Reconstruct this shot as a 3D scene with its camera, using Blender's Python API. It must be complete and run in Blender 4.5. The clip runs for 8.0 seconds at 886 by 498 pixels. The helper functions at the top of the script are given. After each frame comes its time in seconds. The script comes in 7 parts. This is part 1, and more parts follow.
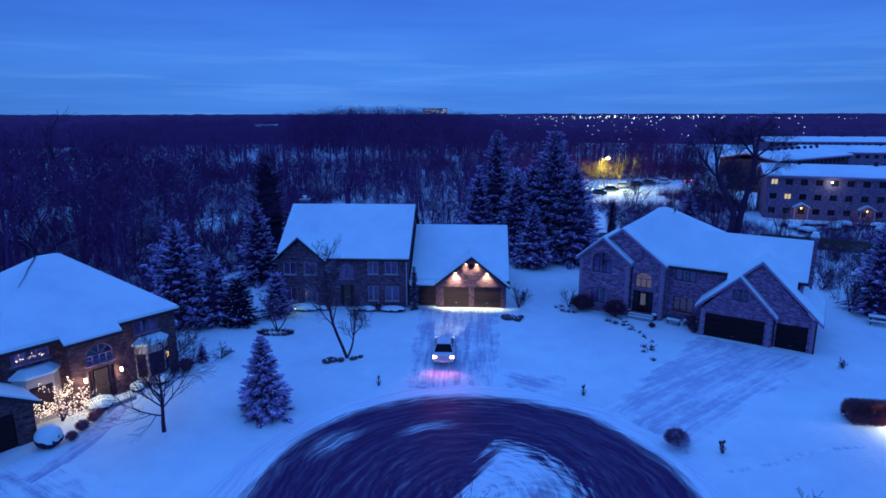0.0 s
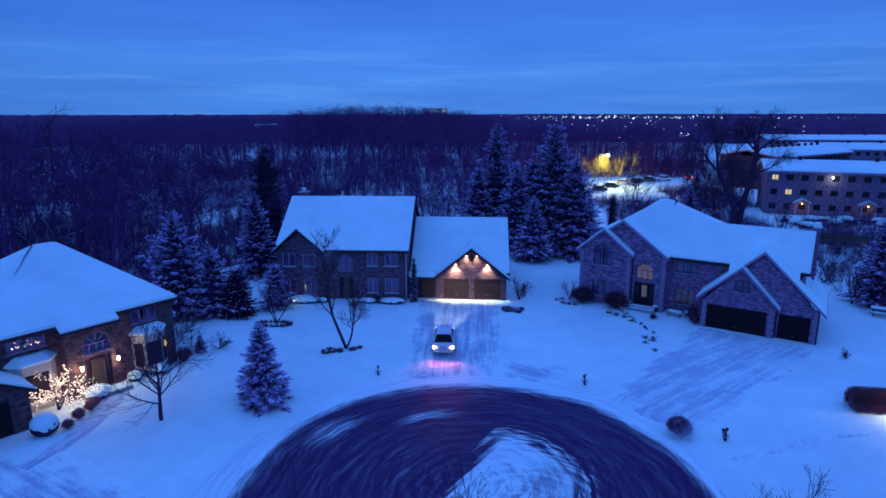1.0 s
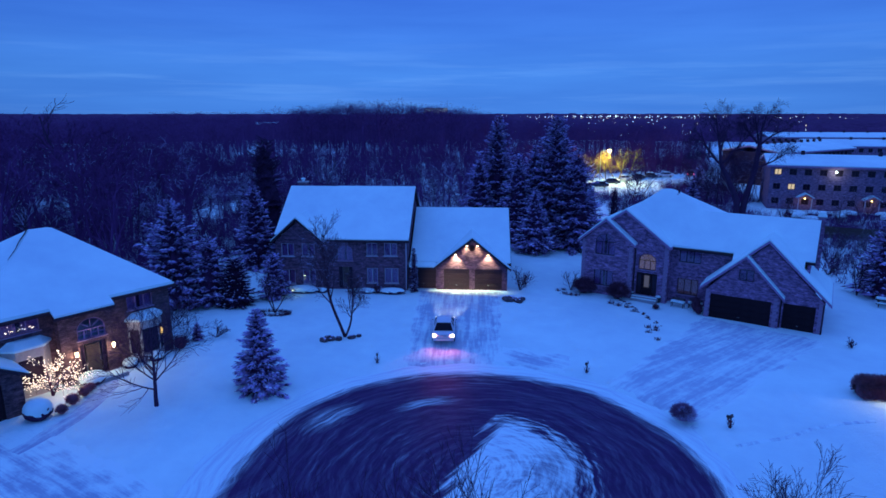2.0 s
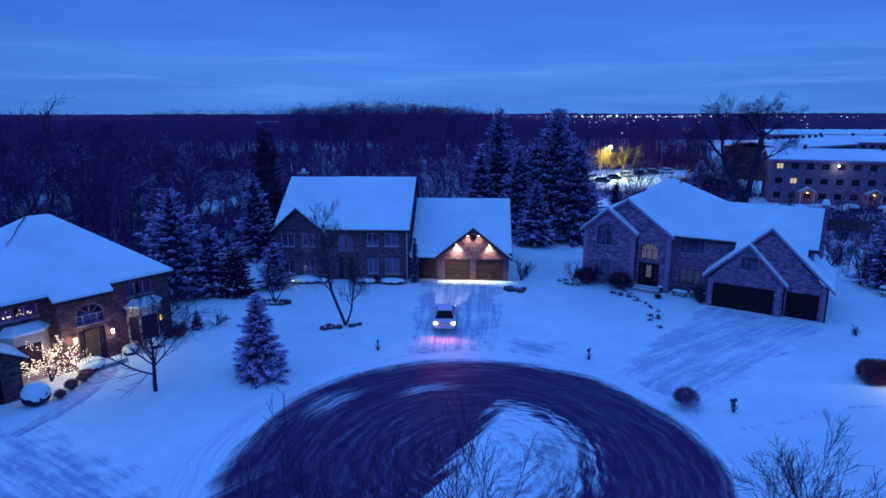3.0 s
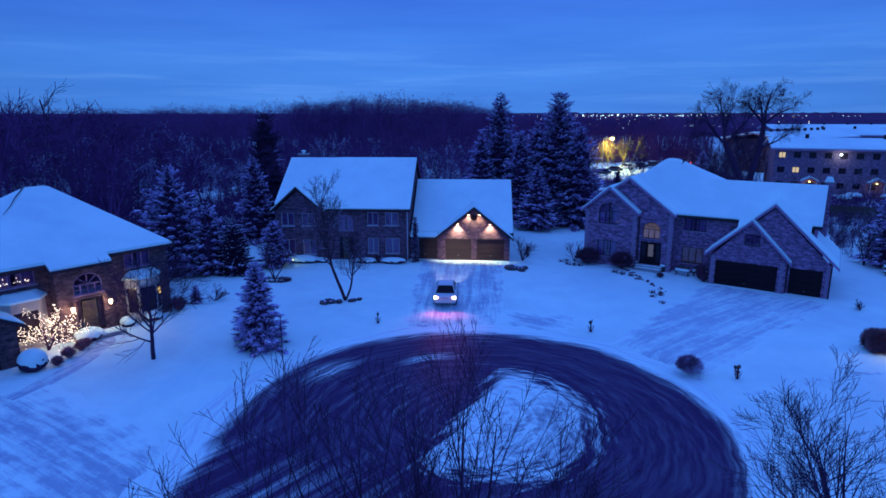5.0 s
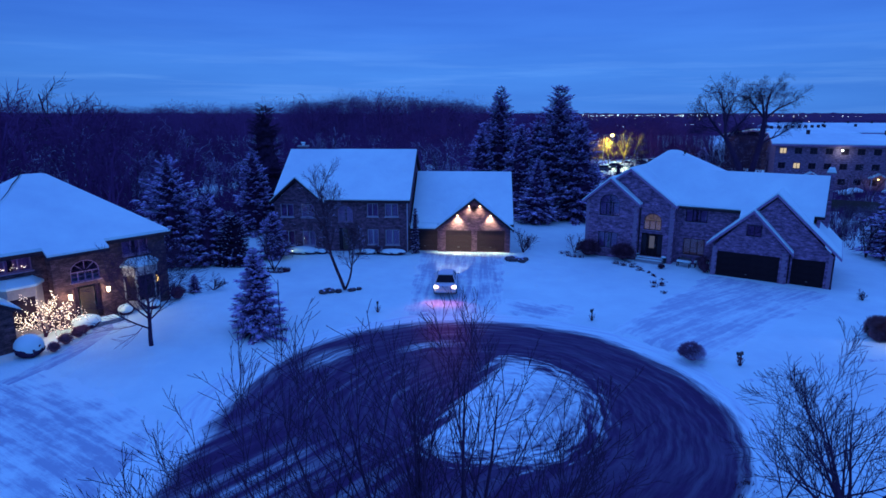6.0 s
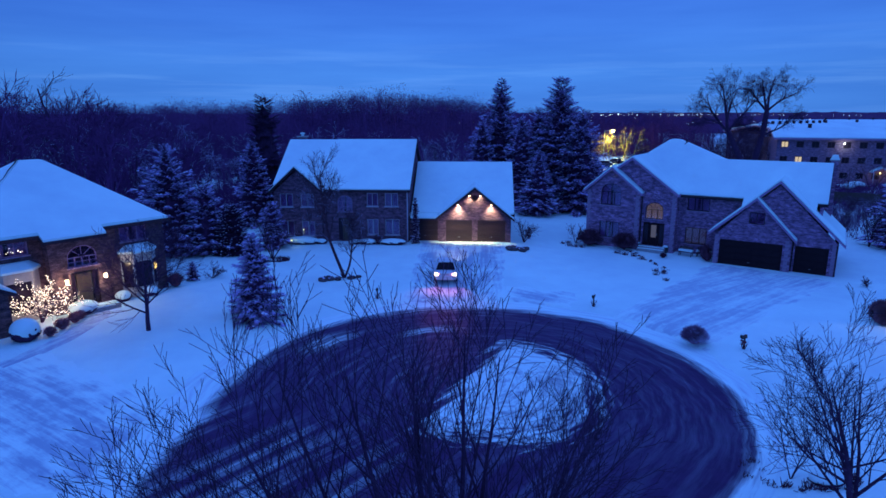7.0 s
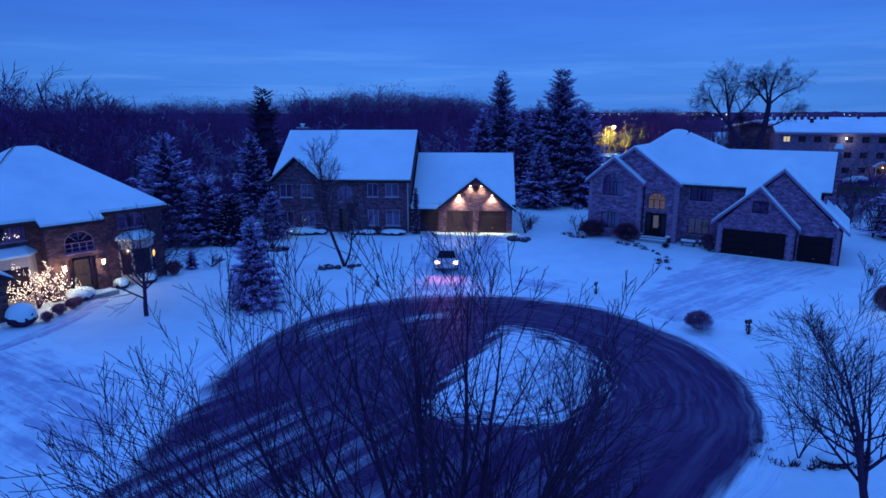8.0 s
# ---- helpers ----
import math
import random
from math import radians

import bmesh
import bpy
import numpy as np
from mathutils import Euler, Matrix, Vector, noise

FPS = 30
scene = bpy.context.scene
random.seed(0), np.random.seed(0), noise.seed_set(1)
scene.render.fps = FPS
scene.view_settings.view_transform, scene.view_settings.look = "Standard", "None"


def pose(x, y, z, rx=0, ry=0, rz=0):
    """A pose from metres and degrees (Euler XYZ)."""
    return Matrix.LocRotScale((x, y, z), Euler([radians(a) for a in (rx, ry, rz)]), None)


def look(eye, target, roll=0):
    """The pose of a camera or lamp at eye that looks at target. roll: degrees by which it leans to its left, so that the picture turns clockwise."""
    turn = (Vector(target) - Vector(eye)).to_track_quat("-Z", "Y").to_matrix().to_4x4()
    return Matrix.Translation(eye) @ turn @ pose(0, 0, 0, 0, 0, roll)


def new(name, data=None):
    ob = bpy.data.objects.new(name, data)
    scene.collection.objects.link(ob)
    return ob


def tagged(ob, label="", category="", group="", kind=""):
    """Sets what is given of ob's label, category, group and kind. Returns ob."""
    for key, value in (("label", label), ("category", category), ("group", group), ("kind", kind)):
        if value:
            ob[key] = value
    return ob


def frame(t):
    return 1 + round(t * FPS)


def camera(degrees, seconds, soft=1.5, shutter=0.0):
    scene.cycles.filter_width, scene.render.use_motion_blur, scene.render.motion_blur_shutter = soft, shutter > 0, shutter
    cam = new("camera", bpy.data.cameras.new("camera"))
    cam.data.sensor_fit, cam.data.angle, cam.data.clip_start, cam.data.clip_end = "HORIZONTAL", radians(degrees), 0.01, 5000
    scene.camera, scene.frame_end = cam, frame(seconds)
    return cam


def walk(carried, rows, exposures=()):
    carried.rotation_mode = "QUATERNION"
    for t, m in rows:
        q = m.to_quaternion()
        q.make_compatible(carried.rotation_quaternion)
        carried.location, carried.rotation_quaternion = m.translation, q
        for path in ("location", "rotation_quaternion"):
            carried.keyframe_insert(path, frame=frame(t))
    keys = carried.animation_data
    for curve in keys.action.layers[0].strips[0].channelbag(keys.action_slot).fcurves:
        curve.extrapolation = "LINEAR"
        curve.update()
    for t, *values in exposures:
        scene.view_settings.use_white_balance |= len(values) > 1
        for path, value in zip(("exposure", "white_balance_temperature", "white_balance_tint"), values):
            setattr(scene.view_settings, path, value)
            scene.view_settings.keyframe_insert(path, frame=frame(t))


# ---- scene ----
cam = camera(72.8, 8.0, soft=1.6)
PATH = [
    (0, (0.296, -0.655, 19.659), (0.18, 1.292, 19.218), -0.1),
    (0.5, (0.28, -0.64, 19.275), (0.167, 1.308, 18.835), -0.1),
    (1, (0.264, -0.485, 18.712), (0.149, 1.463, 18.272), -0.1),
    (1.5, (0.287, -0.236, 18.133), (0.17, 1.711, 17.692), -0.0),
    (3, (0.287, -0.036, 16.529), (0.166, 1.911, 16.089), -0.1),
    (3.5, (0.276, -0.095, 15.958), (0.153, 1.852, 15.518), -0.1),
    (4, (0.284, -0.147, 15.448), (0.161, 1.799, 15.007), -0.0),
    (4.5, (0.305, -0.143, 14.945), (0.181, 1.804, 14.504), -0.1),
    (6, (0.267, -0.034, 13.559), (0.144, 1.913, 13.119), -0.0),
    (6.5, (0.221, 0.067, 13.071), (0.098, 2.015, 12.631), -0.1),
    (7, (0.284, 0.123, 12.492), (0.159, 2.07, 12.052), -0.1),
    (7.5, (0.302, 0.26, 11.836), (0.175, 2.207, 11.396), -0.2),
    (8, (0.226, 0.305, 11.513), (0.1, 2.252, 11.073), -0.1),
]
walk(cam, [(t, look(eye, target, roll)) for t, eye, target, roll in PATH])


# ---- world and light ----
def hexlin(r, g, b):
    return tuple(((c / 255 + 0.055) / 1.055) ** 2.4 if c > 10 else c / 255 / 12.92 for c in (r, g, b)) + (1.0,)


world = bpy.data.worlds.new("dusk_sky")
scene.world = world
world.use_nodes = True
wn, wl = world.node_tree.nodes, world.node_tree.links
wn.clear()
w_out, w_bg = wn.new("ShaderNodeOutputWorld"), wn.new("ShaderNodeBackground")
w_co, w_sep, w_ramp = wn.new("ShaderNodeTexCoord"), wn.new("ShaderNodeSeparateXYZ"), wn.new("ShaderNodeValToRGB")
w_map, w_noise, w_ramp2, w_mix = wn.new("ShaderNodeMapping"), wn.new("ShaderNodeTexNoise"), wn.new("ShaderNodeValToRGB"), wn.new("ShaderNodeMix")
wl.new(w_co.outputs["Generated"], w_sep.inputs[0])
wl.new(w_sep.outputs["Z"], w_ramp.inputs[0])
el = w_ramp.color_ramp.elements
el[0].position, el[0].color = 0.0, hexlin(67, 128, 222)
el[1].position, el[1].color = 1.0, (0.134, 0.364, 1.52, 1)
for p, c in ((0.06, hexlin(71, 136, 233)), (0.12, hexlin(67, 129, 234)), (0.21, hexlin(59, 112, 224)), (0.5, (0.110, 0.320, 1.36, 1))):
    e = el.new(p)
    e.color = c
wl.new(w_co.outputs["Generated"], w_map.inputs[0])
w_map.inputs["Scale"].default_value = (1.6, 1.6, 16.0)
wl.new(w_map.outputs[0], w_noise.inputs["Vector"])
w_noise.inputs["Scale"].default_value, w_noise.inputs["Detail"].default_value, w_noise.inputs["Roughness"].default_value = 1.7, 5.0, 0.55
wl.new(w_noise.outputs["Fac"], w_ramp2.inputs[0])
e2 = w_ramp2.color_ramp.elements
e2[0].position, e2[0].color = 0.3, (0.82, 0.85, 0.90, 1)
e2[1].position, e2[1].color = 0.72, (1.06, 1.05, 1.02, 1)
w_mix.data_type, w_mix.blend_type = "RGBA", "MULTIPLY"
w_mix.inputs["Factor"].default_value = 1.0
wl.new(w_ramp.outputs[0], w_mix.inputs["A"])
wl.new(w_ramp2.outputs[0], w_mix.inputs["B"])
# thin bright streaks of cloud low over the horizon
w_map2, w_noise2, w_r3, w_band, w_add = wn.new("ShaderNodeMapping"), wn.new("ShaderNodeTexNoise"), wn.new("ShaderNodeValToRGB"), wn.new("ShaderNodeValToRGB"), wn.new("ShaderNodeMix")
wl.new(w_co.outputs["Generated"], w_map2.inputs[0])
w_map2.inputs["Scale"].default_value, w_map2.inputs["Location"].default_value = (2.2, 2.2, 42.0), (0.35, 0.0, 0.4)
wl.new(w_map2.outputs[0], w_noise2.inputs["Vector"])
w_noise2.inputs["Scale"].default_value, w_noise2.inputs["Detail"].default_value, w_noise2.inputs["Roughness"].default_value = 1.5, 4.0, 0.6
wl.new(w_noise2.outputs["Fac"], w_r3.inputs[0])
w_r3.color_ramp.elements[0].position, w_r3.color_ramp.elements[0].color = 0.50, (0, 0, 0, 1)
w_r3.color_ramp.elements[1].position, w_r3.color_ramp.elements[1].color = 0.80, (0.05, 0.085, 0.10, 1)
wl.new(w_sep.outputs["Z"], w_band.inputs[0])
w_band.color_ramp.elements[0].position, w_band.color_ramp.elements[0].color = 0.0, (0.5, 0.5, 0.5, 1)
w_band.color_ramp.elements[1].position, w_band.color_ramp.elements[1].color = 0.13, (0, 0, 0, 1)
w_band.color_ramp.elements.new(0.055).color = (1, 1, 1, 1)
w_streak = wn.new("ShaderNodeMix")
w_streak.data_type, w_streak.blend_type = "RGBA", "MULTIPLY"
w_streak.inputs["Factor"].default_value = 1.0
wl.new(w_r3.outputs[0], w_streak.inputs["A"])
wl.new(w_band.outputs[0], w_streak.inputs["B"])
w_add.data_type, w_add.blend_type = "RGBA", "ADD"
w_add.inputs["Factor"].default_value = 1.0
wl.new(w_mix.outputs["Result"], w_add.inputs["A"])
wl.new(w_streak.outputs["Result"], w_add.inputs["B"])
# the afterglow lies ahead, low in the north
w_y = wn.new("ShaderNodeMath")
w_y.operation = "MULTIPLY_ADD"
w_y.inputs[1].default_value, w_y.inputs[2].default_value = 0.62, 0.47
wl.new(w_sep.outputs["Y"], w_y.inputs[0])
w_max = wn.new("ShaderNodeMath")
w_max.operation = "MAXIMUM"
w_max.inputs[1].default_value = 0.94
wl.new(w_y.outputs[0], w_max.inputs[0])
w_glow = wn.new("ShaderNodeVectorMath")
w_glow.operation = "SCALE"
wl.new(w_add.outputs["Result"], w_glow.inputs[0])
wl.new(w_max.outputs[0], w_glow.inputs["Scale"])
wl.new(w_glow.outputs[0], w_bg.inputs["Color"])
w_bg.inputs["Strength"].default_value = 1.0
wl.new(w_bg.outputs[0], w_out.inputs[0])


# ---- materials ----
def shader(name):
    m = bpy.data.materials.new(name)
    m.use_nodes = True
    nt = m.node_tree
    return m, nt, nt.nodes["Principled BSDF"]


def nnode(nt, kind, **inputs):
    n = nt.nodes.new("ShaderNode" + kind)
    for k, v in inputs.items():
        n.inputs[k].default_value = v
    return n


def ramp_node(nt, source, stops):
    r = nt.nodes.new("ShaderNodeValToRGB")
    e = r.color_ramp.elements
    e[0].position, e[0].color = stops[0][0], (*stops[0][1], 1)
    e[1].position, e[1].color = stops[-1][0], (*stops[-1][1], 1)
    for p, c in stops[1:-1]:
        e.new(p).color = (*c, 1)
    nt.links.new(source, r.inputs[0])
    return r.outputs[0]


def coords(nt, scale=(1, 1, 1), rot=(0, 0, 0)):
    co = nt.nodes.new("ShaderNodeTexCoord")
    mp = nnode(nt, "Mapping", Scale=scale, Rotation=rot)
    nt.links.new(co.outputs["Object"], mp.inputs[0])
    return mp.outputs[0]


def noise_out(nt, vec, scale, detail=4.0, rough=0.55):
    n = nnode(nt, "TexNoise", Scale=scale, Detail=detail, Roughness=rough)
    nt.links.new(vec, n.inputs["Vector"])
    return n.outputs["Fac"]


def add_bump(nt, bsdf, height, strength, dist=0.02):
    b = nnode(nt, "Bump", Strength=strength, Distance=dist)
    nt.links.new(height, b.inputs["Height"])
    nt.links.new(b.outputs[0], bsdf.inputs["Normal"])


def mixcol(nt, fac, a, b):
    mx = nt.nodes.new("ShaderNodeMix")
    mx.data_type = "RGBA"
    for sock, val in (("Factor", fac), ("A", a), ("B", b)):
        if isinstance(val, (tuple, float, int)):
            mx.inputs[sock].default_value = (*val, 1) if isinstance(val, tuple) else val
        else:
            nt.links.new(val, mx.inputs[sock])
    return mx.outputs["Result"]


def math_node(nt, op, a, b=0.0, clamp=False):
    n = nt.nodes.new("ShaderNodeMath")
    n.operation, n.use_clamp = op, clamp
    for i, v in enumerate((a, b)):
        if isinstance(v, (int, float)):
            n.inputs[i].default_value = v
        else:
            nt.links.new(v, n.inputs[i])
    return n.outputs[0]


def mat_noise(name, c0, c1, scale, rough=0.8, bump=0.3, dist=0.01, stretch=(1, 1, 1), metal=0.0, spec=0.5):
    m, nt, b = shader(name)
    v = coords(nt, stretch)
    n1, n2 = noise_out(nt, v, scale), noise_out(nt, v, scale * 0.13, 2)
    f = math_node(nt, "ADD", math_node(nt, "MULTIPLY", n1, 0.6), math_node(nt, "MULTIPLY", n2, 0.4))
    nt.links.new(ramp_node(nt, f, ((0.36, c0), (0.64, c1))), b.inputs["Base Color"])
    b.inputs["Roughness"].default_value, b.inputs["Metallic"].default_value, b.inputs["Specular IOR Level"].default_value = rough, metal, spec
    if bump:
        add_bump(nt, b, n1, bump, dist)
    return m


def mat_brick(name, c0, c1, mortar, scale=4.2):
    """Running-bond brick with mottled firing colours."""
    m, nt, b = shader(name)
    co = nt.nodes.new("ShaderNodeTexCoord")
    sep = nt.nodes.new("ShaderNodeSeparateXYZ")
    nt.links.new(co.outputs["Object"], sep.inputs[0])
    cmb = nt.nodes.new("ShaderNodeCombineXYZ")
    nt.links.new(math_node(nt, "ADD", sep.outputs[0], sep.outputs[1]), cmb.inputs[0])
    nt.links.new(sep.outputs[2], cmb.inputs[1])
    br = nnode(nt, "TexBrick", Scale=scale)
    br.inputs["Color1"].default_value, br.inputs["Color2"].default_value, br.inputs["Mortar"].default_value = (*c0, 1), (*c1, 1), (*mortar, 1)
    br.inputs["Mortar Size"].default_value, br.inputs["Brick Width"].default_value, br.inputs["Row Height"].default_value = 0.016, 0.9, 0.32
    nt.links.new(cmb.outputs[0], br.inputs["Vector"])
    big = nnode(nt, "Mapping", Scale=(1.5, 1.5, 3.4))
    nt.links.new(co.outputs["Object"], big.inputs[0])
    n = noise_out(nt, big.outputs[0], 1.3, 5, 0.75)
    v = ramp_node(nt, n, ((0.32, (0.36, 0.36, 0.38)), (0.5, (0.95, 0.95, 0.95)), (0.66, (1.85, 1.8, 1.75))))
    mx = nt.nodes.new("ShaderNodeMix")
    mx.data_type, mx.blend_type = "RGBA", "MULTIPLY"
    mx.inputs["Factor"].default_value = 1.0
    nt.links.new(br.outputs["Color"], mx.inputs["A"])
    nt.links.new(v, mx.inputs["B"])
    nt.links.new(mx.outputs["Result"], b.inputs["Base Color"])
    b.inputs["Roughness"].default_value, b.inputs["Specular IOR Level"].default_value = 0.9, 0.1
    add_bump(nt, b, br.outputs["Fac"], -0.4, 0.01)
    return m


def mat_snowy(name, c0, c1, scale, low, high, snow=(0.66, 0.66, 0.86), patch=0.8):
    """A dark surface with snow lying on what faces up."""
    m, nt, b = shader(name)
    v = coords(nt)
    base = ramp_node(nt, noise_out(nt, v, scale), ((0.35, c0), (0.65, c1)))
    geo = nt.nodes.new("ShaderNodeNewGeometry")
    sep = nt.nodes.new("ShaderNodeSeparateXYZ")
    nt.links.new(geo.outputs["Normal"], sep.inputs[0])
    n = noise_out(nt, v, patch, 3)
    k = math_node(nt, "ADD", sep.outputs[2], math_node(nt, "MULTIPLY", math_node(nt, "SUBTRACT", n, 0.5), 1.4))
    f = ramp_node(nt, k, ((low, (0, 0, 0)), (high, (1, 1, 1))))
    nt.links.new(mixcol(nt, f, base, snow), b.inputs["Base Color"])
    b.inputs["Roughness"].default_value, b.inputs["Specular IOR Level"].default_value = 0.9, 0.03
    return m


def mat_emit(name, color, strength):
    m, nt, b = shader(name)
    b.inputs["Base Color"].default_value = (*(c * 0.15 for c in color), 1)
    b.inputs["Emission Color"].default_value = (*color, 1)
    b.inputs["Emission Strength"].default_value = strength
    return m


def mat_glass(name, tint, gloss):
    m, nt, b = shader(name)
    nt.nodes.remove(b)
    out = nt.nodes["Material Output"]
    tr, gl = nnode(nt, "BsdfTransparent", Color=(*tint, 1)), nnode(nt, "BsdfGlossy", Color=(0.9, 0.92, 0.95, 1), Roughness=0.06)
    v = coords(nt)
    bm_ = nnode(nt, "Bump", Strength=0.05, Distance=0.05)
    nt.links.new(noise_out(nt, v, 1.2, 2), bm_.inputs["Height"])
    nt.links.new(bm_.outputs[0], gl.inputs["Normal"])
    mx = nnode(nt, "MixShader", Fac=gloss)
    nt.links.new(tr.outputs[0], mx.inputs[1])
    nt.links.new(gl.outputs[0], mx.inputs[2])
    nt.links.new(mx.outputs[0], out.inputs[0])
    return m


def mat_snow(name, bump=0.5):
    m, nt, b = shader(name)
    v = coords(nt)
    n1, n2, n3 = noise_out(nt, v, 0.12, 4), noise_out(nt, v, 0.55, 6, 0.62), noise_out(nt, v, 7.0, 4)
    f = math_node(nt, "ADD", math_node(nt, "MULTIPLY", n1, 0.6), math_node(nt, "MULTIPLY", n2, 0.4))
    nt.links.new(ramp_node(nt, f, ((0.3, (0.58, 0.76, 0.71)), (0.62, (0.72, 0.95, 0.83)))), b.inputs["Base Color"])
    b.inputs["Roughness"].default_value = 0.75
    h = math_node(nt, "ADD", math_node(nt, "MULTIPLY", n2, 1.0), math_node(nt, "MULTIPLY", n3, 0.28))
    add_bump(nt, b, h, bump, 0.22)
    return m


SNOW = mat_snow("snow_field")
ROOF_SNOW = mat_snow("snow_roof", 0.25)
BRICK_TAN = mat_brick("brick_tan", (0.106, 0.056, 0.080), (0.156, 0.084, 0.116), (0.18, 0.115, 0.145))
BRICK_GREY = mat_brick("brick_grey", (0.15, 0.078, 0.130), (0.31, 0.165, 0.265), (0.36, 0.23, 0.34))
BRICK_RED = mat_brick("brick_brown", (0.080, 0.045, 0.052), (0.122, 0.068, 0.076), (0.145, 0.098, 0.105))
STUCCO = mat_noise("pale_siding", (0.40, 0.35, 0.30), (0.50, 0.45, 0.39), 6, 0.9, 0.1)
QUOIN = mat_noise("limestone", (0.27, 0.17, 0.24), (0.39, 0.26, 0.35), 5, 0.9, 0.3, spec=0.1)
SHINGLE = mat_noise("dark_shingle", (0.03, 0.028, 0.027), (0.07, 0.065, 0.06), 9, 0.95, 0.4)
TRIM_DARK = mat_noise("dark_trim", (0.035, 0.020, 0.026), (0.06, 0.036, 0.045), 5, 0.6, 0.05, spec=0.1)
TRIM_LIGHT = mat_noise("light_trim", (0.31, 0.175, 0.28), (0.41, 0.24, 0.37), 5, 0.6, 0.05, spec=0.1)
WHITE_TRIM = mat_noise("white_trim", (0.42, 0.38, 0.42), (0.54, 0.50, 0.54), 5, 0.55, 0.05, spec=0.2)
DOOR_DARK = mat_noise("dark_painted_door", (0.016, 0.007, 0.010), (0.026, 0.012, 0.016), 3, 0.7, 0.1, spec=0.15)
DOOR_BROWN = mat_noise("stained_wood_door", (0.031, 0.014, 0.017), (0.050, 0.023, 0.027), 4, 0.6, 0.2, 0.01, (0.6, 1, 8), spec=0.25)
DOOR_WOOD = mat_noise("walnut_door", (0.05, 0.03, 0.02), (0.09, 0.055, 0.035), 6, 0.5, 0.2, 0.01, (8, 1, 0.6))
GLASS = mat_glass("window_glass", (0.84, 0.76, 0.90), 0.06)
CURTAIN = mat_noise("curtain", (0.28, 0.17, 0.28), (0.40, 0.25, 0.38), 3, 0.9, 0.3, 0.03, (9, 9, 0.4))
LIT_BLIND = mat_emit("lamplit_blind", (1.0, 0.78, 0.48), 0.62)
LIT_DOOR = mat_emit("lamplit_door_glass", (1.0, 0.82, 0.66), 0.055)
LIT_DIM = mat_emit("dim_lamplit_blind", (1.0, 0.88, 0.62), 0.11)
LIT_FAINT = mat_emit("faintly_lit_curtain", (1.0, 0.86, 0.76), 0.016)
LIT_BLUE = mat_emit("office_pane", (0.70, 0.90, 1.0), 0.9)
LIT_WARM = mat_emit("lamplit_pane", (1.0, 0.62, 0.18), 1.6)
BULB = mat_emit("warm_bulb", (1.0, 0.72, 0.45), 14.0)
FAIRY = mat_emit("fairy_bulb", (1.0, 0.80, 0.62), 5.0)
COOL = mat_emit("cool_lamp", (0.75, 1.0, 0.92), 14.0)
SODIUM = mat_emit("sodium_lamp", (1.0, 0.84, 0.30), 9.0)
TOWN = mat_emit("town_light", (0.70, 0.90, 1.0), 3.6)
TOWN_WARM = mat_emit("town_light_warm", (1.0, 0.75, 0.45), 2.2)
TAIL_RED = mat_emit("red_tail_light", (1.0, 0.06, 0.10), 9.0)
TAIL = mat_emit("tail_light", (1.0, 0.42, 0.40), 5.0)
REVERSE = mat_emit("reversing_light", (1.0, 0.80, 0.74), 5.5)
HEAD = mat_emit("head_light", (1.0, 0.95, 0.85), 2.0)
BARK = mat_snowy("bark_bare", (0.048, 0.020, 0.042), (0.090, 0.040, 0.078), 6, 0.85, 1.25)
BARK_LADEN = mat_snowy("bark_snow_laden", (0.055, 0.026, 0.046), (0.10, 0.050, 0.085), 4, 0.20, 0.75, patch=0.35)
BARK_SNOW = mat_snowy("bark_snow_dusted", (0.055, 0.026, 0.040), (0.10, 0.052, 0.075), 4, 0.55, 1.1)
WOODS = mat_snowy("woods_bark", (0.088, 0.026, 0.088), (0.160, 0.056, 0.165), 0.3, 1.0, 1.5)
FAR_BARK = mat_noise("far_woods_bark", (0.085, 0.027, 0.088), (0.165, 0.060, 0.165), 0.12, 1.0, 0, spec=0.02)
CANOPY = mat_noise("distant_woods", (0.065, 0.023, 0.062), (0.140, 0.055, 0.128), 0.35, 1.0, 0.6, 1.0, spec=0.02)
NEEDLE = mat_noise("spruce_needles", (0.036, 0.015, 0.036), (0.075, 0.034, 0.074), 2.5, 0.9, 0, spec=0.03)
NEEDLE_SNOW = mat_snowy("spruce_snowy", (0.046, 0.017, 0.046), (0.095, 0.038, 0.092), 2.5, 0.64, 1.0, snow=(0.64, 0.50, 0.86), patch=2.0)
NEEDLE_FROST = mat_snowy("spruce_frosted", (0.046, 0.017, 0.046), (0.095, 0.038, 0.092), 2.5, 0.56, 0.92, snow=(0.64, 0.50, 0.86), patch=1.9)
BOUGH_SNOW = mat_noise("snow_on_boughs", (0.62, 0.59, 0.78), (0.77, 0.75, 0.90), 3, 0.85, 0, spec=0.05)
BARK_PLAIN = mat_noise("bark_plain", (0.044, 0.021, 0.046), (0.080, 0.038, 0.078), 6, 0.9, 0, spec=0.03)
SHRUB = mat_snowy("shrub_twigs", (0.085, 0.032, 0.055), (0.16, 0.066, 0.10), 5, 1.0, 1.45, patch=3)
HEDGE = mat_snowy("hedge_twigs", (0.19, 0.08, 0.10), (0.33, 0.145, 0.17), 5, 1.0, 1.5, patch=4)
SHRUB_SNOW = mat_snowy("snowy_shrub_twigs", (0.19, 0.095, 0.16), (0.32, 0.165, 0.26), 5, 0.5, 1.1, patch=4)
STONE = mat_snowy("edging_stone", (0.06, 0.045, 0.05), (0.13, 0.10, 0.105), 4, 0.95, 1.4, patch=2)
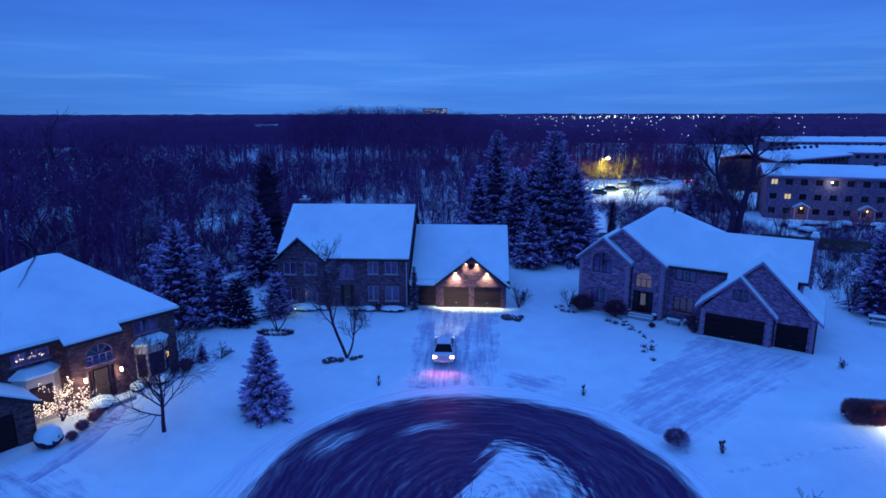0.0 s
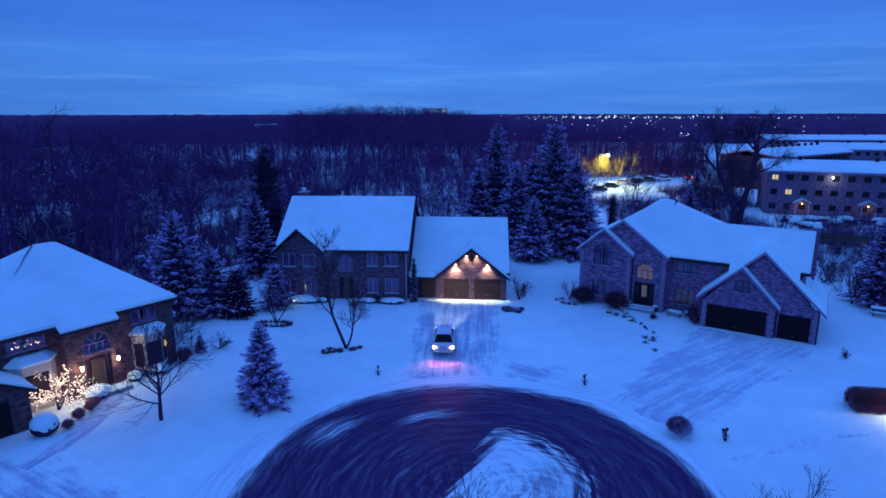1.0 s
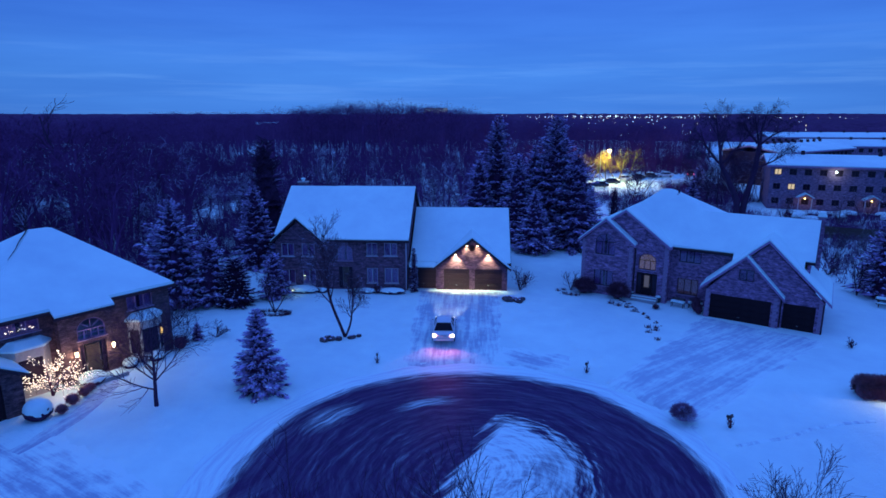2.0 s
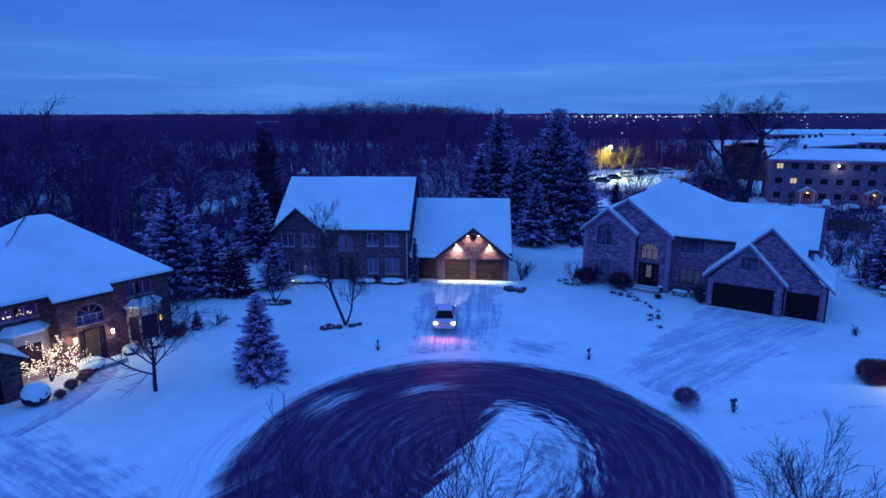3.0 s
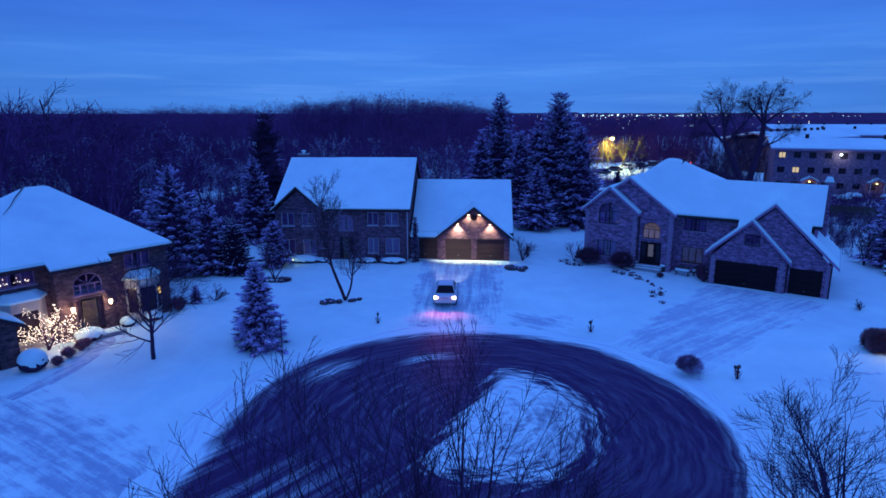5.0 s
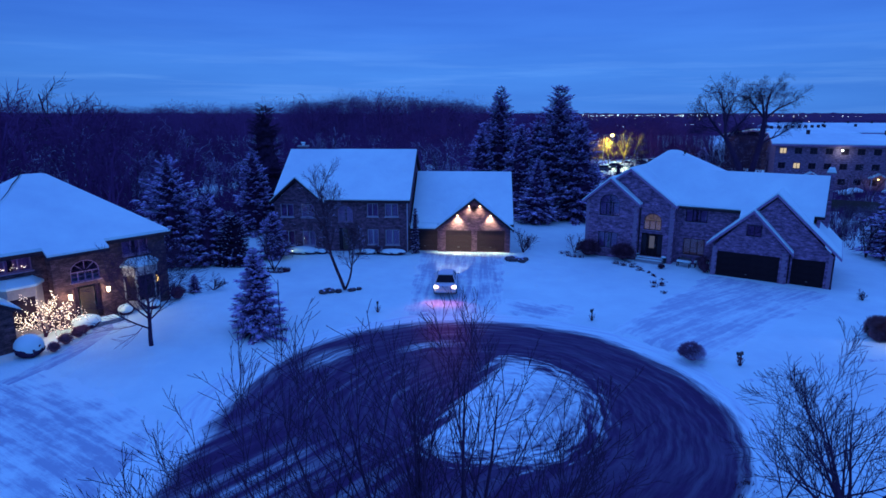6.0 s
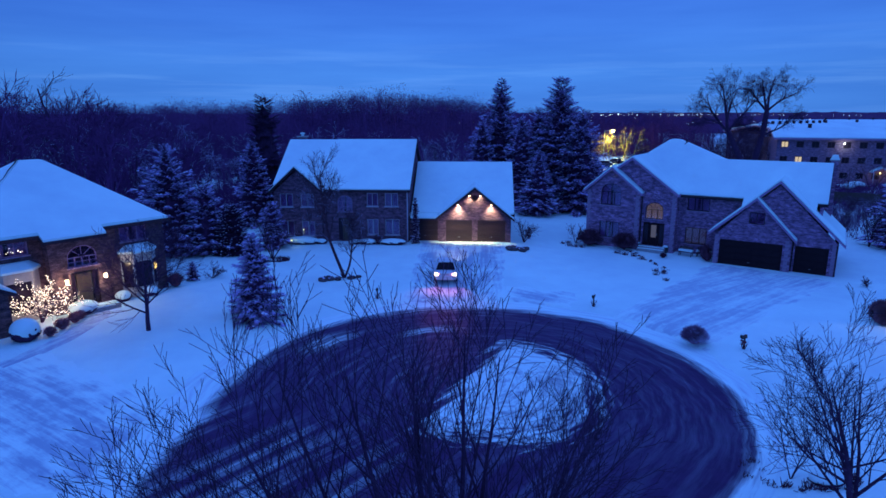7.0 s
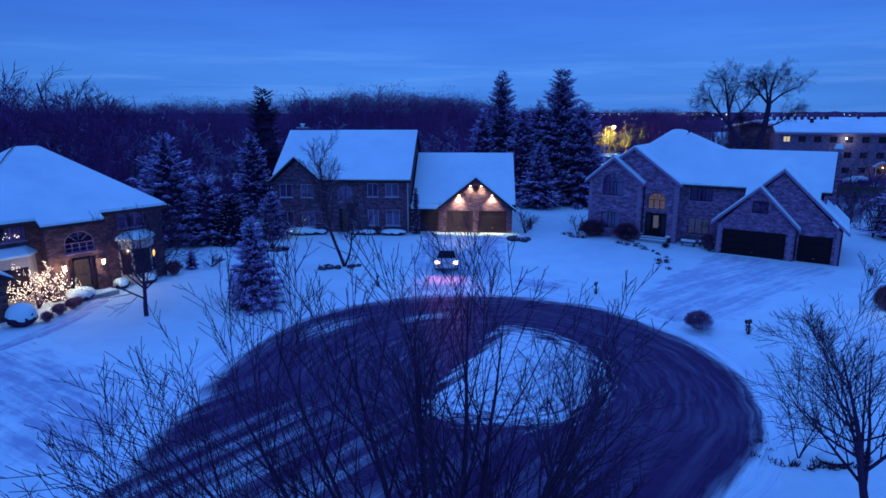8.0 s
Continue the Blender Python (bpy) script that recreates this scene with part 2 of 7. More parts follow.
CAR_PAINT = mat_noise("silver_paint", (0.60, 0.60, 0.61), (0.66, 0.66, 0.67), 2, 0.28, 0, metal=0.25)
CAR_GLASS = mat_noise("car_glass", (0.020, 0.010, 0.020), (0.03, 0.016, 0.03), 2, 0.12, 0, spec=0.2)
RUBBER = mat_noise("tyre_rubber", (0.015, 0.015, 0.015), (0.03, 0.03, 0.03), 20, 0.9, 0.2)
STEEL = mat_noise("galvanised_steel", (0.22, 0.22, 0.22), (0.34, 0.34, 0.34), 8, 0.5, 0.1, metal=0.6)
PLASTIC = mat_noise("black_plastic", (0.02, 0.02, 0.02), (0.035, 0.035, 0.035), 10, 0.6, 0)
# blue-grey tone puts the aerial haze over the far block into its wall colour
OFFICE_WALL = mat_noise("hazed_office_wall", (0.13, 0.15, 0.17), (0.19, 0.21, 0.24), 0.4, 0.7, 0.1)
CONCRETE = mat_noise("concrete", (0.25, 0.24, 0.23), (0.36, 0.35, 0.34), 6, 0.9, 0.2)
APT_WALL = mat_brick("apartment_brick", (0.18, 0.105, 0.165), (0.25, 0.15, 0.22), (0.27, 0.19, 0.25), 3.0)
# darker copy of the apartment brick, with the rear block's shade in its colour
APT_SHADE = mat_brick("shaded_apartment_brick", (0.05, 0.030, 0.045), (0.075, 0.045, 0.065), (0.09, 0.06, 0.08), 3.0)
# bare twigs coloured yellow: the street lamp's light is put into their colour
LAMPLIT_TWIGS = mat_noise("lamplit_yellow_twigs", (0.16, 0.12, 0.035), (0.26, 0.20, 0.06), 3, 0.8, 0, spec=0.1)


def mat_road():
    """Wet asphalt with drifted and tyre-swept snow: arcs round the turning circle, straight streaks on the street."""
    m, nt, b = shader("snow_streaked_asphalt")
    co = nt.nodes.new("ShaderNodeTexCoord")
    sep = nt.nodes.new("ShaderNodeSeparateXYZ")
    nt.links.new(co.outputs["Object"], sep.inputs[0])
    x, y = sep.outputs[0], sep.outputs[1]
    r = math_node(nt, "SQRT", math_node(nt, "ADD", math_node(nt, "MULTIPLY", x, x), math_node(nt, "MULTIPLY", y, y)))
    th = math_node(nt, "ARCTAN2", x, math_node(nt, "MULTIPLY", y, 1.0))
    pol = nt.nodes.new("ShaderNodeCombineXYZ")
    drift = noise_out(nt, co.outputs["Object"], 0.22, 3)
    rr = math_node(nt, "ADD", r, math_node(nt, "MULTIPLY", math_node(nt, "SUBTRACT", drift, 0.5), 1.7))
    nt.links.new(math_node(nt, "MULTIPLY", rr, 2.7), pol.inputs[0])
    nt.links.new(math_node(nt, "MULTIPLY", th, 1.7), pol.inputs[1])
    arcs1 = noise_out(nt, pol.outputs[0], 1.0, 8, 0.68)
    # a second set of arcs from wheels that turned about another point
    x2, y2 = math_node(nt, "SUBTRACT", x, 2.6), math_node(nt, "ADD", y, 2.2)
    r2 = math_node(nt, "SQRT", math_node(nt, "ADD", math_node(nt, "MULTIPLY", x2, x2), math_node(nt, "MULTIPLY", y2, y2)))
    pol2 = nt.nodes.new("ShaderNodeCombineXYZ")
    nt.links.new(math_node(nt, "MULTIPLY", r2, 3.3), pol2.inputs[0])
    nt.links.new(math_node(nt, "MULTIPLY", math_node(nt, "ARCTAN2", x2, y2), 1.9), pol2.inputs[1])
    arcs2 = noise_out(nt, pol2.outputs[0], 1.0, 8, 0.68)
    arcs = math_node(nt, "ADD", math_node(nt, "MULTIPLY", arcs1, 0.62), math_node(nt, "MULTIPLY", arcs2, 0.38))
    turned = nnode(nt, "Mapping", Rotation=(0, 0, radians(36)))
    nt.links.new(co.outputs["Object"], turned.inputs[0])
    lin = nnode(nt, "Mapping", Scale=(1.3, 0.06, 1))
    nt.links.new(turned.outputs[0], lin.inputs[0])
    streak = noise_out(nt, lin.outputs[0], 1.0, 7, 0.65)
    # share of straight streaks: towards the street, south-west of the circle
    side = math_node(nt, "ADD", math_node(nt, "MULTIPLY", x, -0.05), math_node(nt, "MULTIPLY", y, -0.20))
    side = math_node(nt, "SUBTRACT", side, 0.6, True)
    mixed = mixcol(nt, side, arcs, streak)
    big = noise_out(nt, co.outputs["Object"], 0.16, 3)
    # drifted island of snow that no wheel crosses: cut straight by wheels on its west side, swept in arcs on the east
    cut = math_node(nt, "SUBTRACT", math_node(nt, "MULTIPLY", math_node(nt, "SUBTRACT", x, 1.8), 0.925), math_node(nt, "MULTIPLY", math_node(nt, "SUBTRACT", y, 5.7), 0.383))
    ix, iy = math_node(nt, "DIVIDE", math_node(nt, "SUBTRACT", x, 1.0), 5.3), math_node(nt, "DIVIDE", math_node(nt, "SUBTRACT", y, 0.2), 5.65)
    isl = math_node(nt, "SQRT", math_node(nt, "ADD", math_node(nt, "MULTIPLY", ix, ix), math_node(nt, "MULTIPLY", iy, iy)))
    oval = math_node(nt, "MULTIPLY", math_node(nt, "SUBTRACT", 1.0, isl), 5.0)
    wob = math_node(nt, "MULTIPLY", math_node(nt, "SUBTRACT", arcs, 0.5), 10.0)
    ragged = math_node(nt, "MULTIPLY", math_node(nt, "SUBTRACT", streak, 0.5), 4.5)
    edge = math_node(nt, "MINIMUM", math_node(nt, "MULTIPLY", math_node(nt, "ADD", cut, ragged), 1.6), math_node(nt, "ADD", oval, wob))
    edge = math_node(nt, "ADD", edge, 0.3, True)
    thick = math_node(nt, "ADD", math_node(nt, "SUBTRACT", math_node(nt, "ADD", 1.12, math_node(nt, "MULTIPLY", y, 0.035)), math_node(nt, "MULTIPLY", x, 0.10)), math_node(nt, "MULTIPLY", math_node(nt, "SUBTRACT", arcs, 0.5), 3.4), True)
    island = math_node(nt, "MULTIPLY", edge, thick)

    def patch(r0, rw, t0, tw, amount):
        """A drift left between wheel tracks, at a radius and a bearing of the circle."""
        a = math_node(nt, "DIVIDE", math_node(nt, "SUBTRACT", r, r0), rw)
        c = math_node(nt, "DIVIDE", math_node(nt, "SUBTRACT", th, radians(t0)), radians(tw))
        q = math_node(nt, "ADD", math_node(nt, "MULTIPLY", a, a), math_node(nt, "MULTIPLY", c, c))
        return math_node(nt, "MULTIPLY", math_node(nt, "SUBTRACT", 1.0, q, True), amount)

    drifts = math_node(nt, "ADD", patch(10.3, 1.5, -58, 16, 0.20), patch(8.2, 1.0, -22, 22, 0.22))
    drifts = math_node(nt, "ADD", drifts, math_node(nt, "ADD", patch(9.6, 1.4, -112, 26, 0.05), patch(11.6, 1.3, 10, 60, 0.07)))
    d1 = math_node(nt, "SUBTRACT", r, 11.9)
    across = math_node(nt, "SUBTRACT", math_node(nt, "ADD", x, 7.6), math_node(nt, "MULTIPLY", math_node(nt, "ADD", y, 8.4), 0.05))
    d2 = math_node(nt, "MAXIMUM", math_node(nt, "SUBTRACT", math_node(nt, "ABSOLUTE", across), 4.6), math_node(nt, "ADD", y, 0.4))
    dist = math_node(nt, "MINIMUM", d1, d2)
    rim = math_node(nt, "MULTIPLY", math_node(nt, "MAXIMUM", math_node(nt, "ADD", dist, 0.35), 0.0), 0.34)
    # straight streaks of snow lie between the wheel tracks of the street
    south = math_node(nt, "MULTIPLY", math_node(nt, "MULTIPLY", math_node(nt, "ADD", y, 1.0), -0.05, True), math_node(nt, "MULTIPLY", math_node(nt, "SUBTRACT", 1.0, x), 0.2, True))
    k = math_node(nt, "ADD", mixed, math_node(nt, "MULTIPLY", math_node(nt, "SUBTRACT", big, 0.5), 0.42))
    k = math_node(nt, "ADD", math_node(nt, "SUBTRACT", k, 0.075), math_node(nt, "ADD", drifts, math_node(nt, "MULTIPLY", south, 0.40)))
    swept_clean = math_node(nt, "MULTIPLY", math_node(nt, "SUBTRACT", math_node(nt, "SUBTRACT", x, y), 5.0), 0.014, True)
    k = math_node(nt, "SUBTRACT", math_node(nt, "ADD", k, rim), swept_clean)
    f = ramp_node(nt, k, ((0.50, (0, 0, 0)), (0.62, (0.15, 0.15, 0.15)), (0.80, (1, 1, 1))))
    f = math_node(nt, "MAXIMUM", f, island)
    asphalt = ramp_node(nt, noise_out(nt, co.outputs["Object"], 1.3, 7, 0.7), ((0.3, (0.041, 0.015, 0.061)), (0.7, (0.065, 0.024, 0.086))))
    # a thin veil of dry snow blown along the wheel tracks
    veil = ramp_node(nt, mixed, ((0.46, (0, 0, 0)), (0.68, (0.21, 0.21, 0.21))))
    asphalt = mixcol(nt, veil, asphalt, (0.42, 0.46, 0.56))
    swept = ramp_node(nt, arcs, ((0.40, (0.58, 0.70, 0.71)), (0.54, (0.70, 0.91, 0.83))))
    nt.links.new(mixcol(nt, f, asphalt, swept), b.inputs["Base Color"])
    b.inputs["Specular IOR Level"].default_value = 0.08
    nt.links.new(ramp_node(nt, k, ((0.5, (0.55, 0.55, 0.55)), (0.66, (0.85, 0.85, 0.85)))), b.inputs["Roughness"])
    add_bump(nt, b, f, 0.5, 0.03)
    return m


def mat_drive(name, turn, amount, worn=(0.38, 0.46, 0.53)):
    """Shovelled, driven-over snow with tyre streaks along the drive."""
    m, nt, b = shader(name)
    turned = coords(nt, (1, 1, 1), (0, 0, radians(turn)))
    squeeze = nnode(nt, "Mapping", Scale=(2.0, 0.14, 1))
    nt.links.new(turned, squeeze.inputs[0])
    v = squeeze.outputs[0]
    v2 = coords(nt)
    s1, s2 = noise_out(nt, v, 1.0, 8, 0.72), noise_out(nt, v2, 0.22, 4)
    k = math_node(nt, "ADD", s1, math_node(nt, "MULTIPLY", math_node(nt, "SUBTRACT", s2, 0.5), 0.45))
    k = math_node(nt, "ADD", k, math_node(nt, "MULTIPLY", math_node(nt, "SUBTRACT", noise_out(nt, v2, 1.6, 7, 0.7), 0.5), 0.42))
    cover = nt.nodes.new("ShaderNodeAttribute")
    cover.attribute_name = "snow_rim"
    k = math_node(nt, "ADD", k, math_node(nt, "MULTIPLY", cover.outputs["Fac"], 0.32))
    f = ramp_node(nt, k, ((0.38 + amount, (0, 0, 0)), (0.50 + amount, (0.6, 0.6, 0.6)), (0.62 + amount, (1, 1, 1))))
    nt.links.new(mixcol(nt, f, worn, (0.71, 0.91, 0.82)), b.inputs["Base Color"])
    b.inputs["Roughness"].default_value = 0.8
    add_bump(nt, b, s1, 0.5, 0.05)
    return m


ROAD = mat_road()
DRIVE_MID = mat_drive("driven_snow_north", 0, 0.04)
DRIVE_EAST = mat_drive("driven_snow_east", 49, 0.04, (0.45, 0.54, 0.59))
DRIVE_WEST = mat_drive("driven_snow_west", -63, 0.06)


# ---- building helpers ----
def link_mesh(name, me, mat, parent=None, label=""):
    ob = new(name, me)
    if mat:
        me.materials.append(mat)
    ob.parent = parent
    if label:
        ob["label"] = label
    return ob


def part(name, bm, material, parent, label="", smooth=False):
    me = bpy.data.meshes.new(name)
    bmesh.ops.recalc_face_normals(bm, faces=bm.faces[:])
    if smooth:
        for fc in bm.faces:
            fc.smooth = True
    bm.to_mesh(me)
    bm.free()
    return link_mesh(name, me, material, parent, label)


def thing(name, label, category, m, group="", kind=""):
    ob = new(name)
    ob.matrix_basis = m
    ob.empty_display_size = 0.3
    return tagged(ob, label, category, group, kind)


def mesh_arrays(name, verts, faces, smooth=False):
    """A mesh from arrays of vertices and of equal-sided faces."""
    verts, faces = np.asarray(verts, dtype=np.float32), np.asarray(faces, dtype=np.int32)
    me = bpy.data.meshes.new(name)
    n, k = faces.shape
    me.vertices.add(len(verts))
    me.vertices.foreach_set("co", verts.ravel())
    me.loops.add(n * k)
    me.loops.foreach_set("vertex_index", faces.ravel())
    me.polygons.add(n)
    me.polygons.foreach_set("loop_start", np.arange(0, n * k, k, dtype=np.int32))
    me.polygons.foreach_set("loop_total", np.full(n, k, dtype=np.int32))
    me.polygons.foreach_set("use_smooth", np.full(n, smooth, dtype=bool))
    me.update(calc_edges=True)
    me.validate()
    return me


def box(bm, x0, x1, y0, y1, z0, z1):
    m = Matrix.Translation(((x0 + x1) / 2, (y0 + y1) / 2, (z0 + z1) / 2)) @ Matrix.Diagonal((x1 - x0, y1 - y0, z1 - z0, 1))
    return bmesh.ops.create_cube(bm, size=1, matrix=m)["verts"]


def boxes(*rows):
    bm = bmesh.new()
    for r in rows:
        box(bm, *r)
    return bm


def soft_box(x0, x1, y0, y1, z0, z1, bevel=0.02, seg=2):
    bm = boxes((x0, x1, y0, y1, z0, z1))
    bmesh.ops.bevel(bm, geom=bm.edges[:], offset=bevel, segments=seg, affect="EDGES", profile=0.7)
    return bm


def prism(bm, pts, y0, y1, axis="y"):
    """A polygon of (across, z) points pulled from y0 to y1 (along x if axis is x)."""
    put = (lambda a, z, d: (a, d, z)) if axis == "y" else (lambda a, z, d: (d, a, z))
    va, vb = [bm.verts.new(put(a, z, y0)) for a, z in pts], [bm.verts.new(put(a, z, y1)) for a, z in pts]
    n = len(pts)
    bm.faces.new(va)
    bm.faces.new(vb[::-1])
    for i in range(n):
        bm.faces.new((va[i], va[(i + 1) % n], vb[(i + 1) % n], vb[i]))
    return bm


def tube(bm, p0, p1, r0, r1, sides=8):
    p0, p1 = Vector(p0), Vector(p1)
    d = p1 - p0
    m = Matrix.Translation((p0 + p1) / 2) @ d.to_track_quat("Z", "Y").to_matrix().to_4x4()
    return bmesh.ops.create_cone(bm, cap_ends=True, segments=sides, radius1=r0, radius2=r1, depth=d.length, matrix=m)["verts"]


def ball(bm, c, r, squash=(1, 1, 1), sub=2):
    m = Matrix.Translation(c) @ Matrix.Diagonal((r * squash[0], r * squash[1], r * squash[2], 1))
    return bmesh.ops.create_icosphere(bm, subdivisions=sub, radius=1, matrix=m)["verts"]


def lamp(name, kind, energy, color, m, parent=None, size=0.1, spot=None):
    d = bpy.data.lights.new(name, kind)
    d.energy, d.color = energy, color
    d.shadow_soft_size = size
    if spot:
        d.spot_size, d.spot_blend = radians(spot), 0.7
    ob = new(name, d)
    ob.matrix_basis = m
    ob.parent = parent
    return ob


# ---- lie of the land ----
KNOTS = np.array([(-12, 58, 0.02), (0, 58.5, 0), (12, 60, -0.5), (20, 54, -0.62), (29, 48, -0.62), (-23, 42, -0.2), (-27, 31, -0.25), (-10.6, 45.6, -0.2),
                  (-19.7, 33.3, -0.3), (-14, 35.5, -0.3), (-7.2, 41, -0.5), (8.2, 40.3, -0.5), (15.4, 33.3, -0.7), (25, 37.5, -0.35), (11.5, 17, -0.6), (0, 7, -0.6),
                  (-17, 20, -0.6), (0, 44, -0.4), (0, -70, -0.6), (-90, 40, -0.4), (90, 60, -0.5), (0, 160, -0.4), (-70, 120, -0.5), (60, 115, -0.3), (40, 160, -0.3)])
CIRCLE, RADIUS, ROAD_Z = (0.0, 28.4), 11.9, -0.9


def land(x, y):
    """Height of the open snow, without the road's cut."""
    x, y = np.asarray(x, float), np.asarray(y, float)
    top, bot = np.zeros_like(x), np.zeros_like(x)
    for kx, ky, kz in KNOTS:
        w = 1.0 / ((x - kx) ** 2 + (y - ky) ** 2 + 9.0) ** 1.5
        top, bot = top + w * kz, bot + w
    return top / bot


def ripple(x, y, s):
    return np.sin(x * 1.7 * s + 1.3 * np.sin(y * 1.1 * s)) * 0.5 + np.sin(y * 2.3 * s + 1.7 * np.sin(x * 0.9 * s) + 1.0) * 0.5


def road_side(x, y):
    """Distance outside the road's edge: the turning circle and the street that leaves it southwards."""
    x, y = np.asarray(x, float), np.asarray(y, float)
    d1 = np.hypot(x - CIRCLE[0], y - CIRCLE[1]) - RADIUS
    mid = -7.6 + (y - 20) * 0.05
    d2 = np.maximum(np.abs(x - mid) - 4.6, y - 28)
    k = 2.5
    h = np.clip(0.5 + 0.5 * (d2 - d1) / k, 0, 1)
    return d2 * (1 - h) + d1 * h - k * h * (1 - h) + 0.22 * ripple(x, y, 0.8) + 0.10 * ripple(x + 3, y, 2.7)


def ground_z(x, y):
    """Height of the ground sheet: snow, a low ploughed bank, and the cut under the road."""
    d = road_side(x, y) - 2.3
    z = land(x, y) + 0.035 * ripple(x, y, 0.35)
    blend = np.clip(d / 3.2, 0, 1)
    blend = blend * blend * (3 - 2 * blend)
    z = (ROAD_Z + 0.10) * (1 - blend) + z * blend
    z = z + 0.10 * np.exp(-((d - 0.7) / 0.5) ** 2) * (1 + 0.4 * ripple(x, y, 1.9))
    cut = np.clip(-d / 0.35, 0, 1)
    return z * (1 - cut) + (ROAD_Z - 0.12) * cut


def gz(x, y):
    return float(ground_z(np.array([x]), np.array([y]))[0])


def sheet(name, xs, ys, height, mat, keep=None):
    gx, gy = np.meshgrid(xs, ys)
    v = np.stack([gx.ravel(), gy.ravel(), height(gx, gy).ravel()], 1)
    i = np.arange(len(xs) * len(ys)).reshape(len(ys), len(xs))
    q = np.stack([i[:-1, :-1], i[:-1, 1:], i[1:, 1:], i[1:, :-1]], -1).reshape(-1, 4)
    if keep is not None:
        c = v[q].mean(1)
        q = q[keep(c[:, 0], c[:, 1])]
    me = mesh_arrays(name, v, q, True)
    return link_mesh(name, me, mat)


far = np.array([80, 100, 130, 180, 260, 400, 700, 1200, 2200, 4600.0])
xs = np.concatenate([-far[::-1], np.arange(-60, -34, 1.3), np.arange(-34, 34, 0.4), np.arange(34, 61, 1.3), far])
ys = np.concatenate([-far[::-1], np.arange(-60, 8, 4), np.arange(8, 66, 0.4), np.arange(66, 80, 2), far])
tagged(sheet("ground", xs, ys, ground_z, SNOW), "smooth snow covered lawns and fields at dusk", "snow", kind="structure")
road = sheet("road", np.arange(-19, 17.1, 0.5), np.arange(-60, 45.1, 0.5), lambda x, y: np.full_like(x, ROAD_Z), ROAD, lambda x, y: road_side(x, y) < 3.8)
road.data.transform(Matrix.Translation((0, -CIRCLE[1], 0)))
road.location = (0, CIRCLE[1], 0)
tagged(road, "dark wet asphalt turning circle streaked with swept snow", "road", kind="structure")


def drive(name, quad, mat, label, fade=1.2):
    """A driveway between four corners, draped on the ground, its rim sunk into the snow."""
    a, b, c, d = (np.array(p, float) for p in quad)
    n, k = 60, 36
    s, t = np.meshgrid(np.linspace(0, 1, k), np.linspace(0, 1, n))
    p = (a[None, None] * (1 - s)[..., None] + b * s[..., None]) * (1 - t)[..., None] + (d * (1 - s)[..., None] + c * s[..., None]) * t[..., None]
    x, y = p[..., 0], p[..., 1]
    x, y = x + 0.25 * ripple(x, y, 1.1), y + 0.25 * ripple(y, x, 1.3)
    rim = np.minimum(np.minimum(s, 1 - s) * 9, np.minimum(t, 1 - t) * 16)
    z = ground_z(x, y) + np.clip(rim, 0, 1) * 0.10 - 0.075 + 0.012 * ripple(x * 2, y * 0.3, 3)
    i = np.arange(n * k).reshape(n, k)
    q = np.stack([i[:-1, :-1], i[:-1, 1:], i[1:, 1:], i[1:, :-1]], -1).reshape(-1, 4)
    me = mesh_arrays(name, np.stack([x.ravel(), y.ravel(), z.ravel()], 1), q, True)
    # untrodden snow creeps in over the rim
    wide, deep = np.linalg.norm(b - a), np.linalg.norm(d - a)
    edge = np.minimum(np.minimum(s, 1 - s) * wide / fade, np.minimum(t * deep, (1 - t) * deep + (0 if fade > 2 else 9)) / fade + 0.3) + 0.25 * ripple(x, y, 1.7)
    me.attributes.new("snow_rim", "FLOAT", "POINT").data.foreach_set("value", np.clip(1 - edge, 0, 1).ravel().astype(np.float32))
    return tagged(link_mesh(name, me, mat), label, "driveway", kind="structure")


drive("driveway_north", ((-5.6, 38.6), (2.6, 38.8), (3.6, 59.3), (-6.8, 59.3)), DRIVE_MID, "driveway of packed snow with tyre tracks before the garage")
drive("driveway_east", ((8.6, 38.8), (13.4, 32.6), (30.2, 48.0), (20.6, 54.6)), DRIVE_EAST, "wide driveway of packed snow with curved tyre streaks")
drive("driveway_west", ((-12.4, 16.5), (-12.2, 24.5), (-25.8, 31.8), (-32.5, 22.0)), DRIVE_WEST, "driveway of packed snow with faint tyre tracks", 3.0)


drive("tyre_apron", ((0.6, 41.2), (7.2, 40.4), (8.0, 43.4), (1.8, 45.4)), mat_drive("scuffed_snow", -62, 0.02, (0.42, 0.50, 0.57)), "scuffed snow where tyres swing into the circle", 2.2)


def walkway(name, pts, width, mat, label):
    """A trodden path along a line of points, draped on the snow."""
    p = np.array(pts, float)
    s = np.linspace(0, len(p) - 1, 50)
    x, y = np.interp(s, np.arange(len(p)), p[:, 0]), np.interp(s, np.arange(len(p)), p[:, 1])
    dx, dy = np.gradient(x), np.gradient(y)
    ln = np.hypot(dx, dy)
    u = np.linspace(-1, 1, 9)
    gx = x[:, None] - dy[:, None] / ln[:, None] * u * width / 2
    gy = y[:, None] + dx[:, None] / ln[:, None] * u * width / 2
    z = ground_z(gx, gy) + 0.045 - 0.09 * np.abs(u) ** 3
    i = np.arange(50 * 9).reshape(50, 9)
    q = np.stack([i[:-1, :-1], i[:-1, 1:], i[1:, 1:], i[1:, :-1]], -1).reshape(-1, 4)
    ob = link_mesh(name, mesh_arrays(name, np.stack([gx.ravel(), gy.ravel(), z.ravel()], 1), q, True), mat)
    return tagged(ob, label, "path", kind="structure")


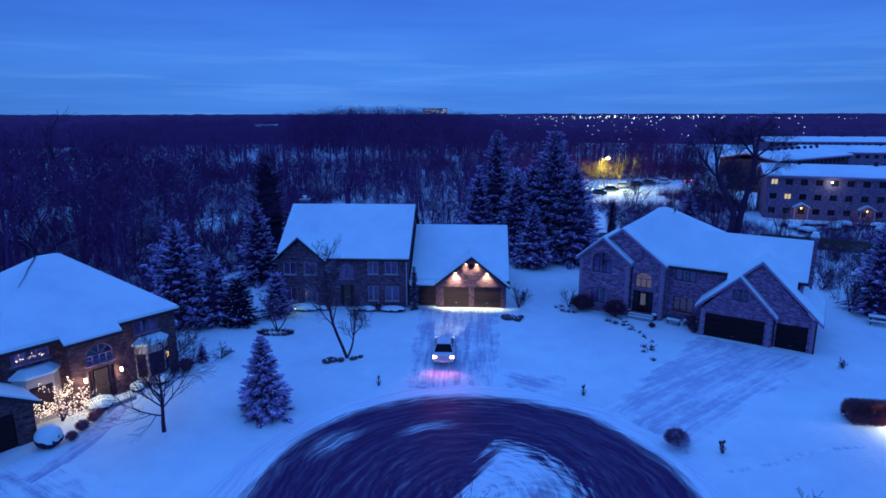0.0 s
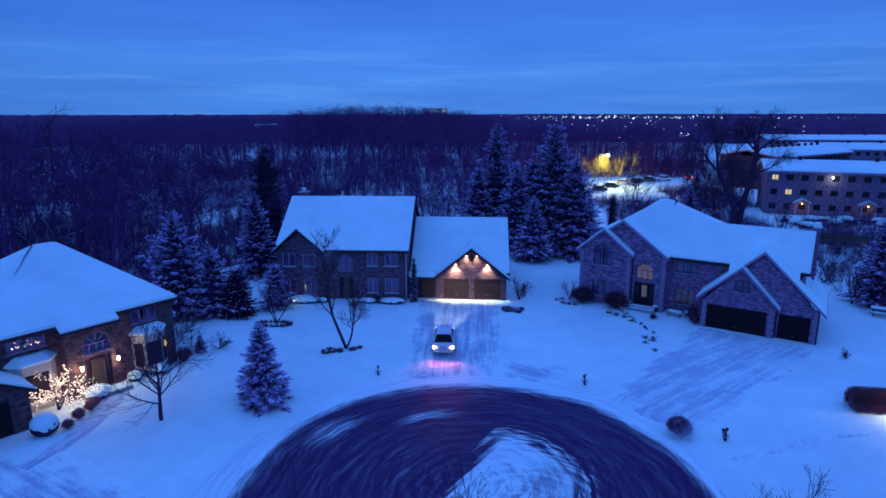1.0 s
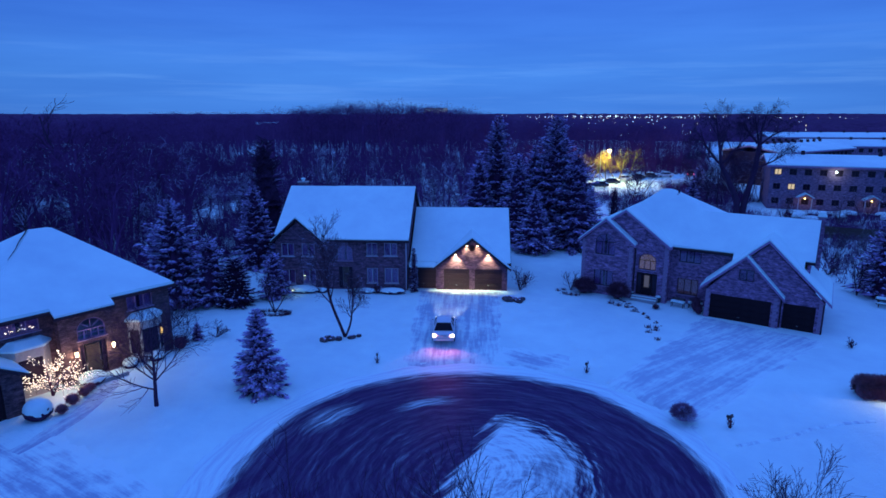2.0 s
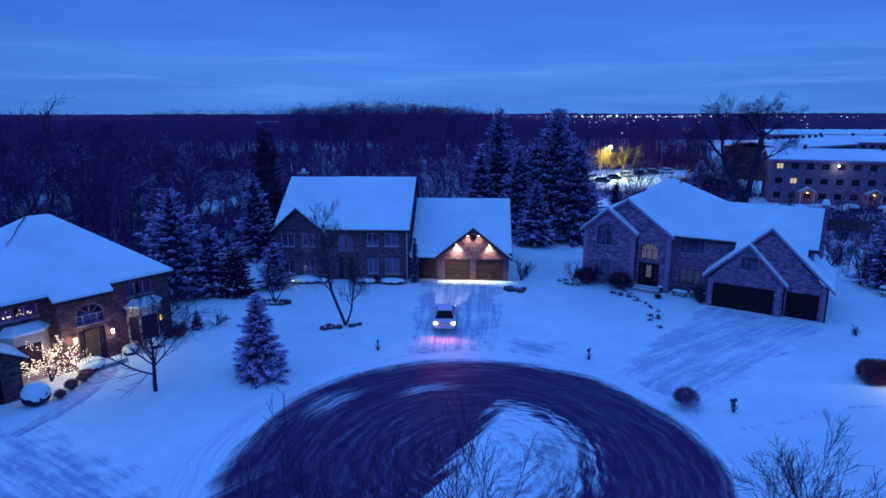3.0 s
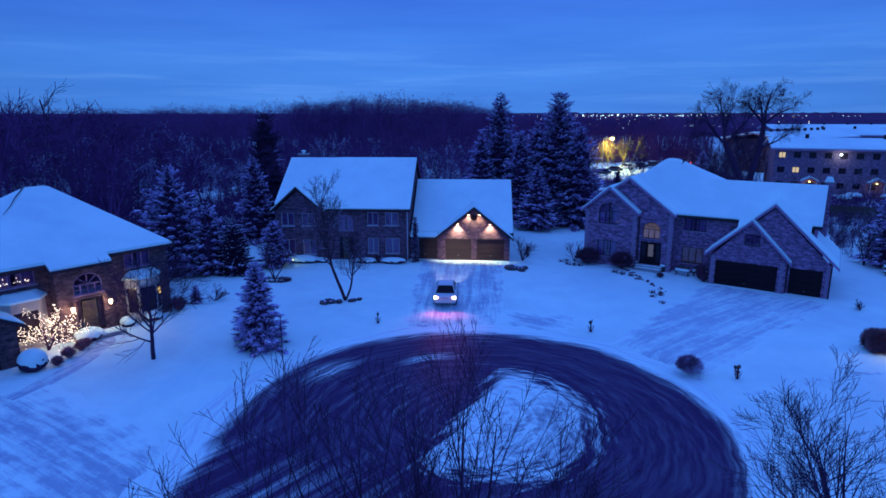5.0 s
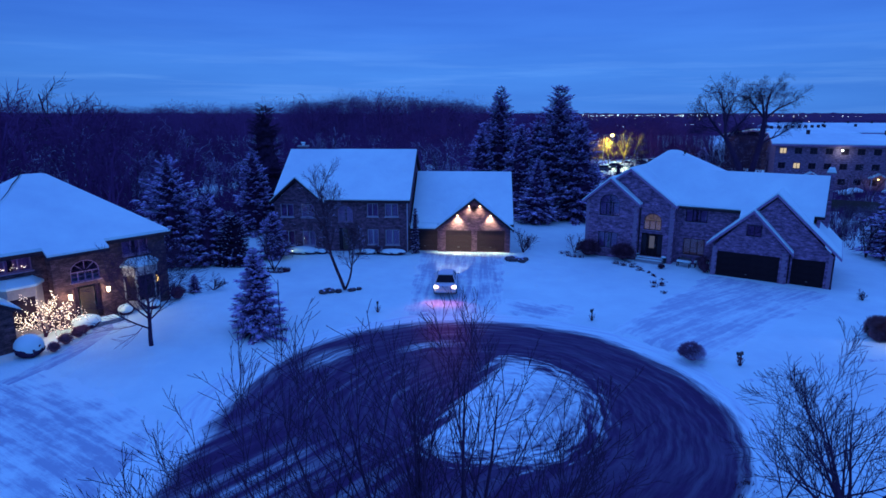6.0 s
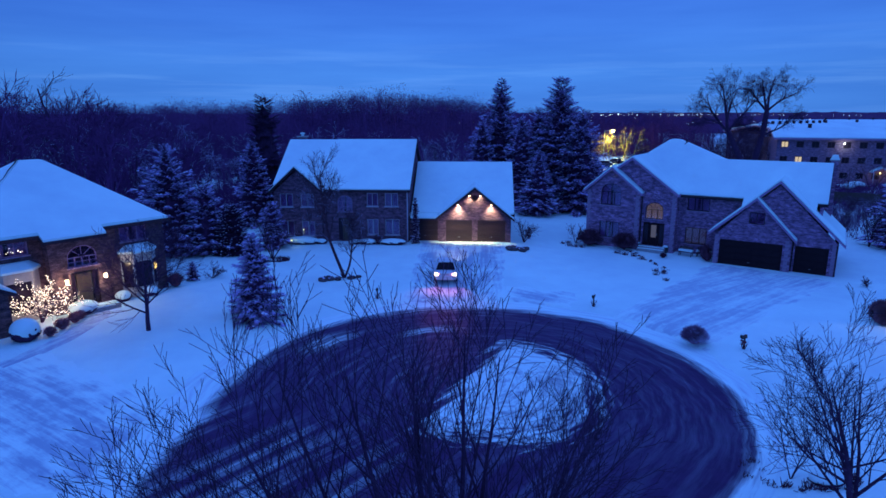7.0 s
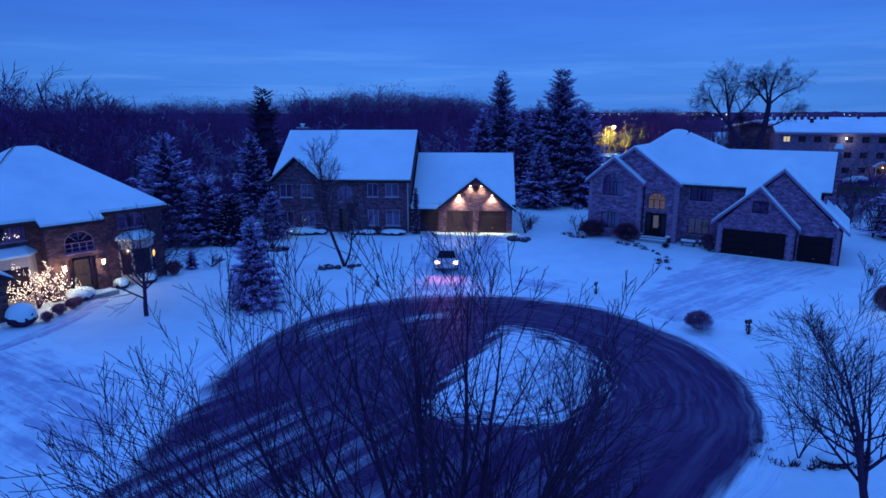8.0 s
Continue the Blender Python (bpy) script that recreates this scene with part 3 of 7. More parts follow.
walkway("walkway", ((-24.6, 27.6), (-24.25, 28.8), (-24.1, 30.0), (-23.85, 31.8), (-24.0, 34.0), (-24.3, 35.8), (-25.2, 36.9)), 1.5, mat_drive("trodden_path", 10, 0.08, (0.36, 0.43, 0.52)), "curved trodden path through snow to the front door")
walkway("track", ((15.0, 31.5), (18.1, 32.4), (20.1, 33.4), (22.0, 33.9), (24.1, 34.2)), 0.4, mat_drive("trodden_snow", 0, -0.06), "single trodden track across the snowy lawn")


# ---- house parts ----
def wall_panel(bm, x0, x1, z0, z1, y, openings=(), thick=0.25):
    """A wall facing -y with openings (xa, xb, za, zb) right through it."""
    gx = sorted({x0, x1, *(o[0] for o in openings), *(o[1] for o in openings)})
    gzs = sorted({z0, z1, *(o[2] for o in openings), *(o[3] for o in openings)})
    for xa, xb in zip(gx, gx[1:]):
        run = None
        for za, zb in zip(gzs, gzs[1:]):
            hole = any(o[0] < (xa + xb) / 2 < o[1] and o[2] < (za + zb) / 2 < o[3] for o in openings)
            if hole and run is not None:
                box(bm, xa, xb, y, y + thick, run, za)
                run = None
            elif not hole and run is None:
                run = za
        if run is not None:
            box(bm, xa, xb, y, y + thick, run, z1)


def spandrels(bm, xa, xb, zs, zt, y, thick=0.25):
    """Masonry over a round-headed opening, from the springing zs to the crown zt."""
    cx, r, h = (xa + xb) / 2, (xb - xa) / 2, zt - zs
    for sgn in (-1, 1):
        arc = [(cx + sgn * r * math.cos(a), zs + h * math.sin(a)) for a in np.linspace(0, math.pi / 2, 7)]
        pts = arc + [(cx + sgn * r, zt)]
        prism(bm, pts, y, y + thick)


def window(house, xa, xb, za, zb, y, cols=2, rows=2, trim=None, arch=0.0, lit=None, curtain=True, sill=True):
    """A window in an opening of a wall facing -y: frame with mullions, panes, sill; arch is the height of its round head."""
    trim = trim or TRIM_DARK
    bm = bmesh.new()
    f, d0, d1 = 0.06, y + 0.06, y + 0.13
    zs = zb - arch
    w = (xb - xa) / cols
    hr = (zs - za) / rows
    cells = [(xa + i * w + (f if i == 0 else 0.035), xa + (i + 1) * w - (f if i == cols - 1 else 0.035), za + j * hr + (f if j == 0 else 0.02), za + (j + 1) * hr - (f if j == rows - 1 else 0.02)) for i in range(cols) for j in range(rows)]
    wall_panel(bm, xa, xb, za, zs, d0, cells, d1 - d0)
    bmesh.ops.remove_doubles(bm, verts=bm.verts[:], dist=0.001)
    if arch:
        cx, r = (xa + xb) / 2, (xb - xa) / 2
        n = 12
        for i in range(n):
            a0, a1 = math.pi * i / n, math.pi * (i + 1) / n
            pts = [(cx + (r - k) * math.cos(a), zs + (arch - k) * math.sin(a)) for a, k in ((a0, 0), (a1, 0), (a1, f), (a0, f))]
            prism(bm, pts, d0, d1)
        for a in (math.pi * 0.25, math.pi * 0.5, math.pi * 0.75):
            ca, sa = math.cos(a), math.sin(a)
            o = 0.018
            pts = [(cx + 0.2 * r * ca - o * sa, zs + 0.2 * arch * sa + o * ca), (cx + 0.2 * r * ca + o * sa, zs + 0.2 * arch * sa - o * ca),
                   (cx + r * ca + o * sa, zs + arch * sa - o * ca), (cx + r * ca - o * sa, zs + arch * sa + o * ca)]
            prism(bm, pts, d0 + 0.01, d1 - 0.01)
    win = part("window", bm, trim, house)
    for i in range(cols):
        p = part("pane", boxes((xa + i * w + 0.03, xa + (i + 1) * w - 0.03, y + 0.09, y + 0.10, za + 0.05, zs - 0.03)), GLASS, win)
        p.visible_shadow = False
    if arch:
        pts = [((xa + xb) / 2 + ((xb - xa) / 2 - 0.03) * math.cos(a), zs + 0.03 + (arch - 0.06) * math.sin(a)) for a in np.linspace(0, math.pi, 13)]
        p = part("pane", prism(bmesh.new(), pts, y + 0.09, y + 0.10), GLASS, win)
        p.visible_shadow = False
    if sill:
        part("sill", soft_box(xa - 0.08, xb + 0.08, y - 0.09, y + 0.06, za - 0.09, za - 0.003, 0.015), QUOIN if trim is not WHITE_TRIM else WHITE_TRIM, win)
    if lit or curtain:
        bm = bmesh.new()
        if lit:
            prism(bm, [(xa, za), (xb, za), (xb, zb), (xa, zb)], y + 0.30, y + 0.32)
            part("blind", bm, lit, win, "lamplit blind")
        else:
            for a, b in ((xa, xa + (xb - xa) * 0.44), (xb - (xb - xa) * 0.44, xb)):
                n = 8
                for i in range(n):
                    x0, x1 = a + (b - a) * i / n, a + (b - a) * (i + 1) / n
                    box(bm, x0, x1, y + 0.28 + 0.03 * (i % 2), y + 0.31 + 0.03 * (i % 2), za, zb)
            part("curtain", bm, CURTAIN, win)
    return win


def garage_door(house, xa, xb, za, zb, y, mat, cols):
    """A sectional door: four leaves, each with its raised fields."""
    door = part("garage_door", boxes((xa, xb, y + 0.12, y + 0.15, za, zb)), mat, house)
    h, w = (zb - za) / 4, (xb - xa) / cols
    bm = bmesh.new()
    box(bm, xa + 0.006, xb - 0.006, y + 0.085, y + 0.117, 0.008, h - 0.008)
    for c in range(cols):
        box(bm, xa + c * w + 0.10, xa + (c + 1) * w - 0.10, y + 0.068, y + 0.09, 0.09, h - 0.09)
    first = None
    for r in range(4):
        if first is None:
            first = part("panel", bm, mat, door)
            first.location.z = za
        else:
            ob = new("panel", first.data)
            ob.parent, ob.location.z = door, za + r * h
    part("handle", boxes(((xa + xb) / 2 - 0.08, (xa + xb) / 2 + 0.08, y + 0.03, y + 0.066, za + 0.42, za + 0.46)), STEEL, door)
    return door


def slab(house, pts, y0, y1, axis="y", thick=0.22, snow=0.17, edge=None, inset=0.04, ends=None):
    """A roof slab under the line pts of (across, z), with its fascia, and a blanket of snow on it."""
    part("roof", strip(pts, [(a, z - thick) for a, z in pts], y0, y1, axis), edge or SHINGLE, house)
    n = len(pts)
    shift = [inset if i == 0 else -inset if i == n - 1 else 0 for i in range(n)]
    top = [(a + s, z + (snow if 0 < i < n - 1 else snow * 0.8)) for i, ((a, z), s) in enumerate(zip(pts, shift))]
    base = [(a + s, z - 0.02) for (a, z), s in zip(pts, shift)]
    e0, e1 = ends or (inset, inset)
    bm = strip(top, base, y0 + e0, y1 - e1, axis)
    bmesh.ops.recalc_face_normals(bm, faces=bm.faces[:])
    bmesh.ops.bevel(bm, geom=[e for e in bm.edges if len(e.link_faces) == 2 and e.calc_face_angle(0) > 0.9], offset=0.012 if ends else 0.05, segments=2, affect="EDGES")
    part("roof_snow", bm, ROOF_SNOW, house, "smooth blanket of snow")


def strip(top, low, y0, y1, axis):
    """A folded sheet with thickness between an upper and a lower line."""
    put = (lambda a, z, d: (a, d, z)) if axis == "y" else (lambda a, z, d: (d, a, z))
    bm = bmesh.new()
    v = [[[bm.verts.new(put(a, z, d)) for a, z in line] for line in (top, low)] for d in (y0, y1)]
    (t0, l0), (t1, l1) = v
    n = len(top)
    for i in range(n - 1):
        bm.faces.new((t0[i], t0[i + 1], t1[i + 1], t1[i]))
        bm.faces.new((l0[i], l1[i], l1[i + 1], l0[i + 1]))
        bm.faces.new((t0[i], l0[i], l0[i + 1], t0[i + 1]))
        bm.faces.new((t1[i], t1[i + 1], l1[i + 1], l1[i]))
    for i in (0, n - 1):
        bm.faces.new((t0[i], t1[i], l1[i], l0[i]))
    return bm


def hip(house, x0, x1, y0, y1, ez, ra, rb, ry, rz, thick=0.22, snow=0.17, edge=None):
    """A hipped roof over a rectangle with a short ridge from ra to rb at depth ry."""
    for name, mat, lift, drop, ins in (("roof", edge or SHINGLE, 0.0, thick, 0.0), ("roof_snow", ROOF_SNOW, snow, 0.02 - snow, 0.04)):
        bm = bmesh.new()
        e = [bm.verts.new((x, y, ez + lift * 0.8)) for x, y in ((x0 + ins, y0 + ins), (x1 - ins, y0 + ins), (x1 - ins, y1 - ins), (x0 + ins, y1 - ins))]
        l = [bm.verts.new((v.co.x, v.co.y, ez - drop if lift == 0 else ez - 0.02)) for v in e]
        a, b = bm.verts.new((ra, ry, rz + lift)), bm.verts.new((rb, ry, rz + lift))
        for fc in ((e[0], e[1], b, a), (e[1], e[2], b), (e[2], e[3], a, b), (e[3], e[0], a), (l[3], l[2], l[1], l[0])):
            bm.faces.new(fc)
        for i in range(4):
            bm.faces.new((l[i], l[(i + 1) % 4], e[(i + 1) % 4], e[i]))
        if lift:
            bmesh.ops.recalc_face_normals(bm, faces=bm.faces[:])
            bmesh.ops.bevel(bm, geom=[g for g in bm.edges if g.calc_face_angle(0) > 0.35], offset=0.12, segments=3, affect="EDGES")
        part(name, bm, mat, house, "smooth blanket of snow" if lift else "")


def gable(bm, xa, xb, z, xc, zt, y, thick=0.25):
    prism(bm, [(xa, z), (xb, z), (xc, zt)], y, y + thick)


def gutter(house, xa, xb, y, z, mat=TRIM_DARK):
    part("gutter", soft_box(xa, xb, y - 0.10, y + 0.02, z - 0.12, z, 0.02), mat, house)


def downspout(house, x, y, z0, z1, mat):
    part("downspout", soft_box(x - 0.05, x + 0.05, y - 0.09, y - 0.004, z0, z1, 0.015), mat, house)


def wall_lantern(m, mat, energy, label):
    """A wall lantern: back plate, arm, glass body and cap, with its lamp."""
    t = thing("wall_lantern", label, "lantern", m, "wall lanterns")
    part("back_plate", soft_box(-0.06, 0.06, -0.03, 0, -0.14, 0.14, 0.01), PLASTIC, t)
    bm = bmesh.new()
    tube(bm, (0, -0.02, 0.16), (0, -0.18, 0.26), 0.014, 0.014, 6)
    part("arm", bm, PLASTIC, t)
    bm = bmesh.new()
    tube(bm, (0, -0.18, -0.17), (0, -0.18, 0.17), 0.075, 0.105, 6)
    part("glass_body", bm, mat, t, "glowing glass body")
    bm = bmesh.new()
    tube(bm, (0, -0.18, 0.171), (0, -0.18, 0.25), 0.125, 0.01, 6)
    part("cap", bm, PLASTIC, t)
    lamp("lantern_light", "POINT", energy, (1.0, 0.78, 0.48), Matrix.Translation((0, -0.40, 0.0)), t, 0.08)
    return t


# ---- house at the head of the circle ----
def north_house():
    h = thing("house", "two storey brown brick house with snow covered roof and attached garage", "house", pose(0, 0, 0), "houses")
    zb = -0.6
    Y = 58.5
    holes = [(-9.2, -7.9, 3.55, 4.85), (-11.0, -9.9, 3.55, 4.85), (-13.95, -12.45, 3.0, 4.6), (-9.2, -7.8, 0.7, 2.25), (-11.0, -9.9, 0.7, 2.25), (-13.9, -12.5, 0.1, 2.35)]
    bm = bmesh.new()
    wall_panel(bm, -15.5, -6.9, zb, 5.1, Y, holes)
    spandrels(bm, -13.95, -12.45, 4.0, 4.6, Y)
    part("wall", bm, BRICK_TAN, h)
    lholes = [(-17.5, -16.2, 3.5, 4.8), (-19.6, -18.3, 3.5, 4.8), (-17.5, -16.2, 0.6, 2.1), (-19.6, -18.3, 0.6, 2.1)]
    bm = bmesh.new()
    wall_panel(bm, -20.2, -15.45, zb, 5.0, Y - 0.45, lholes)
    gable(bm, -20.2, -15.45, 5.0, -17.83, 7.13, Y - 0.45)
    box(bm, -15.7, -15.45, Y - 0.2, Y, zb, 5.0)
    part("wall", bm, BRICK_TAN, h)
    bm = bmesh.new()
    box(bm, -20.2, -19.95, Y - 0.2, 72, zb, 5.0)
    prism(bm, [(Y, 5.0), (72, 5.0), (65.1, 9.35)], -20.2, -19.95, "x")
    part("wall", bm, BRICK_TAN, h)
    bm = bmesh.new()
    box(bm, -7.15, -6.9, Y + 0.25, 72, zb, 5.0)
    prism(bm, [(Y + 0.25, 5.0), (72, 5.0), (65.1, 9.2)], -7.15, -6.9, "x")
    box(bm, -19.95, -7.15, 71.75, 72, zb, 5.0)
    part("wall", bm, BRICK_TAN, h)
    slab(h, [(58.05, 5.2), (65.1, 9.66), (72.3, 5.1)], -15.2, -6.62, "x", edge=TRIM_DARK, ends=(0.0, 0.04))
    slab(h, [(58.6, 5.535), (65.1, 9.645), (72.3, 5.085)], -20.5, -14.6, "x", edge=TRIM_DARK)
    slab(h, [(-20.62, 5.0), (-17.9, 7.42), (-15.12, 5.0)], 57.6, 62.0, "y", edge=TRIM_DARK)
    gutter(h, -15.2, -6.6, 58.03, 5.14)
    for o in holes[:2] + holes[3:5]:
        window(h, *o, Y, 2, 1, WHITE_TRIM)
    window(h, *holes[2], Y, 3, 2, TRIM_LIGHT, arch=0.6)
    for o in lholes:
        window(h, *o, Y - 0.45, 2, 1, WHITE_TRIM)
    d = part("front_door", boxes((-13.5, -12.9, Y + 0.1, Y + 0.15, 0.1, 2.35)), DOOR_WOOD, h)
    for k, (a, b) in enumerate(((0.25, 1.0), (1.15, 2.2))):
        part("panel", soft_box(-13.42, -12.98, Y + 0.075, Y + 0.099, a, b, 0.01), DOOR_WOOD, d)
    bm = bmesh.new()
    ball(bm, (-12.97, Y + 0.05, 1.1), 0.035)
    part("knob", bm, STEEL, d)
    part("sidelight", boxes((-13.9, -13.52, Y + 0.1, Y + 0.14, 0.1, 2.35), (-12.88, -12.5, Y + 0.1, Y + 0.14, 0.1, 2.35)), CAR_GLASS, h)
    downspout(h, -6.98, Y, zb, 5.05, WHITE_TRIM)
    # chimney behind the ridge
    ch = part("chimney", boxes((-20.1, -19.2, 66.6, 67.5, 6.0, 9.95)), BRICK_TAN, h)
    part("cap", soft_box(-20.2, -19.1, 66.5, 67.6, 9.95, 10.08, 0.03), CONCRETE, ch)
    bm = bmesh.new()
    tube(bm, (-19.65, 67.05, 10.08), (-19.65, 67.05, 10.3), 0.16, 0.16, 10)
    ball(bm, (-19.65, 67.05, 10.36), 0.28, (1, 1, 0.4))
    part("flue", bm, ROOF_SNOW, ch)
    # garage wing
    G = 59.0
    gh = [(-3.2, -0.6, 0.0, 2.15), (-0.05, 2.7, 0.0, 2.15)]
    bm = bmesh.new()
    wall_panel(bm, -3.95, 3.25, zb, 2.35, G, gh)
    cz, cr = 4.32, 0.31
    zt = 5.28
    # the gable is built round its round vent
    fan = [(-0.35 + cr * math.cos(a), cz + cr * math.sin(a)) for a in np.linspace(-math.pi / 2, math.pi * 1.5, 25)]
    right_half = fan[:13]
    left_half = fan[12:]
    prism(bm, [(-0.35, 2.35), (3.25, 2.35), (-0.35, zt)] + right_half[::-1], G, G + 0.25)
    prism(bm, [(-0.35, zt), (-3.95, 2.35), (-0.35, 2.35)] + left_half[::-1], G, G + 0.25)
    part("wall", bm, BRICK_TAN, h)
    bm = bmesh.new()
    tube(bm, (-0.35, G + 0.13, cz), (-0.35, G + 0.17, cz), cr + 0.02, cr + 0.02, 24)
    vent = part("vent", bm, TRIM_DARK, h, "round louvred gable vent")
    for k in range(-3, 4):
        half = math.sqrt(max(0.01, cr * cr - (k * 0.08) ** 2)) - 0.02
        part("louvre", boxes((-0.35 - half, -0.35 + half, G + 0.06, G + 0.125, cz + k * 0.08 - 0.02, cz + k * 0.08 + 0.01)), TRIM_DARK, vent)
    bm = bmesh.new()
    wall_panel(bm, -6.9, -3.95, zb, 2.3, G + 0.35, [(-6.6, -4.05, 0.0, 2.1)])
    box(bm, -3.95, -3.7, G + 0.25, G + 0.5, zb, 2.3)
    part("wall", bm, BRICK_TAN, h)
    for o in gh:
        garage_door(h, *o, G, DOOR_BROWN, 4)
    garage_door(h, -6.6, -4.05, 0.0, 2.1, G + 0.35, DOOR_BROWN, 4)
    bm = bmesh.new()
    box(bm, 3.0, 3.25, G + 0.25, 73.2, zb, 2.35)
    prism(bm, [(G + 0.25, 2.35), (73.2, 2.35), (66.2, 7.0)], 3.0, 3.25, "x")
    box(bm, -6.9, 3.0, 72.95, 73.2, zb, 2.35)
    part("wall", bm, BRICK_TAN, h)
    slab(h, [(59.32, 2.67), (66.25, 7.22), (73.6, 2.3)], -6.75, 3.62, "x", edge=TRIM_DARK)
    slab(h, [(58.75, 2.3), (59.3, 2.66)], -6.75, -4.0, "x", edge=TRIM_DARK, inset=0.0)
    slab(h, [(-4.32, 2.3), (-0.35, 5.45), (3.58, 2.3)], 58.45, 63.6, "y", edge=TRIM_DARK, snow=0.12)
    gutter(h, -6.6, -4.3, 58.72, 2.24)
    part("flashing", boxes((-6.89, -6.84, 59.0, 66.0, 2.5, 2.7)), WHITE_TRIM, h)
    return h


north = north_house()
for x, z, e in ((-1.98, 3.80, 900), (1.25, 3.80, 620), (-0.88, 4.72, 230), (0.18, 4.72, 230)):
    t = thing("eave_spotlight", "small warm downlight under the garage gable eave", "spotlight", pose(x, 58.72, z, 0, 0, 0), "eave spotlights")
    part("bracket", soft_box(-0.03, 0.03, 0.02, 0.28, 0.02, 0.06, 0.008), PLASTIC, t)
    bm = bmesh.new()
    tube(bm, (0, 0, -0.06), (0, 0, 0.1), 0.075, 0.05, 10)
    part("housing", bm, PLASTIC, t)
    bm = bmesh.new()
    tube(bm, (0, 0, -0.11), (0, 0, -0.062), 0.095, 0.07, 10)
    part("lens", bm, BULB, t, "glowing lens")
    lamp("spot_light", "SPOT", e, (1.0, 0.90, 0.50), look((0, -0.02, -0.13), (0, 0.30, -1.0)), t, 0.05, 96)


# ---- house east of the circle ----
def east_house():
    h = thing("house", "two storey grey brick house with steep gables and snow covered roofs", "house", pose(21.35, 53.55, 0, 0, 0, -29.5), "houses")
    zb = -1.2
    # the wings step back from the garage: west gable, entrance bay, recessed middle
    WV, EV, MV = 1.4, 1.9, 3.05
    ho = [(-11.35, -9.35, 3.65, 5.8), (-11.35, -9.4, 0.42, 2.02)]
    bm = bmesh.new()
    wall_panel(bm, -12.7, -7.5, zb, 5.0, WV, [(-11.35, -9.35, 3.65, 5.0), ho[1]])
    arc = [(-10.35 + 1.0 * math.cos(t), 5.0 + 0.8 * math.sin(t)) for t in np.linspace(0, math.pi, 13)]
    prism(bm, [(-10.35, 5.8), (-10.2, 7.2), (-12.7, 5.0)] + arc[6:][::-1][:-1], WV, WV + 0.25)
    prism(bm, [(-10.2, 7.2), (-10.35, 5.8)] + arc[:6][::-1] + [(-7.5, 5.0)], WV, WV + 0.25)
    box(bm, -12.7, -12.45, WV + 0.25, 13.0, zb, 5.0)
    box(bm, -7.75, -7.5, WV + 0.25, EV + 0.1, zb, 5.0)
    part("wall", bm, BRICK_GREY, h)
    window(h, *ho[0], WV, 3, 1, TRIM_DARK, arch=0.8)
    window(h, *ho[1], WV, 3, 1, TRIM_DARK)
    slab(h, [(-13.12, 4.98), (-10.3, 7.38), (-7.25, 4.98)], WV - 0.42, 6.4, "y", edge=TRIM_LIGHT, snow=0.2)
    # entrance bay
    eo = [(-7.05, -5.4, 2.55, 4.15), (-7.2, -5.2, -0.05, 2.2)]
    bm = bmesh.new()
    wall_panel(bm, -7.5, -4.25, zb, 4.15, EV, [eo[0], eo[1]])
    wall_panel(bm, -7.5, -4.25, 4.15, 5.1, EV)
    spandrels(bm, -7.05, -5.4, 3.5, 4.15, EV)
    prism(bm, [(-12.7, 5.1), (-4.25, 5.1), (-8.55, 8.2)], EV, EV + 0.25)
    box(bm, -4.5, -4.25, EV + 0.25, MV, zb, 5.1)
    part("wall", bm, BRICK_GREY, h)
    window(h, *eo[0], EV, 3, 1, TRIM_DARK, arch=0.65, lit=LIT_DIM)
    slab(h, [(-12.95, 5.2), (-8.55, 8.36), (-4.05, 5.05)], EV - 0.4, 9.0, "y", edge=TRIM_LIGHT)
    d = part("front_door", soft_box(-6.62, -5.78, EV + 0.12, EV + 0.17, -0.05, 2.1, 0.01), DOOR_DARK, h)
    part("door_glass", boxes((-6.44, -5.96, EV + 0.10, EV + 0.115, 0.75, 1.95)), LIT_DOOR, d, "lamplit glass pane")
    part("door_frame", boxes((-7.2, -6.64, EV + 0.14, EV + 0.18, -0.05, 2.2), (-5.76, -5.2, EV + 0.14, EV + 0.18, -0.05, 2.2)), DOOR_DARK, h)
    part("handle", boxes((-5.90, -5.84, EV + 0.06, EV + 0.10, 0.95, 1.15)), STEEL, d)
    for a0, a1 in ((-7.1, -6.74), (-5.66, -5.3)):
        part("sidelight", boxes((a0, a1, EV + 0.125, EV + 0.135, 0.2, 2.0)), CAR_GLASS, h)
    for k in range(2):
        part("step", soft_box(-7.4, -4.9, EV - 0.75 - 0.3 * k, EV, -1.2, -0.07 - 0.17 * k, 0.02), CONCRETE, h)
        part("step_snow", soft_box(-7.35, -4.95, EV - 0.72 - 0.3 * k, EV - 0.44 - 0.3 * k, -0.071 - 0.17 * k, -0.02 - 0.17 * k, 0.02), ROOF_SNOW, h)
    # recessed middle
    mo = [(-3.5, -1.55, 3.5, 4.8), (-3.5, -1.6, 0.3, 1.9)]
    bm = bmesh.new()
    wall_panel(bm, -4.5, 2.5, zb, 4.95, MV, mo)
    part("wall", bm, BRICK_GREY, h)
    window(h, *mo[0], MV, 3, 1, TRIM_DARK)
    window(h, *mo[1], MV, 3, 1, TRIM_DARK, lit=LIT_FAINT)
    gutter(h, -4.2, 0.38, MV - 0.55, 4.95)
    # main roofs: a hipped west part and a lower ridge running east to a gable end
    hip(h, -13.0, 4.4, MV - 0.55, 13.5, 4.98, -6.5, -5.75, 8.0, 9.85)
    slab(h, [(2.5, 4.965), (6.0, 8.055), (9.5, 4.965)], -2.6, 7.72, "x", edge=TRIM_DARK, ends=(0.0, 0.04))
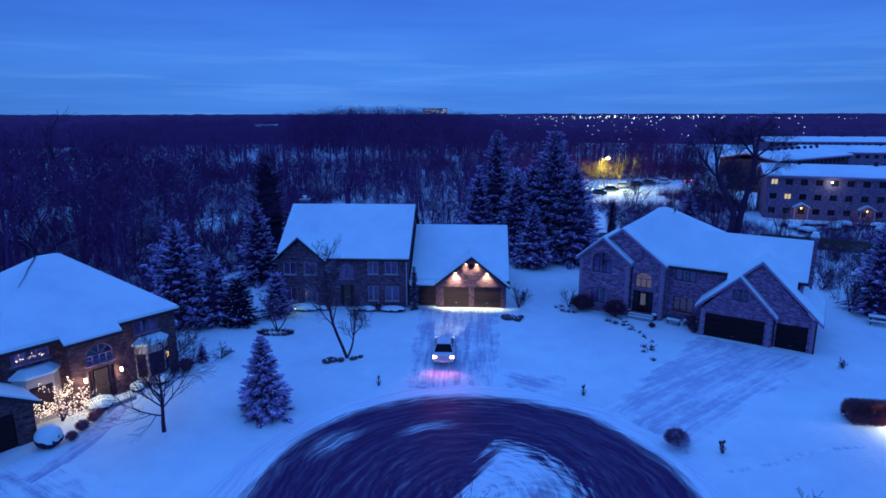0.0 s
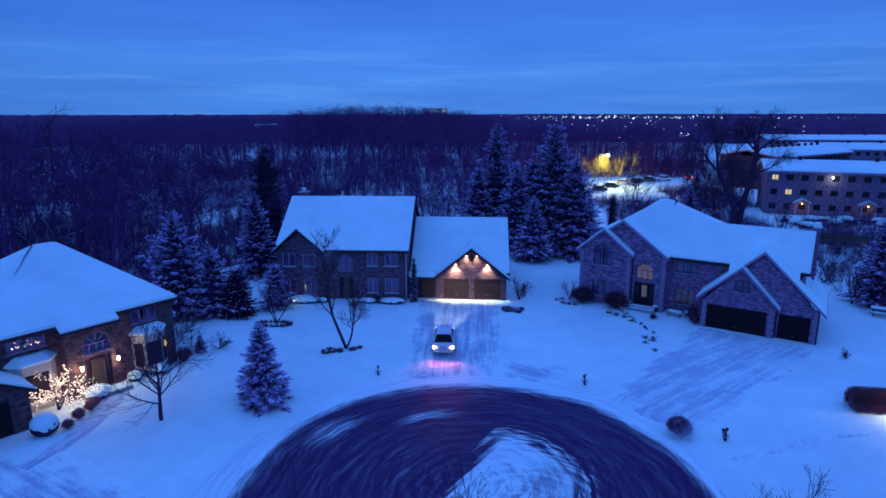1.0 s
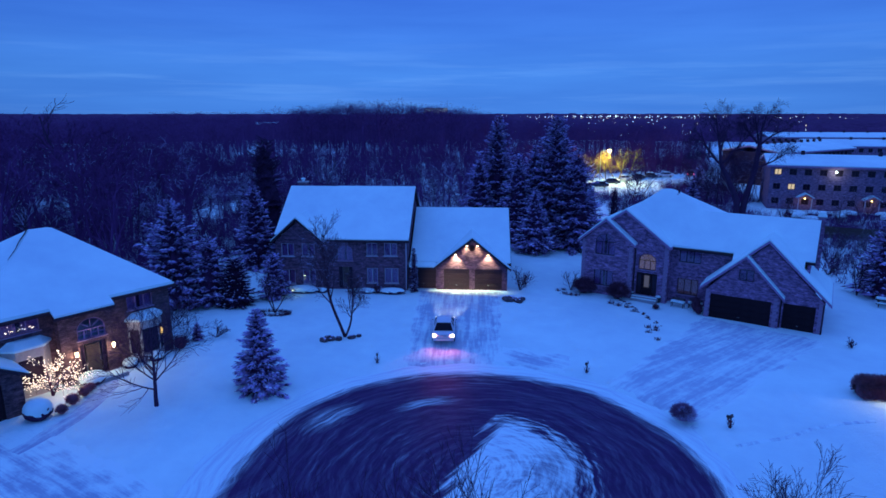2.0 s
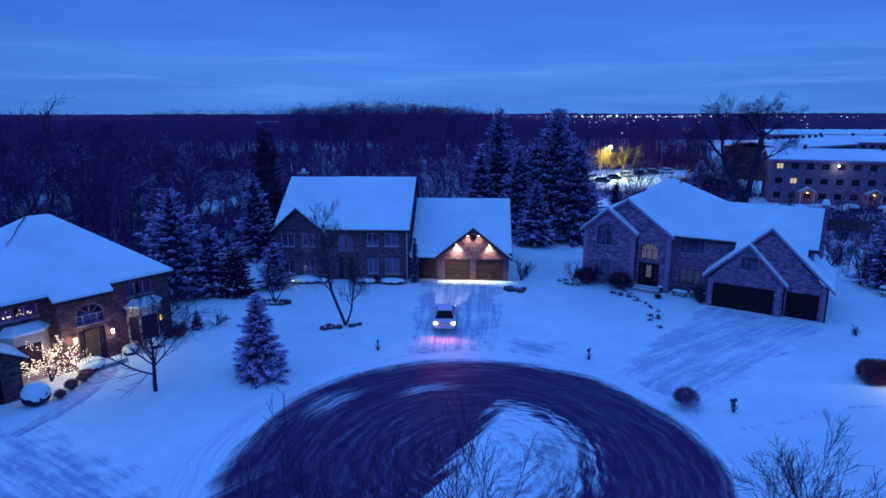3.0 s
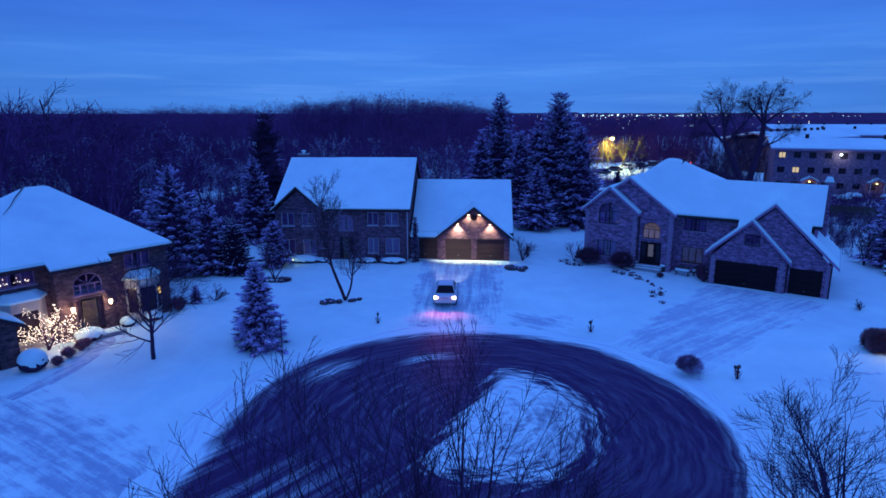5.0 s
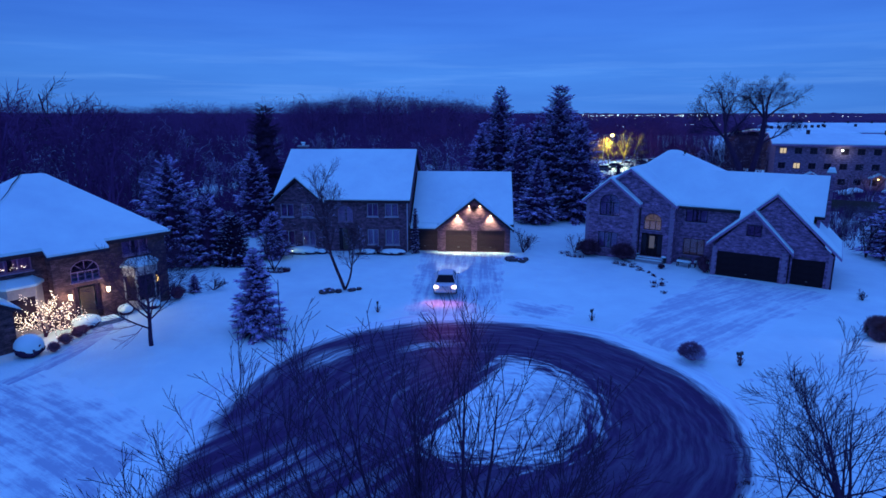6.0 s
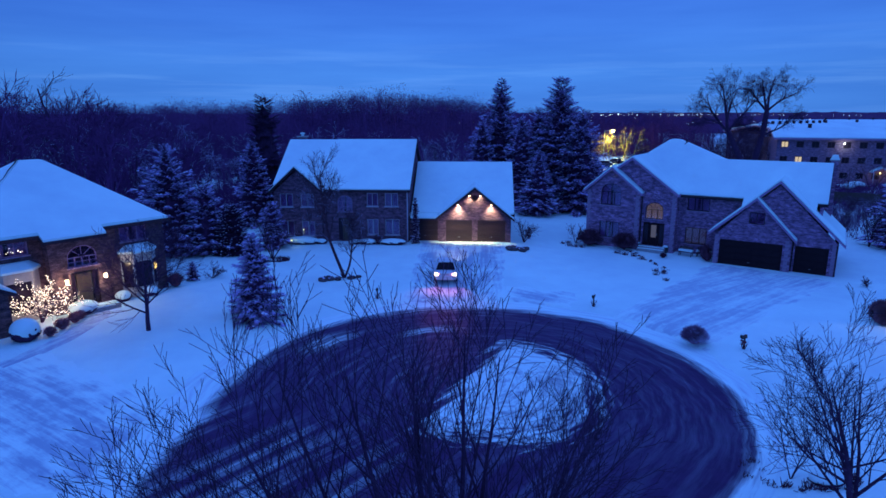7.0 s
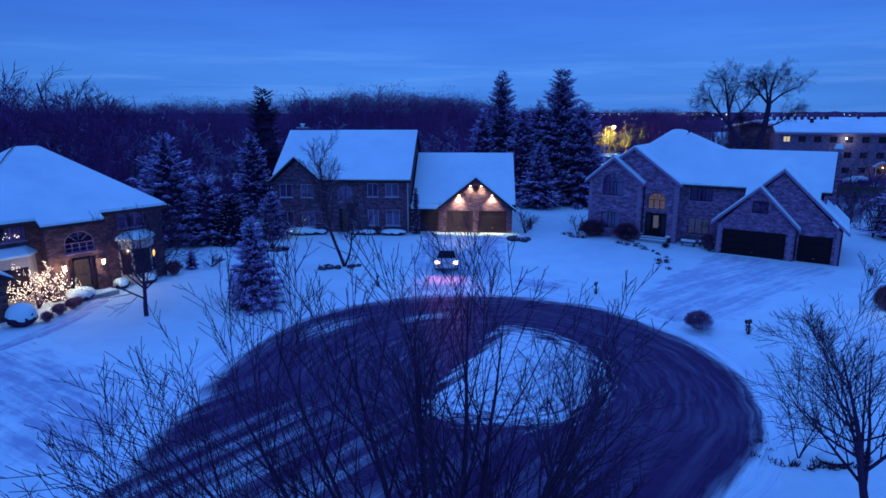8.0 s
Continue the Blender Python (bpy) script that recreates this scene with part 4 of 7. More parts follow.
    slab(h, [(1.75, 4.285), (2.9, 5.300)], 1.26, 6.95, "x", edge=TRIM_DARK, inset=0.0)
    bm = bmesh.new()
    box(bm, 7.15, 7.40, 2.3, 9.3, zb, 4.5)
    prism(bm, [(2.3, 4.5), (9.3, 4.5), (6.0, 7.6)], 7.15, 7.40, "x")
    box(bm, 4.45, 7.15, 9.05, 9.3, zb, 4.5)
    box(bm, 4.2, 4.45, 9.05, 13.25, zb, 4.7)
    box(bm, -12.45, 4.2, 13.0, 13.25, zb, 4.7)
    part("wall", bm, BRICK_GREY, h)
    # bare shingles and a vent pipe where the snow has slid
    bm = bmesh.new()
    tube(bm, (-5.0, 7.7, 9.1), (-5.0, 7.7, 9.95), 0.09, 0.09, 10)
    part("vent_pipe", bm, TRIM_DARK, h)
    bm = bmesh.new()
    tube(bm, (-5.1, 7.45, 9.50), (-4.2, 7.2, 8.92), 0.07, 0.04, 6)
    part("bare_shingle", bm, SHINGLE, h, "strip of bare dark shingle")
    ch = part("chimney", boxes((7.41, 8.0, 6.6, 7.4, zb, 8.35)), BRICK_GREY, h)
    part("cap", soft_box(7.32, 8.09, 6.5, 7.5, 8.35, 8.45, 0.03), CONCRETE, ch)
    bm = prism(bmesh.new(), [(7.35, 8.45), (8.06, 8.45), (7.9, 8.85), (7.5, 8.85)], 6.53, 7.47)
    part("cap_snow", bm, ROOF_SNOW, ch)
    # garage: a lower gable over the double door before a taller one over the whole wing
    bm = bmesh.new()
    wall_panel(bm, -0.43, 5.55, zb, 2.0, 0, [(0.0, 4.9, -0.65, 1.66)])
    wall_panel(bm, 2.15, 3.35, 3.2, 4.25, 0, [(2.15, 3.35, 3.2, 4.25)])
    zt, xc = 5.32, 2.62
    s1 = (zt - 2.0) / (xc + 0.43)
    s2 = (zt - 2.0) / (5.55 - xc)
    prism(bm, [(-0.43, 2.0), (5.55, 2.0), (5.55 - 1.2 / s2, 3.2), (-0.43 + 1.2 / s1, 3.2)], 0, 0.25)
    prism(bm, [(-0.43 + 1.2 / s1, 3.2), (2.15, 3.2), (2.15, 4.25), (-0.43 + 2.25 / s1, 4.25)], 0, 0.25)
    prism(bm, [(3.35, 3.2), (5.55 - 1.2 / s2, 3.2), (5.55 - 2.25 / s2, 4.25), (3.35, 4.25)], 0, 0.25)
    prism(bm, [(-0.43 + 2.25 / s1, 4.25), (5.55 - 2.25 / s2, 4.25), (xc, zt)], 0, 0.25)
    box(bm, -0.43, -0.18, 0.25, 8, zb, 2.0)
    part("wall", bm, BRICK_GREY, h)
    window(h, 2.15, 3.35, 3.2, 4.25, 0, 2, 1, TRIM_DARK, curtain=False, sill=False)
    bm = bmesh.new()
    wall_panel(bm, 5.55, 8.82, zb, 2.0, 0.4, [(5.8, 8.2, -0.7, 1.62)])
    prism(bm, [(-0.43, 2.0), (8.82, 2.0), (4.2, 6.6)], 0.4, 0.65)
    box(bm, 5.3, 5.55, 0.25, 0.4, zb, 2.0)
    box(bm, 8.57, 8.82, 0.65, 9.0, zb, 2.0)
    part("wall", bm, BRICK_GREY, h)
    garage_door(h, 0.0, 4.9, -0.65, 1.66, 0, DOOR_DARK, 8)
    garage_door(h, 5.8, 8.2, -0.7, 1.62, 0.4, DOOR_DARK, 4)
    slab(h, [(-0.95, 2.2), (2.62, 5.5), (5.9, 2.1)], -0.42, 4.5, "y", edge=TRIM_LIGHT, snow=0.18)
    slab(h, [(-0.93, 2.2), (4.2, 6.98), (9.3, 2.05)], 0.0, 8.2, "y", edge=TRIM_LIGHT)
    downspout(h, 8.74, 0.4, zb, 2.0, TRIM_DARK)
    downspout(h, 5.62, 0.4, zb, 2.0, TRIM_DARK)
    downspout(h, -7.42, 1.88, zb, 4.9, TRIM_DARK)
    # pale corner stones
    first = None
    for x, y, z1 in ((-12.72, 1.38, 4.8), (-7.92, 1.38, 4.7), (-4.66, 1.88, 5.0), (-0.40, -0.02, 1.9), (5.06, -0.02, 1.9), (8.4, 0.38, 1.9)):
        z, k = zb + 0.6, 0
        while z < z1:
            w = 0.42 if k % 2 else 0.3
            if first is None:
                first = part("quoin", soft_box(0, 1, 0, 0.06, 0.01, 0.29, 0.012, 1), QUOIN, h)
                q = first
            else:
                q = new("quoin", first.data)
                q.parent = h
            q.location, q.scale = (x, y - 0.03, z), (w, 1, 1)
            z, k = z + 0.3, k + 1
    return h


east = east_house()


# ---- house west of the circle ----
def west_house():
    h = thing("house", "two storey brown brick house with arched window and snowy hipped roof", "house", pose(-23.1, 42.2, 0, 0, 0, 55.5), "houses")
    zb = -0.9
    o1 = (-3.1, -1.25, 3.75, 4.85)
    bm = bmesh.new()
    wall_panel(bm, -4.7, 0, zb, 5.0, 0, [o1])
    box(bm, -0.25, 0, 0.25, 14, zb, 5.0)
    part("wall", bm, BRICK_RED, h)
    window(h, *o1, 0, 3, 1, TRIM_LIGHT)
    o2 = [(-6.75, -4.95, 2.7, 4.1), (-6.7, -5.0, 0.0, 2.35)]
    bm = bmesh.new()
    wall_panel(bm, -7.8, -4.45, zb, 4.7, -0.6, o2)
    spandrels(bm, -6.75, -4.95, 3.35, 4.1, -0.6)
    box(bm, -7.8, -7.55, -0.35, 0.3, zb, 4.7)
    box(bm, -4.7, -4.45, -0.35, 0.0, zb, 4.7)
    part("wall", bm, BRICK_RED, h)
    window(h, *o2[0], -0.6, 4, 2, TRIM_LIGHT, arch=0.75, curtain=False)
    d = part("front_door", soft_box(-6.3, -5.4, -0.48, -0.43, 0.0, 2.2, 0.01), DOOR_WOOD, h)
    for za, zc in ((0.2, 0.95), (1.1, 2.05)):
        part("panel", soft_box(-6.2, -5.5, -0.505, -0.481, za, zc, 0.01), DOOR_WOOD, d)
    part("handle", boxes((-5.5, -5.45, -0.55, -0.506, 0.98, 1.14)), STEEL, d)
    for a0, a1 in ((-6.7, -6.38), (-5.32, -5.0)):
        part("sidelight", boxes((a0, a1, -0.46, -0.44, 0.0, 2.3)), CAR_GLASS, h)
    part("porch_step", soft_box(-7.2, -4.3, -1.9, -0.6, zb, -0.02, 0.03), CONCRETE, h)
    part("step_snow", soft_box(-7.1, -4.4, -1.85, -0.9, -0.021, 0.05, 0.03), ROOF_SNOW, h)
    o3 = (-10.75, -8.55, 3.85, 4.95)
    bm = bmesh.new()
    wall_panel(bm, -13.5, -7.8, zb, 5.0, 0.3, [o3])
    box(bm, -13.5, -13.25, 0.55, 14, zb, 5.0)
    box(bm, -13.25, -0.25, 13.75, 14, zb, 5.0)
    part("wall", bm, BRICK_RED, h)
    window(h, *o3, 0.3, 3, 1, TRIM_LIGHT)
    # bay windows with snowy caps
    for xa, xb, y, lit in ((-3.25, -0.75, 0.0, True), (-10.9, -8.15, 0.3, False)):
        q = 0.7
        ring = [(xa, y), (xa + 0.6, y - q), (xb - 0.6, y - q), (xb, y)]
        bm = bmesh.new()
        vs = [[bm.verts.new((px, py, z)) for px, py in ring] for z in (zb, 2.95)]
        for i in range(3):
            bm.faces.new((vs[0][i], vs[0][i + 1], vs[1][i + 1], vs[1][i]))
        bm.faces.new(vs[1])
        bay = part("bay", bm, STUCCO, h, "pale bay")
        for i in range(3):
            (ax, ay), (bx, by) = ring[i], ring[i + 1]
            dx, dy = bx - ax, by - ay
            ln = math.hypot(dx, dy)
            nx, ny = dy / ln, -dx / ln
            bm = bmesh.new()
            f0, f1 = (0.14, 0.86) if i != 1 else (0.06, 0.94)
            pts = [(ax + dx * f + nx * o, ay + dy * f + ny * o) for f, o in ((f0, 0.0), (f1, 0.0), (f1, 0.02), (f0, 0.02))]
            for za, zc in ((0.5, 2.3),):
                lo, hi = [bm.verts.new((*p, za)) for p in pts], [bm.verts.new((*p, zc)) for p in pts]
                bm.faces.new(lo)
                bm.faces.new(hi)
                for j in range(4):
                    bm.faces.new((lo[j], lo[(j + 1) % 4], hi[(j + 1) % 4], hi[j]))
            lamplit = lit and i == 2
            if not lit and i != 1:
                bm.free()
                continue
            part("pane", bm, CAR_GLASS, bay)
            if lamplit:
                mx, my = ax + dx * 0.5 + nx * 0.03, ay + dy * 0.5 + ny * 0.03
                bm = bmesh.new()
                ball(bm, (mx, my, 1.75), 0.16, (0.8, 0.8, 1.6))
                part("window_lamp", bm, LIT_WARM, bay, "glowing yellow lamp")
        bm = bmesh.new()
        lo = [bm.verts.new((px, py, 2.95)) for px, py in ((xa - 0.15, y), (xa + 0.55, y - q - 0.15), (xb - 0.55, y - q - 0.15), (xb + 0.15, y))]
        mid = [bm.verts.new((v.co.x, v.co.y, 3.1)) for v in lo]
        hi = [bm.verts.new((xa + 0.45, y, 3.5)), bm.verts.new((xa + 0.8, y - 0.3, 3.48)), bm.verts.new((xb - 0.8, y - 0.3, 3.48)), bm.verts.new((xb - 0.45, y, 3.5))]
        bm.faces.new(lo)
        bm.faces.new(hi)
        for lower, upper in ((lo, mid), (mid, hi)):
            for i in range(4):
                bm.faces.new((lower[i], lower[(i + 1) % 4], upper[(i + 1) % 4], upper[i]))
        part("bay_snow", bm, ROOF_SNOW, h, "cap of snow")
    hip(h, -12.4, 0.45, -0.4, 14.6, 5.05, -6.3, -4.9, 7.1, 9.2, edge=TRIM_DARK)
    bm = bmesh.new()
    for k in range(9):
        f0, f1 = k * 0.04, (k + 1) * 0.04
        p0, p1 = [Vector((-6.35 - 6.0 * f + 0.03 * math.sin(k * 1.3 + j), 7.1 - 7.45 * f, 9.385 - 4.17 * f)) for j, f in enumerate((f0, f1))]
        tube(bm, p0, p1, 0.045 - 0.003 * k, 0.042 - 0.003 * k, 6)
    part("bare_shingle", bm, SHINGLE, h, "strip of bare dark shingle along the hip")
    # the roof runs on down over the entrance bay
    bm = prism(bmesh.new(), [(-1.0, 4.70), (-0.36, 5.05), (-0.36, 4.80), (-1.0, 4.50)], -8.1, -4.3, "x")
    part("roof", bm, TRIM_DARK, h)
    bm = prism(bmesh.new(), [(-0.98, 4.846), (0.7, 5.789), (0.7, 5.65), (-0.98, 4.705)], -8.07, -4.33, "x")
    part("roof_snow", bm, ROOF_SNOW, h, "smooth blanket of snow")
    # garage wing
    bm = bmesh.new()
    wall_panel(bm, -18.5, -10.75, zb, 2.3, -2.6, [(-17.0, -11.8, -0.3, 2.0)])
    prism(bm, [(-18.5, 2.3), (-10.75, 2.3), (-14.6, 4.4)], -2.6, -2.35)
    box(bm, -11.0, -10.75, -2.35, 0.4, zb, 2.3)
    part("wall", bm, BRICK_RED, h)
    garage_door(h, -17.0, -11.8, -0.3, 2.0, -2.6, DOOR_DARK, 8)
    slab(h, [(-18.9, 2.3), (-14.6, 4.7), (-10.35, 2.3)], -3.0, 5.0, "y", edge=TRIM_DARK)
    return h


west = west_house()
W = west.matrix_basis
for x, y in ((-7.0, -0.6), (-4.62, -0.6)):
    wall_lantern(W @ pose(x, y, 1.85), BULB, 60, "glowing wall lantern beside the front door")


# ---- trees ----
def unit(v):
    return v / (np.linalg.norm(v) + 1e-9)


def grow(rng, p, d, length, r, level, opts, segs):
    """One branch and what springs from it, as rows of (from, to, radius, radius, level)."""
    n = opts["steps"][level]
    spots = []
    for i in range(n):
        d = unit(d + rng.normal(0, opts["wander"][level], 3) + np.array([0, 0, opts["lift"][level]]))
        q = p + d * length / n
        taper = 0.85 if level else opts.get("taper", 0.55)
        r1, r0 = max(opts["thin"], r * (1 - taper * (i + 1) / n)), max(opts["thin"], r * (1 - taper * i / n))
        segs.append((p, q, r0, r1, level))
        spots.append((q, d, r1, (i + 1) / n))
        p = q
    if level + 1 >= len(opts["steps"]):
        return
    kids = opts["kids"][level]
    for k in range(kids):
        f = opts["start"][level] + (1 - opts["start"][level]) * (k + rng.random() * 0.8) / kids
        j = min(n - 1, int(f * n))
        q, dd, rr, _ = spots[j]
        back = spots[j - 1][0] if j else spots[0][0] - spots[0][1] * length / n
        pos = back + (q - back) * (f * n - j if f * n - j > 0 else 0.5)
        az = rng.random() * 6.283
        side = unit(np.cross(dd, np.array([math.cos(az), math.sin(az), 0.35])))
        ang = radians(opts["angle"][level]) * (0.7 + 0.6 * rng.random())
        nd = unit(dd * math.cos(ang) + side * math.sin(ang))
        grow(rng, pos, nd, length * opts["ratio"][level] * (1.15 - 0.55 * f) * (0.75 + 0.5 * rng.random()), rr * 0.62, level + 1, opts, segs)


def tube_arrays(segs, sides):
    """Vertices and triangles of tapered tubes; sides gives the number of sides for each level."""
    vs, fs, n0 = [], [], 0
    for lev in sorted({s[4] for s in segs}):
        rows = [s for s in segs if s[4] == lev]
        k = sides[lev]
        a, b = np.array([s[0] for s in rows]), np.array([s[1] for s in rows])
        ra, rb = np.array([s[2] for s in rows]), np.array([s[3] for s in rows])
        d = b - a
        d /= np.linalg.norm(d, axis=1, keepdims=True) + 1e-9
        ref = np.where(np.abs(d[:, 2:3]) > 0.9, np.array([[1.0, 0, 0]]), np.array([[0, 0, 1.0]]))
        u = np.cross(d, ref)
        u /= np.linalg.norm(u, axis=1, keepdims=True) + 1e-9
        w = np.cross(d, u)
        ang = np.arange(k) * 2 * np.pi / k
        ring = u[:, None] * np.cos(ang)[None, :, None] + w[:, None] * np.sin(ang)[None, :, None]
        v = np.concatenate([a[:, None] + ring * ra[:, None, None], b[:, None] + ring * rb[:, None, None]], 1)
        i = np.arange(k)
        j = (i + 1) % k
        f = np.concatenate([np.stack([i, j, j + k], 1), np.stack([i, j + k, i + k], 1)])
        fs.append((f[None] + (np.arange(len(rows)) * 2 * k)[:, None, None] + n0).reshape(-1, 3))
        vs.append(v.reshape(-1, 3))
        n0 += len(rows) * 2 * k
    return np.concatenate(vs), np.concatenate(fs)


def bare_tree(name, seed, x, y, label, stems, opts, mat=BARK, group="", sides=(8, 6, 4, 3, 3, 3), top=None, spread=1.0):
    """A leafless tree. stems: rows of (dx, dy, dz, length, radius) from the ground."""
    rng = np.random.default_rng(seed)
    t = thing(name, label, "tree", Matrix.Translation((x, y, gz(x, y) - 0.05)), group)
    segs = []
    for dx, dy, dz, ln, r in stems:
        grow(rng, np.array([0.0, 0, 0]), unit(np.array([dx, dy, dz], float)), ln, r, 0, opts, segs)
    trunk, crown = [s for s in segs if s[4] == 0], [s for s in segs if s[4] > 0]
    high = float(np.percentile([s[1][2] for s in segs], 98.5))
    scale = (top / high) if top else 1.0
    for nm, sg in (("trunk", trunk), ("crown", crown)):
        v, f = tube_arrays(sg, sides)
        v = v * np.array([scale * spread, scale * spread, scale])
        link_mesh(nm, mesh_arrays(nm, v, f, True), mat, t)
    return t


def opt(steps, kids, start, angle, ratio, wander, lift, thin):
    return dict(steps=steps, kids=kids, start=start, angle=angle, ratio=ratio, wander=wander, lift=lift, thin=thin)


VASE = opt((10, 8, 6, 4), (11, 7, 3), (0.26, 0.16, 0.2), (28, 29, 30), (0.46, 0.46, 0.46), (0.025, 0.03, 0.035, 0.04), (0.035, 0.065, 0.05, 0.04), 0.0062)
VASE["taper"] = 0.88
fan = np.random.default_rng(23)
fan_stems = []
for lean in (-66, -60, -53, -46, -38, -30, -22, -14, -7, 0, 6, 11, 16, 21, 26, 31, 37):
    away = fan.uniform(-0.30, 0.42)
    reach = 8.9 + 0.7 * math.cos(radians(lean)) + fan.uniform(-0.8, 0.3) - (0.10 * max(0, lean - 10))
    fan_stems.append((math.sin(radians(lean)), away, math.cos(radians(lean)), reach, fan.uniform(0.095, 0.13)))
bare_tree("tree", 11, -0.45, 10.7, "large leafless multi-stemmed tree with fine upswept twigs", fan_stems, VASE, BARK_PLAIN, top=9.75, spread=1.2)
ROUND = opt((8, 7, 6, 4), (20, 10, 7), (0.20, 0.15, 0.15), (54, 38, 38), (0.64, 0.50, 0.46), (0.04, 0.05, 0.07, 0.09), (0.03, 0.05, 0.04, 0.03), 0.0075)
ROUND["taper"] = 0.9
bare_tree("tree", 5, 11.85, 16.7, "leafless garden tree with a rounded crown in a stone-edged bed", ((-0.20, 0.05, 1, 7.0, 0.16),), ROUND, BARK_PLAIN, top=7.6, spread=1.12)
TWO = opt((8, 6, 5, 4), (14, 9, 7), (0.38, 0.2, 0.15), (36, 36, 38), (0.42, 0.52, 0.48), (0.06, 0.09, 0.11, 0.13), (0.12, 0.06, 0.04, 0.03), 0.012)
bare_tree("tree", 8, -10.5, 45.7, "leafless twin-stemmed tree with snow along its limbs", ((-0.22, 0.0, 1, 10.0, 0.17), (0.38, -0.1, 1, 5.8, 0.11)), TWO, BARK_SNOW, top=9.9)
bare_tree("tree", 21, -19.7, 33.3, "small leafless lawn tree with a broad spreading crown", ((-0.06, 0.02, 1, 6.0, 0.13),), dict(ROUND, thin=0.009), BARK_PLAIN, top=6.5, spread=1.2)
SMALL = opt((6, 5, 4, 3), (6, 5, 4), (0.3, 0.2, 0.2), (38, 40, 40), (0.5, 0.5, 0.5), (0.09, 0.12, 0.14, 0.14), (0.05, 0.04, 0.03, 0.02), 0.010)
bare_tree("tree", 6, 12.0, 21.0, "small leafless garden tree beside a planting bed", ((-0.3, 0.0, 1, 3.6, 0.05), (0.35, 0.1, 1, 3.4, 0.05), (0.05, -0.2, 1, 3.8, 0.05)), SMALL, BARK_PLAIN, top=2.5)
bare_tree("tree", 31, -18.2, 51.2, "small leafless multi-stemmed tree dusted with snow", ((-0.5, 0.1, 1, 4.2, 0.07), (0.45, 0.1, 1, 4.0, 0.07), (0.0, -0.2, 1, 4.6, 0.08)), SMALL, BARK_SNOW, top=4.6)
LIMB = opt((7, 5, 4), (9, 7), (0.3, 0.2), (46, 44), (0.5, 0.5), (0.12, 0.16, 0.18), (0.0, 0.02, 0.0), 0.022)
CROOKED = opt((4, 8, 7, 6, 5), (0, 7, 8, 7), (0.5, 0.25, 0.2, 0.2), (30, 38, 42, 40), (0.5, 0.56, 0.56, 0.72), (0.05, 0.11, 0.13, 0.12, 0.10), (0.03, 0.05, 0.02, -0.03, -0.09), 0.0115)


def old_tree(seed, x, y, trunk, limbs, label):
    """A tall old tree: a crooked trunk, a few great limbs that fork, and fine twigs that hang at the rim of the crown."""
    rng = np.random.default_rng(seed)
    t = thing("tree", label, "tree", Matrix.Translation((x, y, gz(x, y) - 0.05)), "old trees by the car park")
    pts = [np.array(p, float) for p in trunk]
    stem = [(a, b, ra, rb, 0) for a, b, ra, rb in zip(pts, pts[1:], (0.55, 0.48, 0.42, 0.36), (0.48, 0.42, 0.36, 0.30))]
    crown = []
    for at, (dx, dy, dz), ln, r in limbs:
        grow(rng, pts[at], unit(np.array([dx, dy, dz], float)), ln * 0.93, r, 1, CROOKED, crown)
    for nm, sg in (("trunk", stem), ("crown", crown)):
        v, f = tube_arrays(sg, (9, 6, 4, 3, 3))
        link_mesh(nm, mesh_arrays(nm, v, f, True), BARK_PLAIN, t)
    return t


old_tree(41, 40.8, 96.6, ((0, 0, 0), (0.1, 0, 4.5), (-1.6, 0.2, 8.0), (-2.8, 0.3, 10.2)),
         ((3, (-0.9, 0.2, 0.9), 7.6, 0.24), (3, (-0.35, -0.3, 1.1), 8.6, 0.26), (3, (0.15, 0.5, 1.0), 8.8, 0.24), (3, (0.55, -0.1, 0.9), 7.6, 0.22), (3, (-1.2, -0.2, 0.5), 5.8, 0.18), (2, (0.7, 0.2, 0.6), 4.5, 0.14)),
         "tall leafless old tree with a broad crooked crown")
old_tree(43, 41.7, 97.0, ((0, 0, 0), (0.6, 0, 5.0), (1.6, 0.1, 9.6), (1.9, 0.1, 13.2)),
         ((3, (-0.75, 0.2, 0.8), 4.8, 0.22), (3, (-0.1, -0.3, 1.0), 5.4, 0.22), (3, (0.4, 0.4, 1.0), 6.2, 0.22), (3, (0.9, -0.1, 0.8), 5.6, 0.20), (2, (1.0, 0.1, 0.45), 6.0, 0.18), (2, (-0.8, 0.3, 0.5), 4.2, 0.14)),
         "tall leafless old tree with drooping outer twigs")
bare_tree("tree", 47, -75.7, 109.4, "tall bare tree standing above the leafless wood", ((0.1, 0, 1, 20, 0.30), (0.7, 0.2, 1, 16, 0.2), (-0.5, 0.1, 1, 14, 0.16)), dict(LIMB, thin=0.03), BARK_PLAIN, top=20.2)
for sd, x, y, hh in ((51, 38.9, 61.2, 4.2), (52, 36.5, 66.0, 4.0), (53, 26.5, 92.0, 7.5), (54, 23.0, 96.0, 6.0), (55, 62.5, 100.0, 6.5), (56, 70.0, 103.0, 7.0), (57, 50.0, 100.0, 5.0), (58, 57.0, 97.0, 4.5), (59, 47.0, 92.0, 4.0)):
    bare_tree("tree", sd, x, y, "slim leafless young tree in the snow", ((0.1, 0, 1, hh, 0.09), (-0.3, 0.1, 1, hh * 0.85, 0.07), (0.35, -0.1, 1, hh * 0.8, 0.06)), SMALL, BARK_SNOW, "young trees", top=hh * 1.05)


